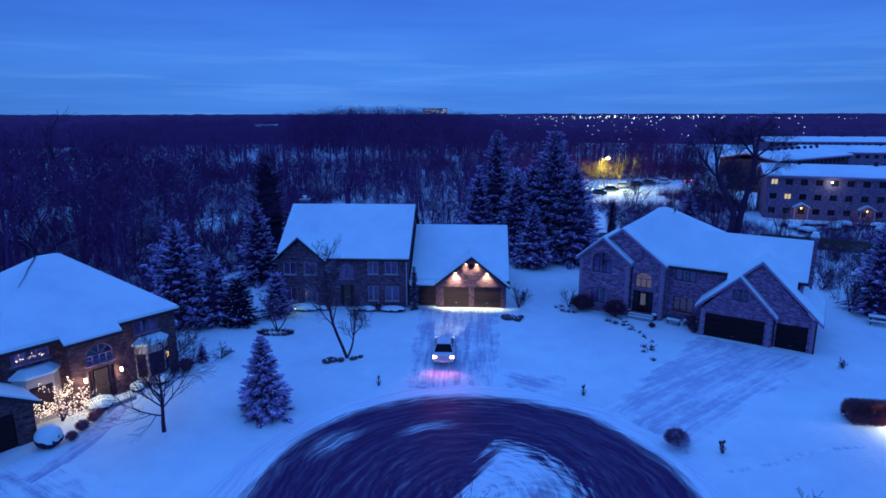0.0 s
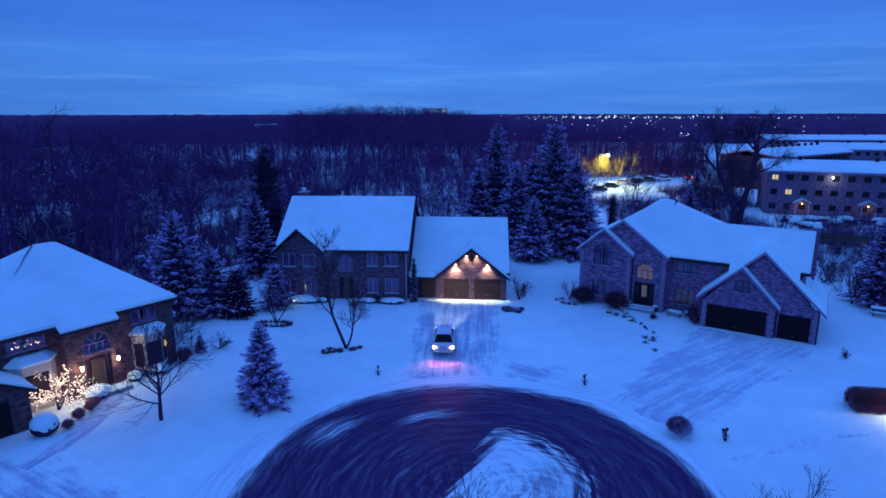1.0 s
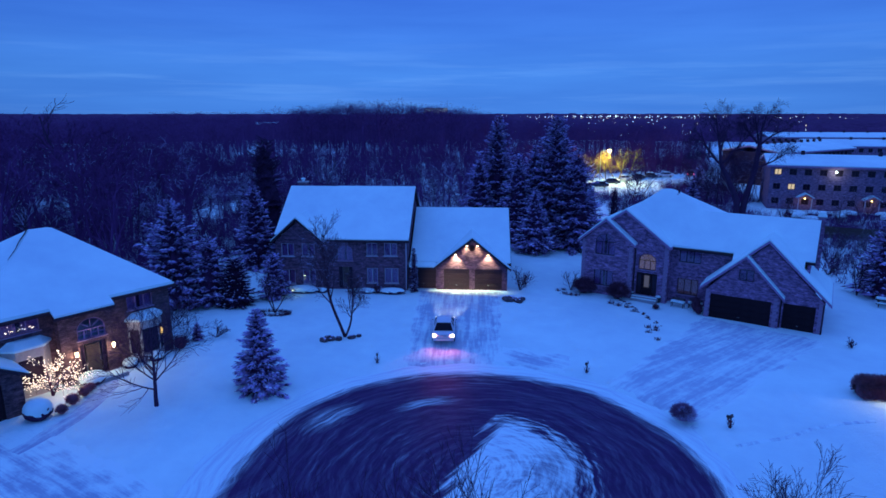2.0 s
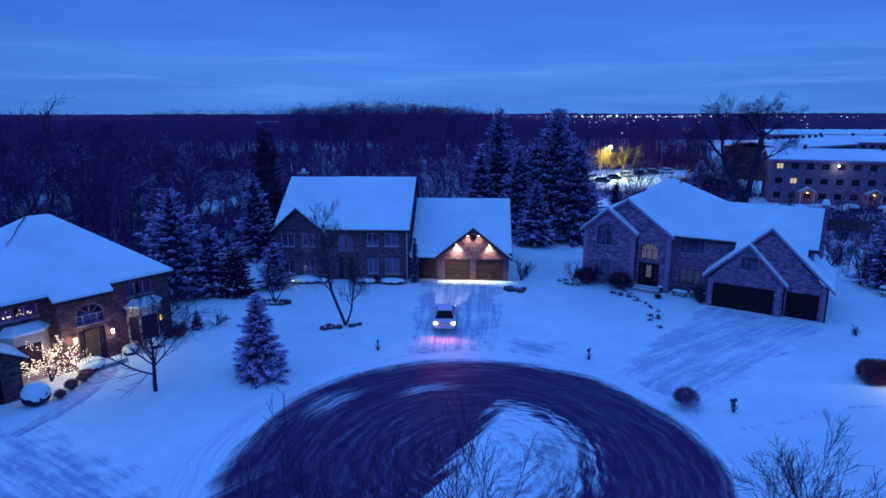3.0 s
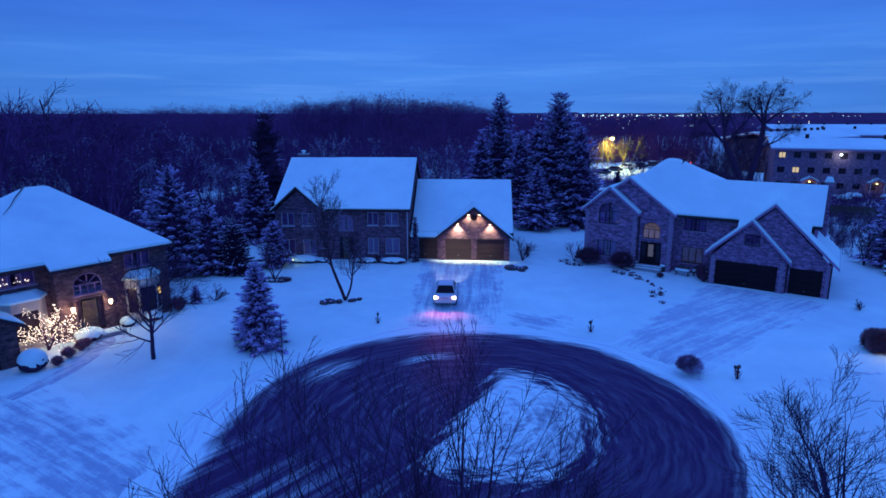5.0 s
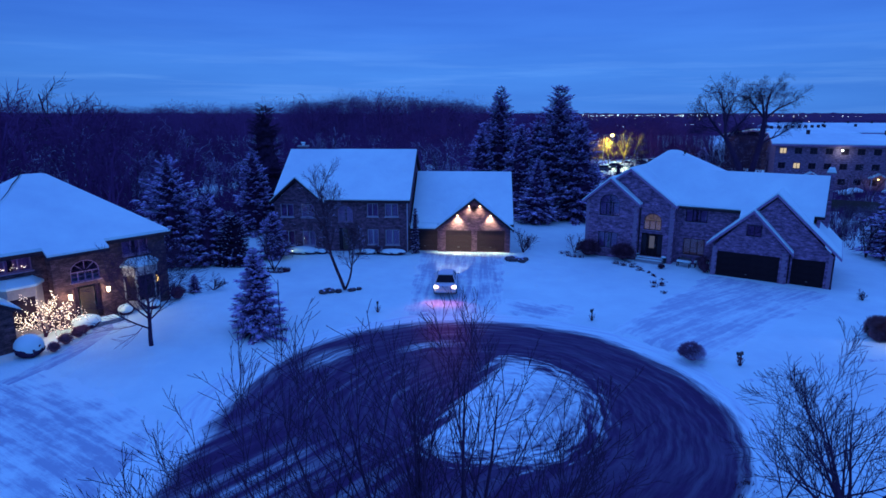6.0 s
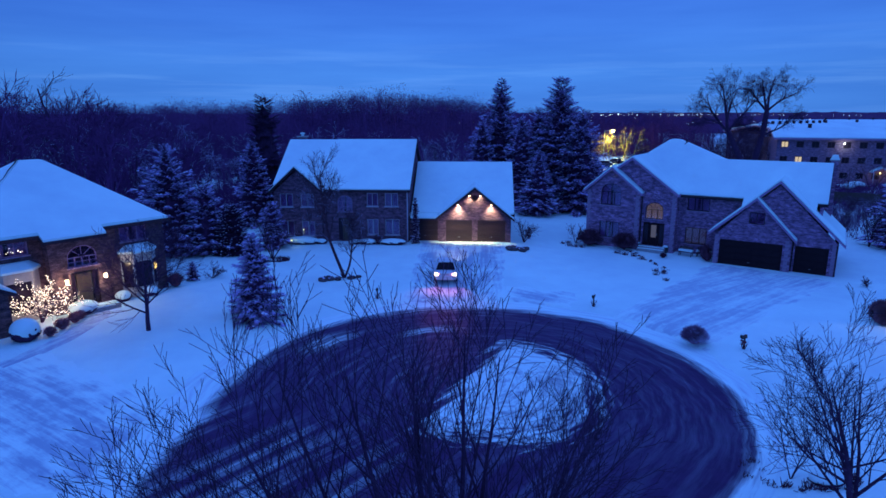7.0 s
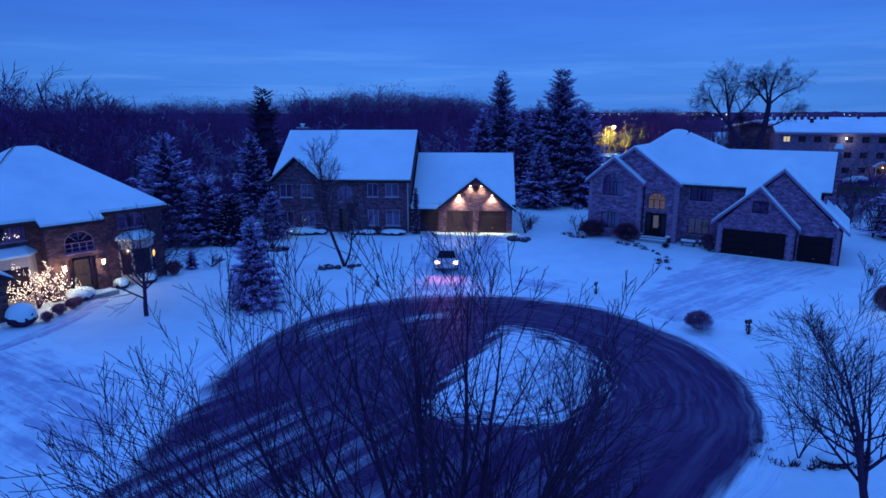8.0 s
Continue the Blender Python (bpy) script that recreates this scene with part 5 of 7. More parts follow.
def spruce_arrays(seed, height, radius, whorls, per, sprigs, ragged=0.18, blunt=0.85, laden=0.6):
    """Tiers of drooping boughs, each fringed with sprays, and the snow that lies along the boughs: two meshes' vertices and triangles."""
    rng = np.random.default_rng(seed)
    vs, ds, ls, ws = [], [], [], []
    sp, sd, sl, sw = [], [], [], []
    for i in range(whorls):
        f = ((i + 0.3 * rng.random()) / whorls) ** 0.9
        rad = radius * (1 - f) ** blunt * (1 - ragged + 2 * ragged * rng.random()) + 0.04 * radius
        turn = rng.random() * 6.283
        n = max(6, int(per * (1 - 0.35 * f)))
        for b in range(n):
            az = turn + 6.283 * (b + 0.7 * rng.random()) / n
            rb = rad * (0.72 + 0.42 * rng.random())
            z = height * (0.05 + 0.95 * min(1.0, f + (rng.random() - 0.5) * 1.3 / whorls))
            out = np.array([math.cos(az), math.sin(az), 0])
            side = np.array([-out[1], out[0], 0])
            droop = -0.42 + 0.75 * f + rng.normal(0, 0.05)
            spot = lambda t: np.array([0, 0, z]) + out * rb * t + np.array([0, 0, rb * (droop * t + 0.16 * t * t)])
            for s in range(sprigs):
                t = 0.18 + 0.82 * (s + rng.random()) / sprigs
                sg = 1 if s % 2 else -1
                d = unit(out * 0.8 + side * sg * (0.85 - 0.5 * t) + np.array([0, 0, -0.16 + rng.normal(0, 0.10)]))
                ln = rb * (0.36 - 0.20 * t) * (0.8 + 0.5 * rng.random()) + 0.10
                vs.append(spot(t))
                ds.append(d)
                ls.append(ln)
                ws.append(ln * 0.13 + 0.016)
            for s in range(5):
                t = 0.30 + 0.66 * (s + rng.random()) / 5
                if rng.random() < laden:
                    d = unit(spot(t + 0.05) - spot(t) + side * rng.normal(0, 0.25) * rb * 0.05)
                    sp.append(spot(t) + np.array([0, 0, 0.03 + 0.01 * rb]) + side * rng.normal(0, 0.05) * rb)
                    sd.append(d)
                    sl.append(rb * rng.uniform(0.10, 0.22) + 0.05)
                    sw.append(rb * rng.uniform(0.022, 0.046) + 0.024)

    def lozenges(p, d, ln, w, belly, crest):
        p, d, ln, w = np.array(p), np.array(d), np.array(ln), np.array(w)
        u = np.cross(d, np.array([[0, 0, 1.0]]))
        u /= np.linalg.norm(u, axis=1, keepdims=True) + 1e-9
        up = np.cross(u, d)
        mid = p + d * ln[:, None] * 0.45
        e = p + d * ln[:, None] + np.array([0, 0, -0.06]) * ln[:, None]
        l, r, t = mid - u * w[:, None] - up * w[:, None] * belly, mid + u * w[:, None] - up * w[:, None] * belly, mid + up * w[:, None] * crest
        v = np.stack([p, l, r, t, e], 1).reshape(-1, 3)
        f = np.array([(0, 3, 1), (0, 2, 3), (1, 3, 4), (3, 2, 4)])
        return v, (f[None] + (np.arange(len(p)) * 5)[:, None, None]).reshape(-1, 3)

    v, faces = lozenges(vs, ds, ls, ws, 0.35, 0.45)
    snow = lozenges(sp, sd, sl, sw, 0.25, 0.6) if sp else None
    # a ragged dark heart, so that the crown is not seen through at its axis
    k, rows = 10, 9
    hv = []
    for i in range(rows + 1):
        f = i / rows
        for j in range(k):
            az = 6.283 * j / k
            rr = radius * 0.56 * (1 - f) ** blunt * (0.75 + 0.5 * rng.random()) + 0.01
            hv.append((rr * math.cos(az), rr * math.sin(az), height * (0.06 + 0.88 * f)))
    hf = []
    for i in range(rows):
        for j in range(k):
            q0, q1 = i * k + j, i * k + (j + 1) % k
            hf += [(q0, q1, q1 + k), (q0, q1 + k, q0 + k)]
    faces = np.concatenate([faces, np.array(hf) + len(v)])
    return np.concatenate([v, np.array(hv)]), faces, snow


def conifer(name, seed, x, y, height, radius, label, whorls=26, per=11, sprigs=10, mat=NEEDLE_SNOW, group="", blunt=0.85, ragged=0.18, laden=0.6):
    t = thing(name, label, "tree", Matrix.Translation((x, y, gz(x, y) - 0.05)), group)
    v, f, snow = spruce_arrays(seed, height, radius, whorls, per, sprigs, ragged, blunt, laden)
    bm = bmesh.new()
    tube(bm, (0, 0, 0), (0, 0, height * 0.995), 0.022 * height + 0.02, 0.015, 8)
    part("trunk", bm, BARK, t)
    link_mesh("crown", mesh_arrays("crown", v, f), mat, t)
    if snow:
        link_mesh("bough_snow", mesh_arrays("bough_snow", *snow), BOUGH_SNOW, t, "snow lying along the boughs")["kind"] = "stuff"
    return t


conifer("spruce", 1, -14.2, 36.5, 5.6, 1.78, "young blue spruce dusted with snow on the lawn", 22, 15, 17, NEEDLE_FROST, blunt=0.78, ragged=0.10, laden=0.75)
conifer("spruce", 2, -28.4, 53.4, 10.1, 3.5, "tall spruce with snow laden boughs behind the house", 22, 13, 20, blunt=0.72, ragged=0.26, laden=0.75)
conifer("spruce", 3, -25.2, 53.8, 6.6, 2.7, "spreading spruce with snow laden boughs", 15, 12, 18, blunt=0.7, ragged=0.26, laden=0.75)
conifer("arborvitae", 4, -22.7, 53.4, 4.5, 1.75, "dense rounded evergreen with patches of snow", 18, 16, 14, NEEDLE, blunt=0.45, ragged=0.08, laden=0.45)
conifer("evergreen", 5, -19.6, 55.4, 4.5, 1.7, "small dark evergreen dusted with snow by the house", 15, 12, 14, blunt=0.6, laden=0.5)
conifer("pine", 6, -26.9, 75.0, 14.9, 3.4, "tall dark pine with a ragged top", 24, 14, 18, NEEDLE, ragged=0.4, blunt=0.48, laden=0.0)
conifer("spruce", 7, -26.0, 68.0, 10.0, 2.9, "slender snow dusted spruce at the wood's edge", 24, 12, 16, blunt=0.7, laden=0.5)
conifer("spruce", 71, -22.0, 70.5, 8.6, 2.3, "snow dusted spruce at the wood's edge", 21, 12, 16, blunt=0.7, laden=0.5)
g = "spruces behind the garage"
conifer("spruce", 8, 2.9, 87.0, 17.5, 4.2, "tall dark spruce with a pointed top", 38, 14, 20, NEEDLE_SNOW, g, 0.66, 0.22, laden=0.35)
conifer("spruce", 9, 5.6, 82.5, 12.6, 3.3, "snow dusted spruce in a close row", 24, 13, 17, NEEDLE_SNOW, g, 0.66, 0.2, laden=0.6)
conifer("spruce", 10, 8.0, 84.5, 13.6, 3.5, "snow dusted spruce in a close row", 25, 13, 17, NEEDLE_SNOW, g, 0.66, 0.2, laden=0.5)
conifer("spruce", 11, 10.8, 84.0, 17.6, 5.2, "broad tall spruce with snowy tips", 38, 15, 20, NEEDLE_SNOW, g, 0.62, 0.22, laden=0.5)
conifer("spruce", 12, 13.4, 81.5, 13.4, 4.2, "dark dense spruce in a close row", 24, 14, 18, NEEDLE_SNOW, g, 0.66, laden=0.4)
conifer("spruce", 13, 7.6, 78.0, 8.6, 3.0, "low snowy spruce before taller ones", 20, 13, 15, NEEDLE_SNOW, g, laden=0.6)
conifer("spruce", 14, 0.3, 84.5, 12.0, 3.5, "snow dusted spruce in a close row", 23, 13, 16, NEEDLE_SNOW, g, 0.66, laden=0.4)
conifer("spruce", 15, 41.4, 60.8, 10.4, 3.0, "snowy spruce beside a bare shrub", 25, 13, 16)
conifer("spruce", 16, 44.5, 64.0, 9.4, 3.0, "snowy spruce beside a bare shrub", 24, 13, 16)
conifer("arborvitae", 17, 22.6, 100.0, 6.2, 1.0, "narrow dark evergreen by the car park", 20, 12, 8, NEEDLE, blunt=0.4, laden=0.1)
conifer("arborvitae", 18, 18.6, 99.0, 6.0, 2.0, "bushy evergreen by the car park", 18, 12, 10, blunt=0.5, laden=0.4)
conifer("spruce", 19, 38.5, 110.0, 6.4, 2.4, "small spruce by the car park", 18, 11, 12)


# ---- woods ----
def wood_variant(seed, limbs, boughs, twigs, thin):
    """A leafless woodland tree of unit height: trunk, forking limbs, and sprays of fine twigs along them."""
    rng = np.random.default_rng(seed)
    o = opt((5, 4, 3), (limbs, boughs), (0.30, 0.25), (40, 40), (0.50, 0.52), (0.06, 0.13, 0.16), (0.04, 0.05, 0.02), 0.0016)
    segs = []
    grow(rng, np.zeros(3), np.array([0.05, 0, 1.0]), 0.78, 0.014, 0, o, segs)
    if rng.random() < 0.5:
        grow(rng, np.zeros(3), unit(np.array([0.35, 0.2, 1.0])), 0.70, 0.011, 0, o, segs)
    v, f = tube_arrays(segs, (5, 3, 3))
    v = v / np.percentile(v[:, 2], 99) * 0.95
    outer = [s for s in segs if s[4] == 2]
    pick = rng.integers(0, len(outer), twigs)
    k = 0.95 / np.percentile([s[1][2] for s in segs], 99)
    a0, a1 = np.array([outer[i][0] for i in pick]) * k, np.array([outer[i][1] for i in pick]) * k
    a = a0 + (a1 - a0) * rng.random((twigs, 1))
    d = (a1 - a0) / (np.linalg.norm(a1 - a0, axis=1, keepdims=True) + 1e-9) + rng.normal(0, 0.5, (twigs, 3))
    d /= np.linalg.norm(d, axis=1, keepdims=True)
    ln = 0.03 + 0.055 * rng.random(twigs)
    u = np.cross(d, rng.normal(0, 1, (twigs, 3)))
    u /= np.linalg.norm(u, axis=1, keepdims=True)
    tv = np.stack([a - u * thin, a + u * thin, a + d * ln[:, None]], 1).reshape(-1, 3)
    return np.concatenate([v, tv]), np.concatenate([f, np.arange(twigs * 3).reshape(-1, 3) + len(v)])


def dome_variant(seed, twigs, thin):
    """A far woodland tree of unit height: a trunk under a soft uneven dome of fine twigs."""
    rng = np.random.default_rng(seed)
    v, f = tube_arrays([(np.zeros(3), np.array([0.01, 0, 0.6]), 0.014, 0.008, 0)], (5,))
    lumps = rng.normal(0, 1, (13, 3)) * np.array([0.10, 0.10, 0.06]) + np.stack([np.zeros(13), np.zeros(13), np.linspace(0.2, 0.78, 13)], 1)
    c = lumps[rng.integers(0, 13, twigs)]
    out = rng.normal(0, 1, (twigs, 3)) + np.array([0, 0, 0.3])
    out /= np.linalg.norm(out, axis=1, keepdims=True)
    a = c + out * 0.13 * rng.random((twigs, 1)) ** 0.5
    d = out + rng.normal(0, 0.4, (twigs, 3))
    d /= np.linalg.norm(d, axis=1, keepdims=True)
    ln = 0.022 + 0.028 * rng.random(twigs)
    u = np.cross(d, rng.normal(0, 1, (twigs, 3)))
    u /= np.linalg.norm(u, axis=1, keepdims=True)
    k = 1.0 / np.percentile(a[:, 2], 99.5)
    tv = np.stack([a * k - u * thin, a * k + u * thin, a * k + d * ln[:, None]], 1).reshape(-1, 3)
    return np.concatenate([v, tv]), np.concatenate([f, np.arange(twigs * 3).reshape(-1, 3) + len(v)])


BEARINGS = (-60, -43, -38, -35, -31, -28, -24, -20, -16.5, -13.5, -10, -5, -1, 3, 10, 16, 20, 30, 50)
NEAR_H = (19.5, 19.5, 19.5, 18.5, 16.5, 13.5, 10, 9.5, 10, 10.5, 11, 11, 11, 11, 11.5, 11.5, 11, 10.5, 10)
FAR_H = (19, 19, 18, 17, 18, 19, 19, 19, 22, 24, 24.5, 23, 21, 16, 14.5, 14.5, 12, 10, 10)


def clear(x, y):
    """True where the land is open: gardens, the car park, the flats, snowy clearings."""
    if y < 74 and -31 < x < 60 or (y < 62 and x > -34):
        return True
    if y < 46 or (x > 15.5 and y < 135) or (x > 24 and y < 184) or (x > 0.37 * y and y < 330):
        return True
    if -3 < x < 17 and y < 92:
        return True
    if ((x + 48.5) / 4.5) ** 2 + ((y - 107) / 14) ** 2 < 1 or ((x + 100) / 15) ** 2 + ((y - 218) / 5) ** 2 < 1:
        return True
    return ((x + 20) / 7) ** 2 + ((y - 96) / 9) ** 2 < 1


def plant_woods(name, seed, d0, d1, count, variants, label, wide, start=-43.5, mat=WOODS):
    rng = np.random.default_rng(seed)
    vs, fs, n0, made = [], [], 0, 0
    while made < count:
        az = radians(start + wide * rng.random())
        d = math.sqrt(d0 * d0 + (d1 * d1 - d0 * d0) * rng.random())
        x, y = d * math.sin(az), d * math.cos(az)
        made += 1
        if clear(x, y) or (-31.5 < math.degrees(az) < -21 and 128 < d < 225 and rng.random() < 0.12):
            continue
        tall = np.interp(math.degrees(az), BEARINGS, NEAR_H if d < 205 else FAR_H)
        h = float(tall) * (0.70 + 0.34 * rng.random() if d < 205 else 0.86 + 0.20 * rng.random())
        v, f = variants[rng.integers(0, len(variants))]
        a = rng.random() * 6.283
        c, s = math.cos(a), math.sin(a)
        wd = h * (0.85 + 0.4 * rng.random())
        p = np.stack([(v[:, 0] * c - v[:, 1] * s) * wd + x, (v[:, 0] * s + v[:, 1] * c) * wd + y, v[:, 2] * h * 0.92 - 0.5], 1)
        vs.append(p)
        fs.append(f + n0)
        n0 += len(v)
    ob = link_mesh(name, mesh_arrays(name, np.concatenate(vs), np.concatenate(fs)), mat)
    return tagged(ob, label, "woods", kind="stuff")


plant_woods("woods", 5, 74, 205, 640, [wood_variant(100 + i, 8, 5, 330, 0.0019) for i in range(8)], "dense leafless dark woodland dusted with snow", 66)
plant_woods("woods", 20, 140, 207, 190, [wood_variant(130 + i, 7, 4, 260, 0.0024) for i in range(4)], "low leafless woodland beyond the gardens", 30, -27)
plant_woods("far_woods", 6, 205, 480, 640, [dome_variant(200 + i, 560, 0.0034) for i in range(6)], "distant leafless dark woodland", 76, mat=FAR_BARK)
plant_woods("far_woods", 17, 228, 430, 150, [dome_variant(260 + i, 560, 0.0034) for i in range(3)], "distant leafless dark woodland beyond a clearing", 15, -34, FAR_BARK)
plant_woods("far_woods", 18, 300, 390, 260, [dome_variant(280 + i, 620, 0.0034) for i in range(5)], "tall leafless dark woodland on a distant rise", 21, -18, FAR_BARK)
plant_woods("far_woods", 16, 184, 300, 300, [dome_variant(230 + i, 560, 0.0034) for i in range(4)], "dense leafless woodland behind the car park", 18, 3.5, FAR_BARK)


def brush(name, seed, x0, x1, y0, y1, count, h0, h1, label, anywhere=False):
    """Leafless undergrowth: bunches of thin rods."""
    rng = np.random.default_rng(seed)
    n = count * 14
    bx, by = np.repeat(rng.uniform(x0, x1, count), 14), np.repeat(rng.uniform(y0, y1, count), 14)
    ok = np.repeat(np.array([anywhere or not clear(a, b) for a, b in zip(bx[::14], by[::14])]), 14)
    bx, by = bx[ok], by[ok]
    n = len(bx)
    a = np.stack([bx + rng.normal(0, 0.35, n), by + rng.normal(0, 0.35, n), np.full(n, -0.6)], 1)
    d = np.stack([rng.normal(0, 0.35, n), rng.normal(0, 0.35, n), np.ones(n)], 1)
    ln = rng.uniform(h0, h1, n)
    u = np.cross(d, rng.normal(0, 1, (n, 3)))
    u /= np.linalg.norm(u, axis=1, keepdims=True)
    v = np.stack([a - u * 0.03, a + u * 0.03, a + d * ln[:, None]], 1).reshape(-1, 3)
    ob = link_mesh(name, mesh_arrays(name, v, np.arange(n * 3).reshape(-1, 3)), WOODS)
    return tagged(ob, label, "undergrowth", kind="stuff")


brush("undergrowth", 9, -110, 45, 70, 190, 2600, 1.2, 4.0, "tangled leafless undergrowth on the snow")
brush("undergrowth", 10, -80, -30, 58, 92, 1300, 1.2, 4.5, "tangled leafless undergrowth on the snow")
brush("undergrowth", 13, -125, -70, 120, 205, 1500, 1.5, 5.0, "tangled leafless undergrowth on the snow")
brush("undergrowth", 21, -200, 30, 205, 420, 3400, 2.0, 5.5, "distant leafless undergrowth on the snow")
brush("undergrowth", 12, 40, 62, 60, 84, 420, 0.7, 2.0, "dead stems and brambles on rough snowy ground", True)
brush("undergrowth", 15, 54, 78, 94, 111, 480, 0.7, 2.2, "dead stems and brambles before the flats", True)
brush("undergrowth", 16, 42, 60, 84, 98, 260, 0.7, 1.9, "dead stems along the fence", True)
brush("undergrowth", 17, 25, 50, 97, 134, 800, 0.9, 2.8, "tangled leafless scrub between the gardens and the car park", True)
brush("undergrowth", 18, -78, -34, 92, 150, 1500, 1.2, 3.8, "tangled leafless undergrowth on the snow")
brush("undergrowth", 14, 45, 58, 124, 152, 420, 1.0, 3.4, "tangled leafless thicket beside the car park", True)
brush("undergrowth", 11, 15, 80, 184, 240, 1500, 1.5, 5.0, "tangled leafless undergrowth behind the car park")


# trees at the wood's edge whose limbs carry snow
edge_rng = np.random.default_rng(77)
for k, (x, y, hh) in enumerate(((-62, 88, 11), (-70, 104, 12), (-57, 112, 12), (-52, 92, 9), (-80, 118, 12), (-41, 86, 10), (-47, 78, 9), (-66, 130, 13), (-38, 100, 10), (-90, 140, 13), (-30, 110, 11), (-74, 92, 11), (-55, 71, 8), (-63, 78, 9))):
    bend = edge_rng.uniform(-0.6, 0.6)
    bare_tree("tree", 500 + k, x, y, "leafless woodland tree with snow lying along its limbs", ((bend, 0.1, 1, hh, 0.16), (-bend * 0.9, 0.0, 1, hh * 0.8, 0.12), (bend * 2.0, -0.2, 0.7, hh * 0.55, 0.10)), LIMB, BARK_LADEN, "trees at the wood's edge", top=hh)
for k in range(18):
    x, y, hh, bend = edge_rng.uniform(-46, 2), edge_rng.uniform(78, 128), edge_rng.uniform(6.0, 9.5), edge_rng.uniform(-0.7, 0.7)
    bare_tree("tree", 600 + k, x, y, "low crooked woodland tree with snow lying along its limbs", ((bend, 0.1, 1, hh, 0.14), (-bend, 0.1, 0.9, hh * 0.8, 0.11)), LIMB, BARK_LADEN, "trees at the wood's edge", top=hh)
for k in range(34):
    x, y = (edge_rng.uniform(46, 58), edge_rng.uniform(124, 156)) if k < 14 else (edge_rng.uniform(30, 46), edge_rng.uniform(104, 132)) if k < 22 else (54.5 + 0.36 * k - 7.5, 128 + (k * 7) % 20)
    hh = edge_rng.uniform(4.5, 9.0) if k < 22 else edge_rng.uniform(8.0, 11.0)
    bare_tree("tree", 540 + k, x, y, "slim leafless tree in a thicket by the car park", ((0.15, 0.1, 1, hh, 0.10), (-0.3, 0.0, 1, hh * 0.8, 0.08)), LIMB, BARK, "thicket by the car park", top=hh)
conifer("spruce", 20, 50.5, 141.0, 6.5, 2.6, "small snow dusted spruce by the car park", 20, 11, 9)


# ---- the far land and its lights ----
def far_canopy():
    az = np.radians(np.linspace(-52, 48, 240))
    ds = np.concatenate([np.linspace(430, 900, 26), np.geomspace(930, 4600, 30)])
    rng = np.random.default_rng(3)
    A, D = np.meshgrid(az, ds)
    x, y = D * np.sin(A), D * np.cos(A)
    h = 8.5 + rng.normal(0, 1.6, D.shape) + 2.0 * ripple(x, y, 0.004) + 1.5 * ripple(x, y, 0.013)
    east = 1 / (1 + np.exp(-(np.degrees(A) - 4) / 3))
    h = h * (1 - 0.45 * east * (D < 2500)) + (D > 2600) * 3.0
    h[0] = -1.0
    v = np.stack([x.ravel(), y.ravel(), h.ravel()], 1)
    i = np.arange(D.size).reshape(D.shape)
    q = np.stack([i[:-1, :-1], i[:-1, 1:], i[1:, 1:], i[1:, :-1]], -1).reshape(-1, 4)
    ob = link_mesh("distant_woods", mesh_arrays("distant_woods", v, q), CANOPY)
    return tagged(ob, "dark distant woods reaching the horizon", "woods", kind="stuff")


far_canopy()


def town_lights(name, seed, count, mat, label, size):
    """Far lamps of a town, each a small ball."""
    rng = np.random.default_rng(seed)
    ico = bmesh.new()
    bmesh.ops.create_icosphere(ico, subdivisions=1, radius=1)
    base = np.array([v.co[:] for v in ico.verts])
    face = np.array([[v.index for v in f.verts] for f in ico.faces])
    ico.free()
    vs, fs = [], []
    for i in range(count):
        az = radians(rng.triangular(-5, 7, 34) if rng.random() < 0.6 else rng.normal(13.5, 4.5))
        below = 0.0026 + 0.0065 * rng.random() if rng.random() < 0.75 else 0.006 + 0.036 * rng.random()
        high = 6.0 + 3.5 * rng.random()
        d = (19.7 - high) / below
        r = d * size * rng.choice((0.45, 0.7, 1.0, 1.6), p=(0.5, 0.3, 0.15, 0.05))
        c = np.array([d * math.sin(az), d * math.cos(az), high])
        vs.append(base * r + c)
        fs.append(face + i * len(base))
    ob = link_mesh(name, mesh_arrays(name, np.concatenate(vs), np.concatenate(fs)), mat)
    return tagged(ob, label, "lights", kind="stuff")


town_lights("town_lights", 2, 300, TOWN, "scattered white lights of a distant town", 0.0006)
town_lights("town_lights", 4, 36, TOWN_WARM, "scattered warm lights of a distant town", 0.0006)


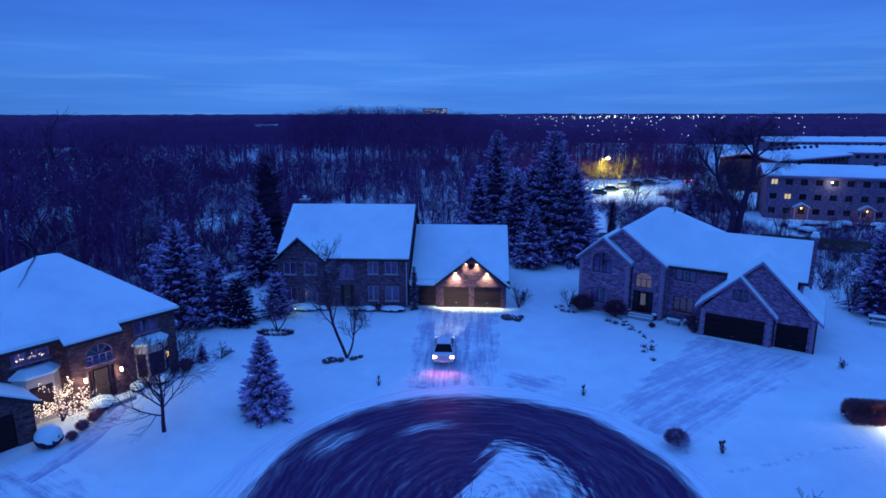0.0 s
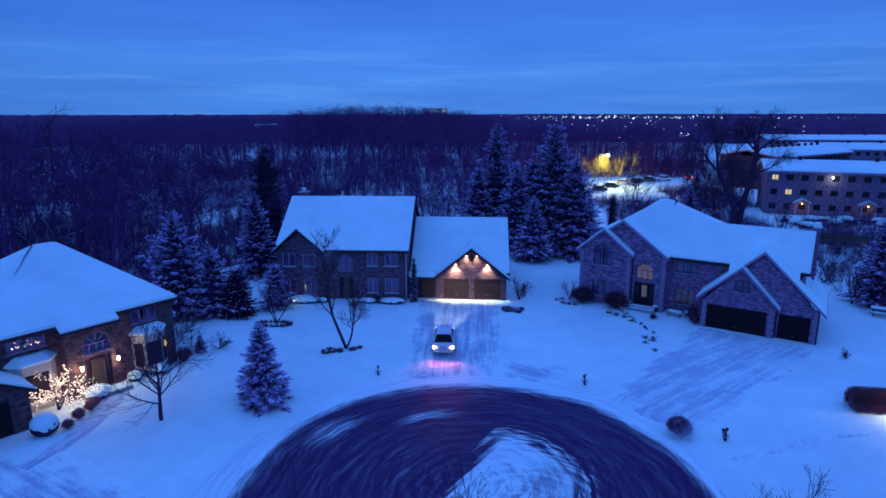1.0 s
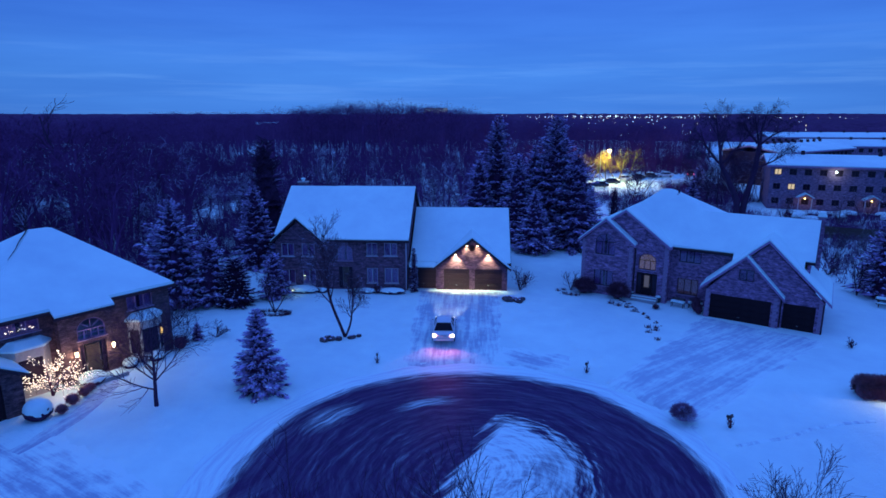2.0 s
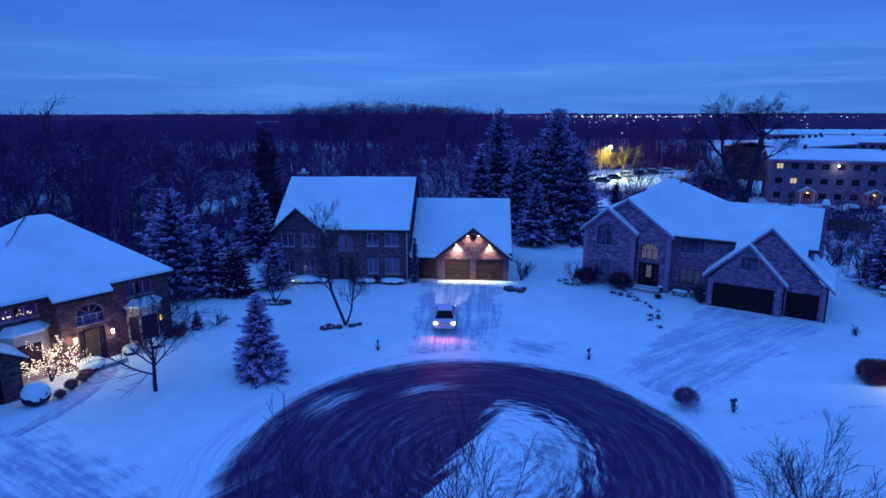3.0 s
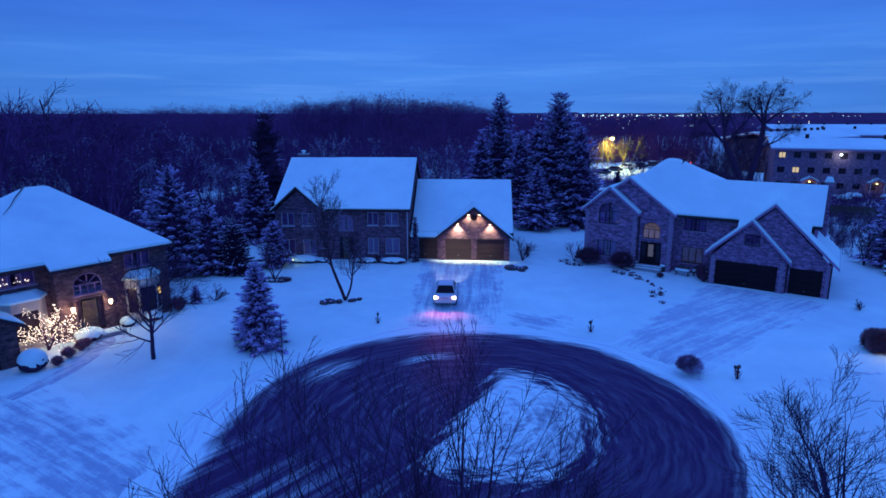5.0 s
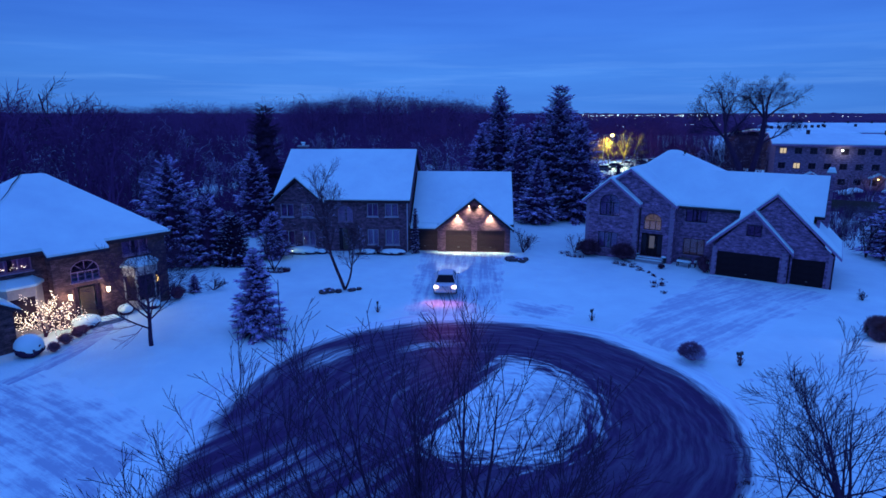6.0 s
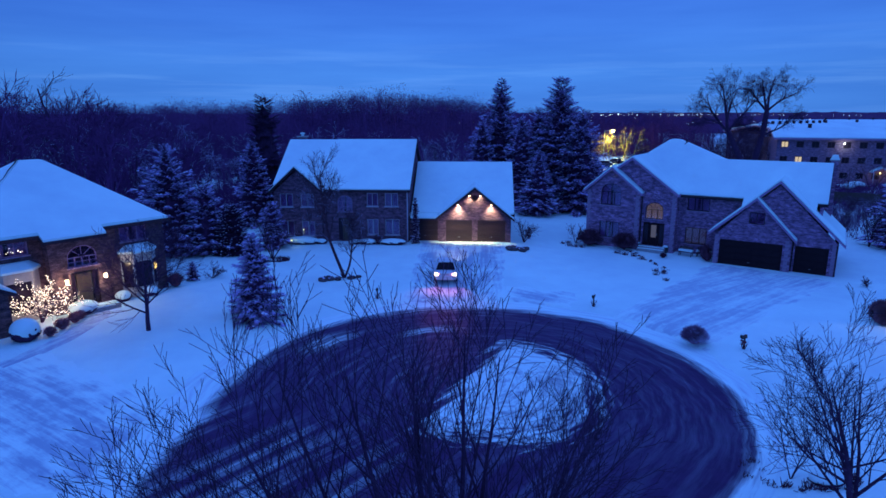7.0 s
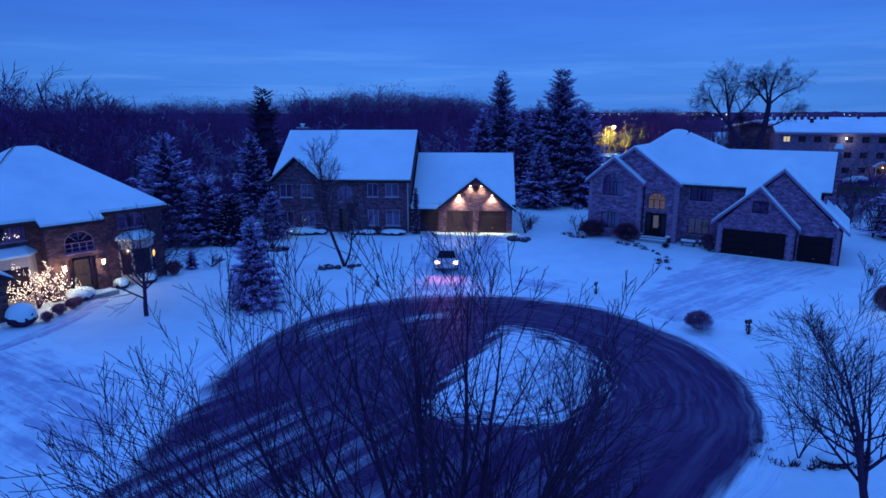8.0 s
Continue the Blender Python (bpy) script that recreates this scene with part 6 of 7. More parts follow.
def flats(name, m, length, depth, storeys, label, lit, vents=5, wall=APT_WALL):
    """A long brick block of flats: walls, snowy low roof, rows of windows."""
    t = thing(name, label, "apartment building", m, "blocks of flats")
    top = storeys * 2.75
    n = int((length - 1) / 2.5)
    holes = []
    for s in range(storeys):
        for i in range(n):
            x = 0.7 + i * 2.5
            holes.append((x, x + 1.2, s * 2.75 + 1.0, s * 2.75 + 2.1))
    bm = bmesh.new()
    wall_panel(bm, 0, length, -0.8, top, 0, holes, 0.3)
    for x in (0, length - 0.3):
        box(bm, x, x + 0.3, 0.3, depth, -0.8, top)
    box(bm, 0.3, length - 0.3, depth - 0.3, depth, -0.8, top)
    part("wall", bm, wall, t)
    for k, o in enumerate(holes):
        bm = bmesh.new()
        wall_panel(bm, o[0], o[1], o[2], o[3], 0.05, [(o[0] + 0.08, (o[0] + o[1]) / 2 - 0.04, o[2] + 0.08, o[3] - 0.08), ((o[0] + o[1]) / 2 + 0.04, o[1] - 0.08, o[2] + 0.08, o[3] - 0.08)], 0.07)
        bmesh.ops.remove_doubles(bm, verts=bm.verts[:], dist=0.001)
        w = part("window", bm, TRIM_DARK, t)
        part("pane", boxes((o[0], o[1], 0.13, 0.15, o[2], o[3])), LIT_BLIND if k in lit else CAR_GLASS, w)
    slab(t, [(-0.8, top), (depth / 2, top + 1.6), (depth + 0.8, top)], -0.8, length + 0.8, "x", 0.3, 0.25, TRIM_LIGHT)
    for i in range(vents):
        x = length * (0.08 + 0.9 * i / vents)
        part("vent", soft_box(x, x + 0.6, depth * 0.45, depth * 0.45 + 0.6, top + 1.2, top + 2.5, 0.04), TRIM_DARK, t)
    return t


flats_near = flats("apartment_building", pose(55.8, 118.7, -0.3, 0, 0, -18), 71, 13, 3, "three storey brick block of flats with a snow covered roof", {29, 56})
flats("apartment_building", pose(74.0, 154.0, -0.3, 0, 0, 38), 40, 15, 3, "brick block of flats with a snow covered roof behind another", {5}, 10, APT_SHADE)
flats("apartment_building", pose(100.0, 190.0, -0.3, 0, 0, -8), 50, 14, 3, "distant brick block of flats under snow", {8, 30})
flats("apartment_building", pose(120.0, 260.0, -0.3, 0, 0, -5), 50, 16, 3, "distant brick block of flats under snow", {12})


def barn(x, y, turn):
    """A far shed between the woods with snow on its roof."""
    t = thing("barn", "far pale shed with a snow covered roof among dark woods", "barn", pose(x, y, -0.4, 0, 0, turn))
    part("wall", prism(bmesh.new(), [(0, 0), (13, 0), (13, 5.5), (6.5, 9.2), (0, 5.5)], 0, 20, "x"), STUCCO, t)
    slab(t, [(-0.8, 5.3), (6.5, 9.5), (13.8, 5.3)], -0.8, 20.8, "x", 0.3, 0.3, TRIM_LIGHT)
    part("door", boxes((7.5, 12.5, -0.12, -0.01, 0, 4.2)), TRIM_DARK, t)
    return t


barn(-214.0, 575.0, 12)


def office_block(x, y):
    """A long grey block on the horizon with rows of lit windows."""
    t = thing("office_block", "blue grey office block on the horizon with lit windows", "office building", pose(x, y, 0))
    part("wall", boxes((0, 95, 0, 30, 0, 37)), OFFICE_WALL, t)
    part("roof_parapet", boxes((-0.6, 95.6, -0.6, 30.6, 37.01, 38.2)), OFFICE_WALL, t)
    lit = np.random.default_rng(6)
    for row in range(4):
        for k in range(12):
            if lit.random() < 0.55:
                part("window", boxes((2 + k * 7.8, 6.5 + k * 7.8, -0.3, -0.05, 19 + row * 4.5, 21.0 + row * 4.5)), LIT_BLUE, t)
    return t


office_block(-225.0, 2450.0)


# ---- garden things ----
def twig_ball(name, seed, x, y, r, h, count, label, mat=SHRUB, group="", loose=False, z=None):
    """A clipped leafless shrub: many short twigs round a dark twiggy heart."""
    rng = np.random.default_rng(seed)
    t = thing(name, label, "shrub", Matrix.Translation((x, y, (gz(x, y) if z is None else z) - 0.03)), group)
    n = int(count * 1.7)
    th, ph = rng.random(n) * 6.283, np.arccos(1 - 1.25 * rng.random(n))
    d = np.stack([np.sin(ph) * np.cos(th), np.sin(ph) * np.sin(th), np.cos(ph)], 1)
    c = np.array([0, 0, h * 0.45])
    sc = np.array([r, r, h * 0.55])
    a, e = c * (0.1 if loose else 1.0) + d * sc * (0.1 if loose else 0.45), c + d * sc * (0.88 + 0.22 * rng.random((n, 1))) + rng.normal(0, 0.03 * r, (n, 3))
    segs = [(a[i], e[i], 0.016 * r + 0.006, 0.006, 0) for i in range(n)]
    v, f = tube_arrays(segs, (3,))
    link_mesh("twig_mass", mesh_arrays("twig_mass", v, f), mat, t)
    if loose:
        return t
    bm = bmesh.new()
    for vv in ball(bm, (0, 0, h * 0.45), 1, (r * 0.62, r * 0.62, h * 0.40), 3):
        k = 1 + 0.10 * noise.noise(Vector((vv.co.x * 3 + seed, vv.co.y * 3, vv.co.z * 3)))
        vv.co = Vector((vv.co.x * k, vv.co.y * k, max(0.0, vv.co.z * k)))
    part("heart", bm, mat, t, smooth=True)
    return t


def loose_shrub(seed, x, y, h, label, group=""):
    rng = np.random.default_rng(seed)
    stems = [(rng.normal(0, 0.55), rng.normal(0, 0.55), 1.0, h * rng.uniform(0.7, 1.0), 0.02 + 0.012 * h) for _ in range(6)]
    t = bare_tree("shrub", seed, x, y, label, stems, opt((5, 4, 3), (7, 4), (0.2, 0.2), (36, 38), (0.5, 0.5), (0.10, 0.14, 0.15), (0.03, 0.03, 0.02), 0.010), BARK_SNOW, group, top=h)
    return tagged(t, category="shrub")


def snow_mound(name, seed, x, y, r, h, label, cap=0.75, lay=(1, 1), group="", turn=0):
    """A clipped evergreen shrub under a thick cap of snow."""
    t = thing(name, label, "shrub", Matrix.Translation((x, y, gz(x, y) - 0.03)) @ pose(0, 0, 0, 0, 0, turn), group)
    bm = bmesh.new()
    for vv in ball(bm, (0, 0, h * 0.42), 1, (r * lay[0], r * lay[1], h * 0.5), 3):
        k = 1 + 0.16 * noise.noise(Vector((vv.co.x * 5 + seed, vv.co.y * 5, vv.co.z * 5)))
        vv.co = Vector((vv.co.x * k, vv.co.y * k, max(0.0, vv.co.z)))
    part("leaves", bm, NEEDLE, t)
    bm = bmesh.new()
    for vv in ball(bm, (0, 0, h * 0.5), 1, (r * lay[0] * 1.02, r * lay[1] * 1.02, h * 0.52), 3):
        k = 1 + 0.10 * noise.noise(Vector((vv.co.x * 2.2 + seed, vv.co.y * 2.2, 3.3)))
        low = h * (0.40 + 0.18 * noise.noise(Vector((vv.co.x * 4, vv.co.y * 4 + seed, 0.0))) - (cap - 0.75))
        vv.co = Vector((vv.co.x * k, vv.co.y * k, max(low, vv.co.z)))
    part("snow_cap", bm, ROOF_SNOW, t, "thick cap of snow", True)
    return t


twig_ball("shrub", 1, 12.9, 34.3, 0.78, 1.15, 900, "round leafless shrub with snow on its twigs", SHRUB_SNOW)
twig_ball("shrub", 2, 11.2, 60.2, 1.25, 1.75, 700, "round dark leafless shrub against the house wall", group="shrubs by the east house")
twig_ball("shrub", 3, 14.2, 58.4, 1.2, 1.7, 700, "round dark leafless shrub against the house wall", group="shrubs by the east house")
loose_shrub(4, 10.0, 61.2, 2.1, "loose thin leafless shrub by the house corner", "shrubs by the east house")
E3 = east.matrix_basis
for k, (u, v, r, h) in enumerate(((-1.3, 1.0, 0.6, 1.5), (-0.9, 0.2, 0.4, 0.9), (-4.6, -0.3, 0.35, 0.5))):
    p = E3 @ Vector((u, v, 0))
    twig_ball("shrub", 20 + k, p.x, p.y, r, h, 220, "dark low shrub beside the garage wall", group="shrubs by the east house")
# hedge along the east garden
def hedge():
    x, y = 24.75, 37.5
    t = thing("hedge", "clipped brown leafless hedge standing in the snow", "hedge", Matrix.Translation((x, y, gz(x, y) - 0.05)) @ pose(0, 0, 0, 0, 0, -4))
    rng = np.random.default_rng(7)
    L, W, H = 6.0, 1.5, 1.5
    n = 9000
    px, th = rng.random(n) * L, -0.7 + rng.random(n) * (math.pi + 1.4)
    edge = np.minimum(1, np.minimum(px, L - px) / 0.6 + 0.55)
    c = np.stack([px, np.zeros(n), np.full(n, H * 0.42)], 1)
    out = np.stack([rng.normal(0, 0.25, n), np.cos(th), np.sin(th)], 1)
    sc = np.stack([np.full(n, 0.25), W * 0.6 * edge, H * 0.6 * edge], 1)
    a, e = c + out * sc * 0.5, c + out * sc * (0.9 + 0.2 * rng.random((n, 1)))
    v, f = tube_arrays([(a[i], e[i], 0.016, 0.006, 0) for i in range(n)], (3,))
    link_mesh("twig_mass", mesh_arrays("twig_mass", v, f), HEDGE, t)
    bm = boxes((0.25, L - 0.25, -W * 0.34, W * 0.34, 0, H * 0.74))
    bmesh.ops.subdivide_edges(bm, edges=bm.edges[:], cuts=6, use_grid_fill=True)
    bmesh.ops.bevel(bm, geom=[q for q in bm.edges if q.calc_face_angle(0) > 0.5], offset=0.16, segments=2, affect="EDGES")
    for vv in bm.verts:
        vv.co += Vector((0, 1, 1)) * 0.10 * noise.noise(vv.co * 2.1)
    part("heart", bm, HEDGE, t, smooth=True)


hedge()
# low plants and stones in the beds
def tuft(name, x, y, r, label, group, seed):
    """A low dormant clump: a ragged tuft of short dead stems."""
    rg = np.random.default_rng(seed)
    n, r = 26, r * 0.68
    a = np.stack([rg.normal(0, r * 0.55, n), rg.normal(0, r * 0.35, n), np.zeros(n)], 1)
    e = a + np.stack([rg.normal(0, r * 0.5, n), rg.normal(0, r * 0.5, n), r * rg.uniform(0.5, 1.5, n)], 1)
    v, f = tube_arrays([(a[i], e[i], 0.05 * r + 0.012, 0.012, 0) for i in range(n)], (3,))
    ob = link_mesh(name, mesh_arrays(name, v, f), SHRUB)
    ob.location = (x, y, gz(x, y) - 0.03)
    return tagged(ob, label, "plant", group)


def stones(name, rows, label, group):
    for k, (x, y, r) in enumerate(rows):
        if "plant" in name:
            tuft(name, x, y, r, label, group, int(abs(x * 131 + y * 17)) + k)
            continue
        bm = bmesh.new()
        for vv in ball(bm, (0, 0, r * 0.3), r, (1.25, 1, 0.62), 2):
            vv.co += vv.co.normalized() * 0.22 * r * noise.noise(vv.co * (2.2 / r) + Vector((k * 3.1, 0, 0)))
        ob = part(name, bm, STONE, None, smooth=False)
        ob.location, ob.rotation_euler = (x, y, gz(x, y) - 0.02), (0, 0, k * 1.9)
        tagged(ob, label, "stone" if "stone" in name else "plant", group)


stones("boulder", ((3.3, 55.9, 0.55), (4.2, 55.7, 0.42), (4.5, 56.3, 0.38), (3.8, 56.4, 0.3)), "dark landscape stone with a dusting of snow", "stones by the north garage")
stones("low_plant", ((8.6, 60.6, 0.32), (9.1, 59.6, 0.38), (9.7, 59.3, 0.4), (10.3, 59.2, 0.36), (9.3, 61.0, 0.3)), "low dormant plant clump poking out of the snow", "dormant plants")
stones("low_plant", ((13.2, 56.6, 0.4), (13.8, 56.0, 0.42), (14.5, 55.6, 0.35), (14.9, 54.6, 0.3), (15.0, 50.1, 0.34), (15.4, 49.5, 0.34), (14.7, 48.9, 0.3), (15.0, 47.2, 0.3), (15.7, 50.2, 0.26)), "low dormant plant clump poking out of the snow", "dormant plants")
edge = np.random.default_rng(4)
for k in range(30):
    f = k / 29
    stones("edging_plant", ((14.35 + 2.0 * f + 0.14 * edge.normal(), 58.2 - 7.2 * f + 0.14 * edge.normal(), 0.07 + 0.10 * edge.random()),), "dark dormant edging plant half buried in snow", "path edging")
bed = np.random.default_rng(12)
for k in range(17):
    a = 2.1 + 3.9 * k / 16
    stones("low_plant", ((12.5 + (1.75 + 0.2 * bed.normal()) * math.cos(a), 21.4 + (1.45 + 0.15 * bed.normal()) * math.sin(a), 0.16 + 0.16 * bed.random()),), "dark dormant plant edging a planting bed", "bed edging")
snow_mound("shrub", 61, 12.9, 20.4, 0.5, 0.4, "low spreading shrub under snow in a planting bed", 0.7, (1.2, 0.7))
stones("boulder", ((-11.6, 45.0, 0.42), (-10.9, 45.1, 0.3), (-9.9, 45.5, 0.3), (-12.0, 44.7, 0.34), (-9.4, 45.9, 0.22)), "dark stone at the foot of a bare tree", "stones at the tree's foot")
for k in range(20):
    a = 6.283 * k / 20
    stones("edging_plant", ((-18.3 + 1.45 * math.cos(a), 50.9 + 0.6 * math.sin(a), 0.30 + 0.05 * (k % 3)),), "low dark dormant plant ringing a small tree", "tree ring")

# planting in front of the north house
for k, (x, w, h) in enumerate(((-17.3, 1.7, 0.75), (-15.4, 0.6, 0.55), (-10.8, 1.0, 0.55), (-8.3, 1.3, 0.6), (-12.0, 0.6, 0.5))):
    snow_mound("shrub", 30 + k, x, 57.2, w, h, "low clipped evergreen under a slab of snow by the house", 0.9, (1, 0.42), "foundation shrubs")
twig_ball("shrub", 41, -9.7, 57.1, 0.45, 1.1, 160, "upright leafless shrub by the house wall", BARK_SNOW, "foundation shrubs")
loose_shrub(42, 4.6, 59.6, 2.3, "snow laden leafless shrub at the garage corner", "")
loose_shrub(43, 5.3, 61.8, 1.5, "loose snowy shrub beyond the garage", "")
conifer("evergreen", 77, -6.15, 58.0, 4.6, 0.42, "narrow dark climbing evergreen between house and garage", 26, 10, 7, NEEDLE, "", 0.4)
# small path light
t = thing("path_light", "small glowing garden path light in the snow", "lamp", Matrix.Translation((-18.0, 56.0, gz(-18, 56))))
bm = bmesh.new()
tube(bm, (0, 0, -0.05), (0, 0, 0.5), 0.02, 0.02, 8)
part("post", bm, PLASTIC, t)
bm = bmesh.new()
tube(bm, (0, 0, 0.5), (0, 0, 0.66), 0.06, 0.06, 8)
part("lens", bm, mat_emit("path_lens", (0.9, 1.0, 0.45), 3.0), t, "glowing lens")
bm = bmesh.new()
tube(bm, (0, 0, 0.66), (0, 0, 0.74), 0.12, 0.02, 8)
part("cap", bm, PLASTIC, t)
lamp("path_glow", "POINT", 3, (0.85, 1.0, 0.4), Matrix.Translation((0, 0, 0.9)), t, 0.06)

# front garden of the west house
snow_mound("shrub", 50, -25.9, 31.3, 0.76, 1.30, "large round shrub under a dome of snow", 0.98)
snow_mound("shrub", 51, -25.7, 36.2, 0.85, 0.85, "round shrub under a dome of snow", 0.98)
for k, (x, y, r) in enumerate(((-24.9, 31.95, 0.38), (-25.0, 33.15, 0.45), (-25.0, 34.3, 0.42), (-25.1, 35.0, 0.36))):
    twig_ball("shrub", 60 + k, x, y, r, r * 1.75, 260, "small clipped globe shrub in the snow", HEDGE, "globe shrubs")
snow_mound("shrub", 55, -24.6, 38.9, 0.5, 0.75, "small shrub under snow by the bay window", 0.8, group="shrubs by the west house")
snow_mound("shrub", 56, -23.4, 40.2, 0.55, 0.7, "small shrub under snow by the bay window", 0.8, group="shrubs by the west house")
twig_ball("shrub", 57, -22.6, 42.3, 0.7, 1.2, 240, "dark shrub at the house corner", group="shrubs by the west house")
twig_ball("shrub", 58, -26.2, 38.2, 0.5, 1.1, 200, "thin shrub with snow beside the porch", BARK_SNOW, "shrubs by the west house")
conifer("dwarf_conifer", 59, -22.2, 44.3, 1.5, 0.55, "dwarf conifer poking out of the snow", 14, 9, 7, NEEDLE_SNOW)
loose_shrub(63, -21.0, 45.0, 1.2, "loose leafless shrub in the snow", "")


def fairy_tree():
    """A small bare tree hung with strings of warm bulbs."""
    x, y = -27.1, 34.2
    t = bare_tree("ornamental_tree", 71, x, y, "small bare garden tree wound with glowing warm fairy lights", ((-0.12, 0.0, 1, 2.3, 0.07), (0.35, 0.1, 1, 2.5, 0.05)),
                  opt((7, 6, 4), (15, 6), (0.12, 0.2), (72, 45), (0.85, 0.42), (0.10, 0.14, 0.16), (0.0, 0.05, 0.05), 0.008), top=2.75, spread=1.35)
    crown = [c for c in t.children if c.name.startswith("crown")][0]
    co = np.zeros(len(crown.data.vertices) * 3, dtype=np.float32)
    crown.data.vertices.foreach_get("co", co)
    co = co.reshape(-1, 3)
    rng = np.random.default_rng(5)
    pick = co[rng.choice(len(co), 900, replace=False)] + rng.normal(0, 0.03, (900, 3))
    ico = bmesh.new()
    bmesh.ops.create_icosphere(ico, subdivisions=1, radius=0.019)
    base = np.array([v.co[:] for v in ico.verts])
    face = np.array([[v.index for v in f.verts] for f in ico.faces])
    ico.free()
    v = (pick[:, None] + base[None]).reshape(-1, 3)
    f = (face[None] + (np.arange(900) * len(base))[:, None, None]).reshape(-1, 3)
    ob = link_mesh("fairy_lights", mesh_arrays("fairy_lights", v, f), FAIRY, t, "strings of glowing warm bulbs")
    ob["kind"] = "stuff"
    for p in ((0.3, -0.4, 1.3), (-0.6, 0.5, 1.6), (0.8, 0.5, 0.9)):
        lamp("fairy_glow", "POINT", 24, (1.0, 0.64, 0.62), Matrix.Translation(p), t, 0.7)
    return t


fairy_tree()


# ---- letter boxes ----
def mailbox(x, y, turn, bow, label):
    t = thing("mailbox", label, "mailbox", Matrix.Translation((x, y, gz(x, y))) @ pose(0, 0, 0, 0, 0, turn) @ Matrix.Scale(0.78, 4), "mailboxes")
    part("post", soft_box(-0.05, 0.05, -0.05, 0.05, -0.1, 1.05, 0.01), TRIM_DARK, t)
    part("arm", soft_box(-0.04, 0.04, -0.35, 0.25, 0.82, 0.9, 0.01), TRIM_DARK, t)
    pts = [(-0.1, 0.9), (0.1, 0.9), (0.1, 1.05)] + [(0.1 * math.cos(a), 1.05 + 0.1 * math.sin(a)) for a in np.linspace(0.3, math.pi - 0.3, 6)] + [(-0.1, 1.05)]
    b = part("box", prism(bmesh.new(), pts, -0.4, 0.12), PLASTIC, t)
    part("flag", boxes((0.105, 0.115, -0.2, -0.1, 1.0, 1.2)), mat_red, b)
    part("snow", soft_box(-0.09, 0.09, -0.38, 0.1, 1.14, 1.2, 0.025), ROOF_SNOW, t)
    part("door", soft_box(-0.09, 0.09, -0.42, -0.402, 0.92, 1.1, 0.005), PLASTIC, b)
    if bow:
        bm = bmesh.new()
        for s in (-1, 1):
            ball(bm, (s * 0.13, -0.1, 0.62), 0.12, (1.1, 0.5, 0.7))
            tube(bm, (s * 0.03, -0.1, 0.58), (s * 0.12, -0.12, 0.3), 0.04, 0.06, 6)
        ball(bm, (0, -0.1, 0.62), 0.06)
        part("bow", bm, mat_red, t, "red festive bow")
    twig = [(np.array([0.1 * math.cos(k), 0.1 * math.sin(k), 0.0]), np.array([0.3 * math.cos(k * 2.3), 0.3 * math.sin(k * 2.3), 0.45 + 0.1 * (k % 3)]), 0.012, 0.005, 0) for k in range(24)]
    v, f = tube_arrays(twig, (3,))
    link_mesh("dry_stems", mesh_arrays("dry_stems", v, f), SHRUB, t)
    return t


mat_red = mat_noise("red_ribbon", (0.12, 0.012, 0.03), (0.18, 0.02, 0.045), 6, 0.5, 0)
mailbox(-7.15, 41.5, 10, False, "dark post mailbox with a cap of snow at the kerb")
mailbox(8.2, 40.8, -25, False, "dark post mailbox with a cap of snow at the kerb")
mailbox(15.4, 33.5, -60, True, "dark post mailbox with a red bow and dry stems")


# ---- cars ----
def car_body(bm, L, W, prof):
    """A body shell from (y, half-width, bottom, top) sections, sides rounded in."""
    rings = []
    for y, hw, z0, z1 in prof:
        m = (z0 + z1) / 2
        pts = [(-hw * 0.86, z0), (-hw, z0 + (z1 - z0) * 0.3), (-hw * 0.98, z0 + (z1 - z0) * 0.75), (-hw * 0.84, z1), (hw * 0.84, z1), (hw * 0.98, z0 + (z1 - z0) * 0.75), (hw, z0 + (z1 - z0) * 0.3), (hw * 0.86, z0)]
        rings.append([bm.verts.new((x, y, z)) for x, z in pts])
    for a, b in zip(rings, rings[1:]):
        for i in range(8):
            bm.faces.new((a[i], a[(i + 1) % 8], b[(i + 1) % 8], b[i]))
    bm.faces.new(rings[0][::-1])
    bm.faces.new(rings[-1])
    return bm


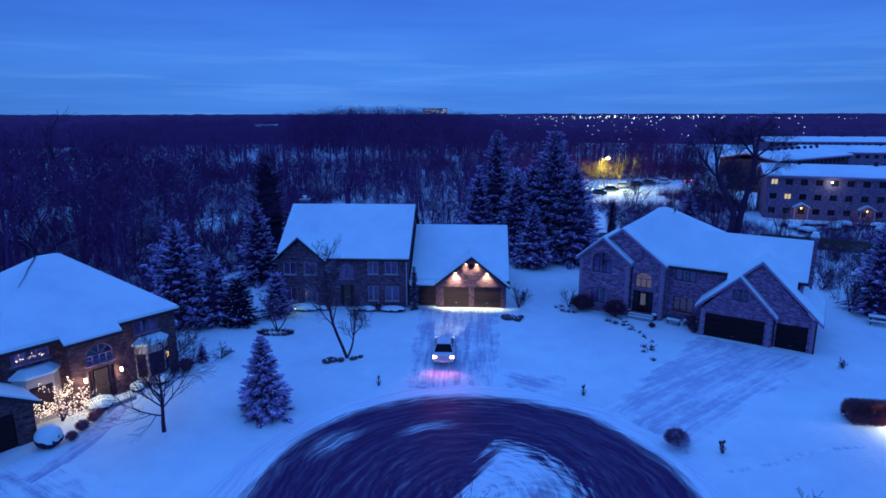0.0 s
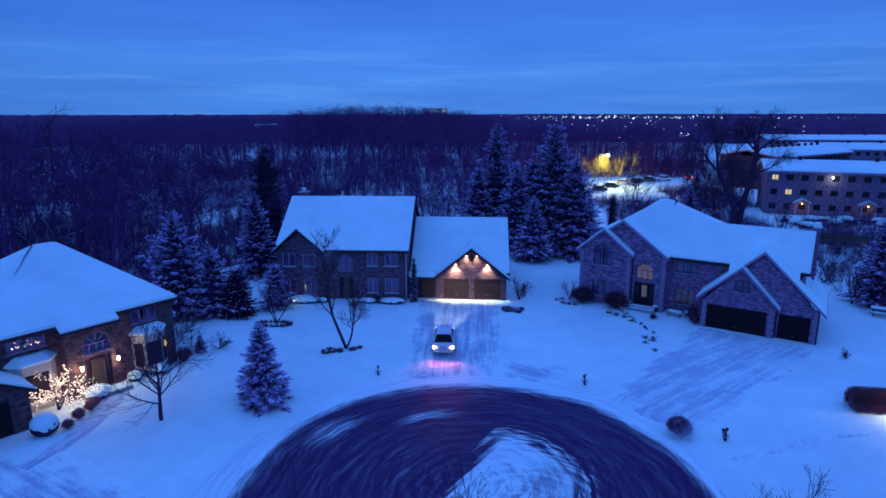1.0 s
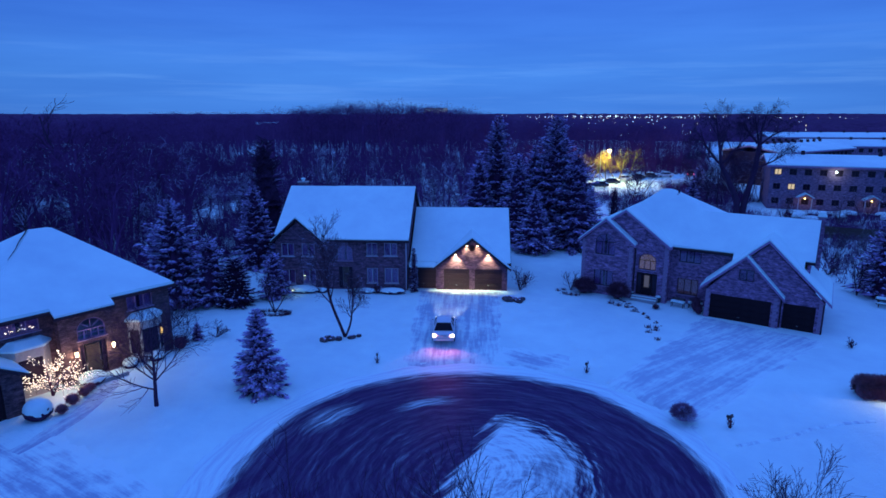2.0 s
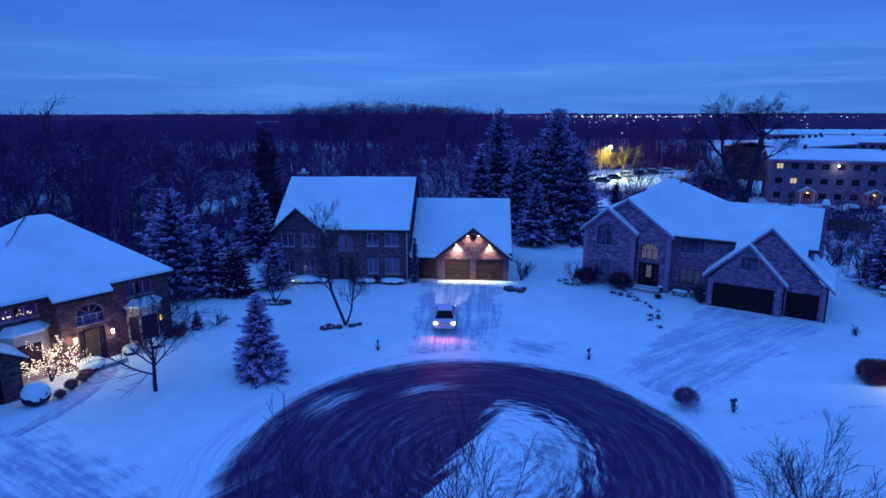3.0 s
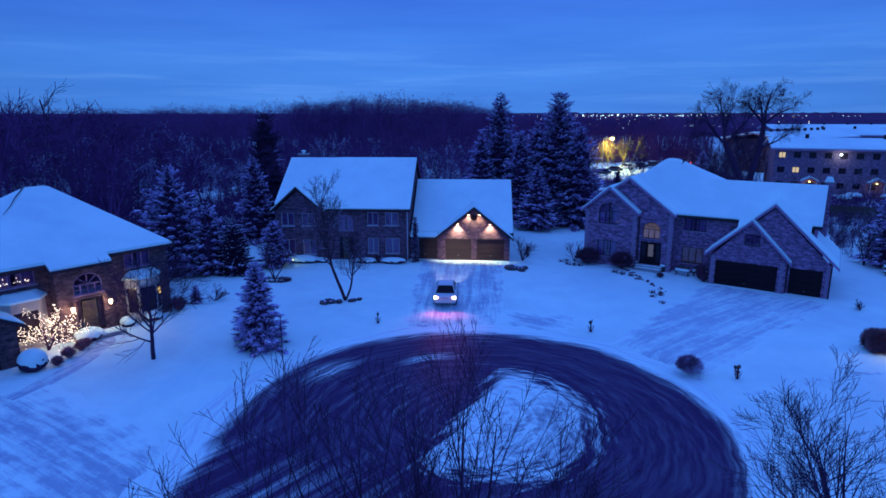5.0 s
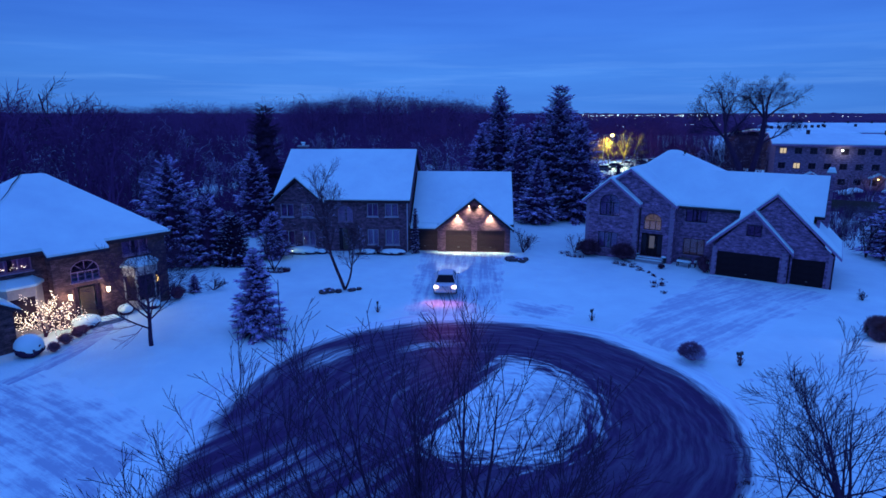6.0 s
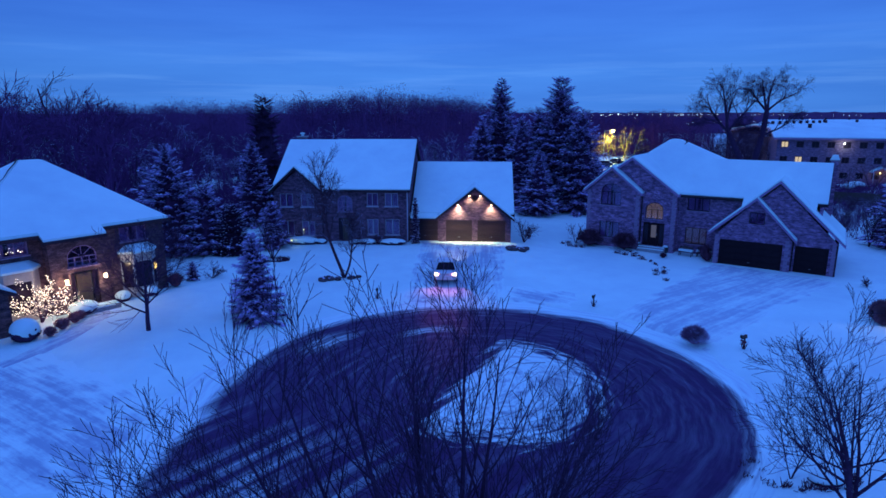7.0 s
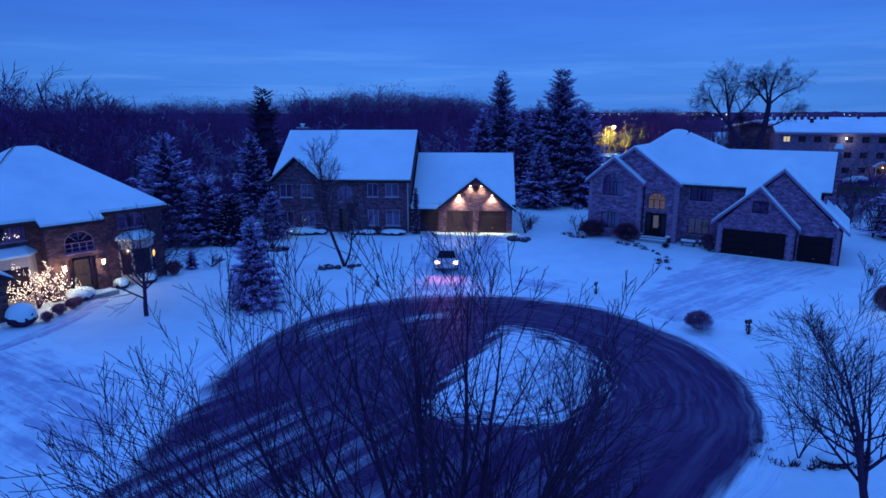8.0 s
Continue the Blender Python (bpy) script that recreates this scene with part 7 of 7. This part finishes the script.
def sedan(m, label, paint, lights, snow, stopping=False):
    """A saloon car whose tail is at y = 0 and nose at y = 4.75."""
    t = thing("car", label, "car", m, "cars")
    bm = car_body(bmesh.new(), 4.75, 1.8, ((0.0, 0.80, 0.42, 0.86), (0.10, 0.88, 0.30, 0.96), (0.9, 0.91, 0.24, 1.0), (2.4, 0.92, 0.22, 0.98), (3.4, 0.91, 0.22, 0.95), (4.4, 0.87, 0.26, 0.80), (4.68, 0.80, 0.34, 0.68), (4.75, 0.74, 0.42, 0.62)))
    part("body", bm, paint, t, smooth=False)
    lo = ((-0.78, 0.55, 0.985), (0.78, 0.55, 0.985), (0.80, 3.45, 0.95), (-0.80, 3.45, 0.95))
    hi = ((-0.58, 1.25, 1.42), (0.58, 1.25, 1.42), (0.60, 2.6, 1.43), (-0.60, 2.6, 1.43))
    for i, nm in enumerate(("rear_window", "side_window", "windscreen", "side_window")):
        j = (i + 1) % 4
        gl = bmesh.new()
        face = gl.faces.new([gl.verts.new(p) for p in (lo[i], lo[j], hi[j], hi[i])])
        bmesh.ops.solidify(gl, geom=[face], thickness=0.02)
        part(nm, gl, CAR_GLASS, t, "dark car glass")
    bm = soft_box(-0.60, 0.60, 1.2, 2.65, 1.41, 1.475, 0.03)
    part("roof_panel", bm, paint, t)
    for sx in (-1, 1):
        for a, b in (((sx * 0.80, 0.5, 0.98), (sx * 0.60, 1.24, 1.44)), ((sx * 0.60, 2.6, 1.44), (sx * 0.81, 3.48, 0.96)), ((sx * 0.82, 1.95, 0.98), (sx * 0.62, 1.95, 1.44))):
            bm = bmesh.new()
            tube(bm, a, b, 0.045, 0.04, 6)
            part("pillar", bm, paint, t)
        part("mirror", soft_box(min(sx * 0.9, sx * 1.08), max(sx * 0.9, sx * 1.08), 3.0, 3.12, 0.98, 1.12, 0.03), paint, t)
        part("tail_light", soft_box(min(sx * 0.60, sx * 0.86), max(sx * 0.60, sx * 0.86), -0.03, 0.12, 0.66, 0.90, 0.03), REVERSE if lights else TAIL_RED if stopping else mat_red, t, "glowing tail light" if lights or stopping else "")
        if lights:
            part("brake_lens", soft_box(min(sx * 0.5, sx * 0.62), max(sx * 0.5, sx * 0.62), -0.02, 0.06, 0.70, 0.86, 0.02), TAIL, t, "glowing red lens")
        part("head_light", soft_box(min(sx * 0.55, sx * 0.82), max(sx * 0.55, sx * 0.82), 4.55, 4.73, 0.56, 0.70, 0.03), HEAD if lights else CAR_GLASS, t)
        for y in (0.95, 3.75):
            bm = bmesh.new()
            tube(bm, (sx * 0.70, y, 0.32), (sx * 0.92, y, 0.32), 0.32, 0.32, 20)
            w = part("wheel", bm, RUBBER, t)
            bm = bmesh.new()
            tube(bm, (sx * 0.921, y, 0.32), (sx * 0.935, y, 0.32), 0.20, 0.18, 14)
            part("rim", bm, STEEL, w)
    part("number_plate", boxes((-0.26, 0.26, -0.025, -0.004, 0.70, 0.83)), WHITE_TRIM, t, "plain pale plate")
    part("bumper", soft_box(-0.84, 0.84, -0.06, 0.2, 0.34, 0.56, 0.05), paint, t)
    if snow:
        part("roof_snow", soft_box(-0.62, 0.62, 1.15, 2.7, 1.476, 1.62, 0.06), ROOF_SNOW, t, "thick blanket of snow")
        part("bonnet_snow", soft_box(-0.75, 0.75, 3.5, 4.4, 0.955, 1.06, 0.05), ROOF_SNOW, t)
        part("boot_snow", soft_box(-0.72, 0.72, 0.05, 0.6, 1.0, 1.12, 0.05), ROOF_SNOW, t)
    return t


CX, CY = -2.4, 44.7
car = sedan(Matrix.Translation((CX, CY, gz(CX, CY + 2.3) + 0.03)) @ pose(0, 0, 0, 0.4, 0, 1.5), "silver saloon car backing down the drive with lights on", CAR_PAINT, True, False)
for sx in (-0.68, 0.68):
    lamp("headlight_beam", "SPOT", 800, (1.0, 0.93, 0.80), look((sx, 4.80, 0.64), (sx * 1.1 + 0.9, 16, 0.7)), car, 0.06, 36)
    lamp("tail_glow", "SPOT", 90, (1.0, 0.22, 0.30), look((sx, -0.12, 0.80), (sx * 1.2, -3.4, -0.6)), car, 0.1, 120)


# ---- car park with its lamp ----
def street_lamp(x, y, h, turn, energy, label):
    t = thing("street_lamp", label, "street lamp", Matrix.Translation((x, y, gz(x, y))) @ pose(0, 0, 0, 0, 0, turn), "street lamps")
    bm = bmesh.new()
    tube(bm, (0, 0, -0.2), (0, 0, h), 0.12, 0.07, 10)
    part("pole", bm, STEEL, t)
    bm = bmesh.new()
    tube(bm, (0, 0, h - 0.3), (1.9, 0, h), 0.05, 0.04, 8)
    part("arm", bm, STEEL, t)
    part("head", soft_box(1.7, 2.5, -0.18, 0.18, h - 0.02, h + 0.16, 0.04), STEEL, t)
    bm = bmesh.new()
    ball(bm, (2.1, 0, h - 0.2), 0.44, (1, 1, 0.7))
    part("lamp_globe", bm, SODIUM, t, "glowing yellow globe")
    lamp("street_light", "POINT", energy, (0.98, 0.88, 0.40), Matrix.Translation((2.1, 0, h - 0.75)), t, 0.3)
    return t


street_lamp(31.8, 160.0, 8.6, 0, 8500, "tall street lamp glowing yellow over a snowy car park")
SILVER2 = mat_noise("dark_car_paint", (0.03, 0.03, 0.035), (0.05, 0.05, 0.055), 3, 0.35, 0)
for k, (x, y, a) in enumerate(((27.5, 143.5, 80), (32.0, 150.5, 95), (36.5, 157.5, 85), (41.5, 165.5, 92), (46.0, 170.0, 100), (50.5, 173.5, 80), (55.5, 176.0, 95), (56.0, 150.0, 95), (59.0, 147.5, 70))):
    sedan(Matrix.Translation((x, y, gz(x, y))) @ pose(0, 0, 0, 0, 0, a), "parked car under a blanket of snow in the car park", SILVER2 if k % 3 else CAR_PAINT, False, True)
sedan(Matrix.Translation((61.2, 178.0, gz(61.2, 178.0))) @ pose(0, 0, 0, 0, 0, -22), "dark car with glowing red tail lights in the car park", SILVER2, False, False, True)
for sd, x, y, hh in ((91, 37.0, 162.5, 9.0), (92, 34.0, 163.5, 8.5), (93, 40.0, 166.0, 8.5), (94, 30.5, 163.5, 7.5)):
    bare_tree("tree", sd, x, y, "leafless tree lit yellow by a street lamp", ((0.3, 0, 1, hh, 0.16), (-0.5, 0.1, 1, hh * 0.9, 0.12)), LIMB, LAMPLIT_TWIGS, "trees by the lamp", top=hh)


def wall_light(m, energy):
    t = thing("wall_light", "cold white security light on the flats", "lamp", m, "wall lights")
    part("bracket", soft_box(-0.05, 0.05, -0.4, 0, -0.05, 0.05, 0.01), STEEL, t)
    bm = bmesh.new()
    ball(bm, (0, -0.5, 0), 0.15)
    part("lamp_globe", bm, COOL, t, "glowing cold globe")
    lamp("wall_glow", "POINT", energy, (0.72, 1.0, 0.9), Matrix.Translation((0, -1.0, -0.2)), t, 0.2)


# board fence and snow heaps behind the east house
def fence(p0, p1, label):
    a, b = Vector((*p0, 0)), Vector((*p1, 0))
    n = int((b - a).length / 0.16)
    t = thing("fence", label, "fence", Matrix.Translation((p0[0], p0[1], gz(*p0))) @ pose(0, 0, 0, 0, 0, math.degrees(math.atan2(b.y - a.y, b.x - a.x))))
    first = None
    for k in range(n):
        if first is None:
            first = part("board", soft_box(0, 0.15, 0, 0.025, -0.3, 1.75, 0.006, 1), DOOR_WOOD, t)
        else:
            ob = new("board", first.data)
            ob.parent, ob.location.x = t, k * 0.16
    for z in (0.3, 1.4):
        part("rail", boxes((0, n * 0.16, 0.026, 0.07, z, z + 0.09)), DOOR_WOOD, t)
    return t


fence((11.5, 93.0), (24.0, 93.0), "dark brown board fence in the snow")
fence((44.0, 93.5), (61.0, 85.5), "dark brown board fence in the snow")


# porches and lights on the near flats, and the rough ground before them
FL = flats_near.matrix_basis
for x in (6.15, 16.75):
    t = thing("porch", "small gabled entrance porch with a yellow light under snow", "porch", FL @ pose(x, -0.02, 0), "flats porches")
    for sx in (-1.1, 1.1):
        part("post", soft_box(sx - 0.08, sx + 0.08, -1.5, -1.34, -0.6, 2.35, 0.02), WHITE_TRIM, t)
    slab(t, [(-1.5, 2.35), (0, 3.15), (1.5, 2.35)], -1.7, -0.01, "y", 0.15, 0.22, TRIM_LIGHT)
    bm = bmesh.new()
    ball(bm, (0, -0.9, 2.25), 0.11)
    part("lamp_globe", bm, mat_emit("porch_globe", (1.0, 0.80, 0.25), 9.0), t, "glowing yellow globe")
    lamp("porch_light", "POINT", 16, (1.0, 0.72, 0.22), Matrix.Translation((0, -0.9, 1.95)), t, 0.15)
wall_light(FL @ pose(10.7, -0.02, 7.3), 60)
rough = np.random.default_rng(8)
for k in range(26):
    x, y = rough.uniform(40, 62), rough.uniform(64, 92)
    loose_shrub(200 + k, x, y, rough.uniform(1.4, 3.2), "loose snow dusted shrub on rough ground", "rough shrubs")
for k in range(10):
    x, y = rough.uniform(50, 72), rough.uniform(103, 111)
    snow_mound("shrub", 300 + k, x, y, rough.uniform(0.9, 1.7), rough.uniform(0.7, 1.3), "low shrub buried in snow before the flats", 0.9, group="shrubs before the flats")
t = thing("timber_stack", "long low stack of brown timber half covered by snow", "timber", Matrix.Translation((60.5, 110.2, gz(60.5, 110.2))) @ pose(0, 0, 0, 0, 0, -25))
for k in range(4):
    part("beam", soft_box(0.2 * k, 6.5 - 0.1 * k, 0.22 * (k % 2), 0.22 * (k % 2) + 0.2, 0.2 * (k // 2), 0.2 * (k // 2) + 0.19, 0.02), DOOR_BROWN, t)
part("snow_cap", soft_box(0.3, 4.0, -0.05, 0.45, 0.392, 0.5, 0.04), ROOF_SNOW, t)


# low lamp beyond the hedge, whose light falls on the snow before it
t = thing("bollard_light", "low garden bollard light glowing warmly beside the hedge", "lamp", Matrix.Translation((27.9, 36.0, gz(27.9, 36.0))))
bm = bmesh.new()
tube(bm, (0, 0, -0.1), (0, 0, 0.62), 0.06, 0.06, 12)
part("post", bm, PLASTIC, t)
bm = bmesh.new()
tube(bm, (0, 0, 0.621), (0, 0, 0.78), 0.055, 0.055, 12)
part("lens", bm, BULB, t, "glowing lens")
bm = bmesh.new()
tube(bm, (0, 0, 0.781), (0, 0, 0.84), 0.08, 0.03, 12)
part("cap", bm, PLASTIC, t)
lamp("bollard_glow", "POINT", 260, (1.0, 0.80, 0.60), Matrix.Translation((-0.15, -0.15, 0.72)), t, 0.06)
loose_shrub(401, 30.0, 46.6, 0.8, "small dormant shrub poking out of the snow")

# yard lights far off between the trees
for x, y, h in ((-119.0, 149.0, 2.2), (-150.0, 330.0, 6.0)):
    t = thing("yard_light", "small white yard light far off between trees", "lamp", Matrix.Translation((x, y, gz(x, y))), "yard lights")
    bm = bmesh.new()
    tube(bm, (0, 0, -0.2), (0, 0, h), 0.05, 0.05, 8)
    part("post", bm, STEEL, t)
    bm = bmesh.new()
    ball(bm, (0, 0, h + 0.22), 0.24, (1, 1, 0.8))
    part("lamp_globe", bm, COOL, t, "glowing white globe")
# lights strung inside the upper window of the west house
t = thing("string_lights", "string of small warm bulbs inside an upstairs window", "fairy lights", W @ pose(-10.6, 0.36, 3.95), "")
rg = np.random.default_rng(3)
for k in range(24):
    bm = bmesh.new()
    ball(bm, (rg.choice((0.25, 0.45, 1.0, 1.55)) + rg.normal(0, 0.12), 0.0, 0.10 + abs(rg.normal(0, 0.12))), 0.018, sub=1)
    part("bulb", bm, FAIRY, t)


# snowy bench and pots by the entrance of the east house
def garden_bench(x, y, turn, label):
    t = thing("garden_bench", label, "bench", Matrix.Translation((x, y, gz(x, y))) @ pose(0, 0, 0, 0, 0, turn), "snowy benches")
    for sx in (-0.55, 0.55):
        for yy, h in ((-0.22, 0.42), (0.2, 0.85)):
            part("leg", soft_box(sx - 0.03, sx + 0.03, yy - 0.03, yy + 0.03, -0.1, h, 0.008), TRIM_DARK, t)
    for k in range(4):
        part("seat_slat", soft_box(-0.62, 0.62, -0.24 + 0.11 * k, -0.14 + 0.11 * k, 0.42, 0.45, 0.006), DOOR_WOOD, t)
    for k in range(3):
        part("back_slat", soft_box(-0.62, 0.62, 0.232, 0.255, 0.52 + 0.12 * k, 0.61 + 0.12 * k, 0.006), DOOR_WOOD, t)
    part("snow_cap", soft_box(-0.64, 0.64, -0.25, 0.2, 0.452, 0.62, 0.06), ROOF_SNOW, t, "thick cushion of snow")
    return t


garden_bench(19.5, 56.4, -36, "wooden garden bench under a cushion of snow")
garden_bench(21.0, 56.0, -30, "wooden garden bench under a cushion of snow")


def planter(x, y):
    t = thing("planter", "round dark planter pot heaped with snow by the steps", "planter", Matrix.Translation((x, y, gz(x, y) - 0.02)), "entrance pots")
    bm = bmesh.new()
    tube(bm, (0, 0, 0), (0, 0, 0.5), 0.2, 0.28, 14)
    tube(bm, (0, 0, 0.5), (0, 0, 0.56), 0.31, 0.31, 14)
    part("pot", bm, PLASTIC, t)
    bm = bmesh.new()
    ball(bm, (0, 0, 0.58), 0.27, (1, 1, 0.6))
    part("snow_heap", bm, ROOF_SNOW, t, "heap of snow", True)


planter(15.75, 59.0)
planter(17.95, 57.6)


def picnic_table(x, y, turn):
    t = thing("picnic_table", "weathered wooden picnic table with snow on its boards", "table", Matrix.Translation((x, y, gz(x, y))) @ pose(0, 0, 0, 0, 0, turn))
    for k in range(5):
        part("board", soft_box(-0.9, 0.9, -0.38 + 0.155 * k, -0.24 + 0.155 * k, 0.70, 0.74, 0.006), DOOR_WOOD, t)
    part("snow_cap", soft_box(-0.85, 0.85, -0.34, 0.36, 0.742, 0.88, 0.05), ROOF_SNOW, t, "slab of snow")
    for sy in (-0.72, 0.72):
        part("bench_board", soft_box(-0.9, 0.9, sy - 0.13, sy + 0.13, 0.40, 0.44, 0.006), DOOR_WOOD, t)
        part("bench_snow", soft_box(-0.86, 0.86, sy - 0.11, sy + 0.11, 0.442, 0.54, 0.03), ROOF_SNOW, t)
    for sx in (-0.65, 0.65):
        for s in (-1, 1):
            bm = bmesh.new()
            tube(bm, (sx, s * 0.62, -0.05), (sx, s * 0.2, 0.70), 0.045, 0.045, 4)
            part("leg", bm, DOOR_WOOD, t)
        part("brace", soft_box(sx + 0.05, sx + 0.09, -0.82, 0.82, 0.32, 0.40, 0.006), DOOR_WOOD, t)
    return t


picnic_table(39.4, 57.4, -28)
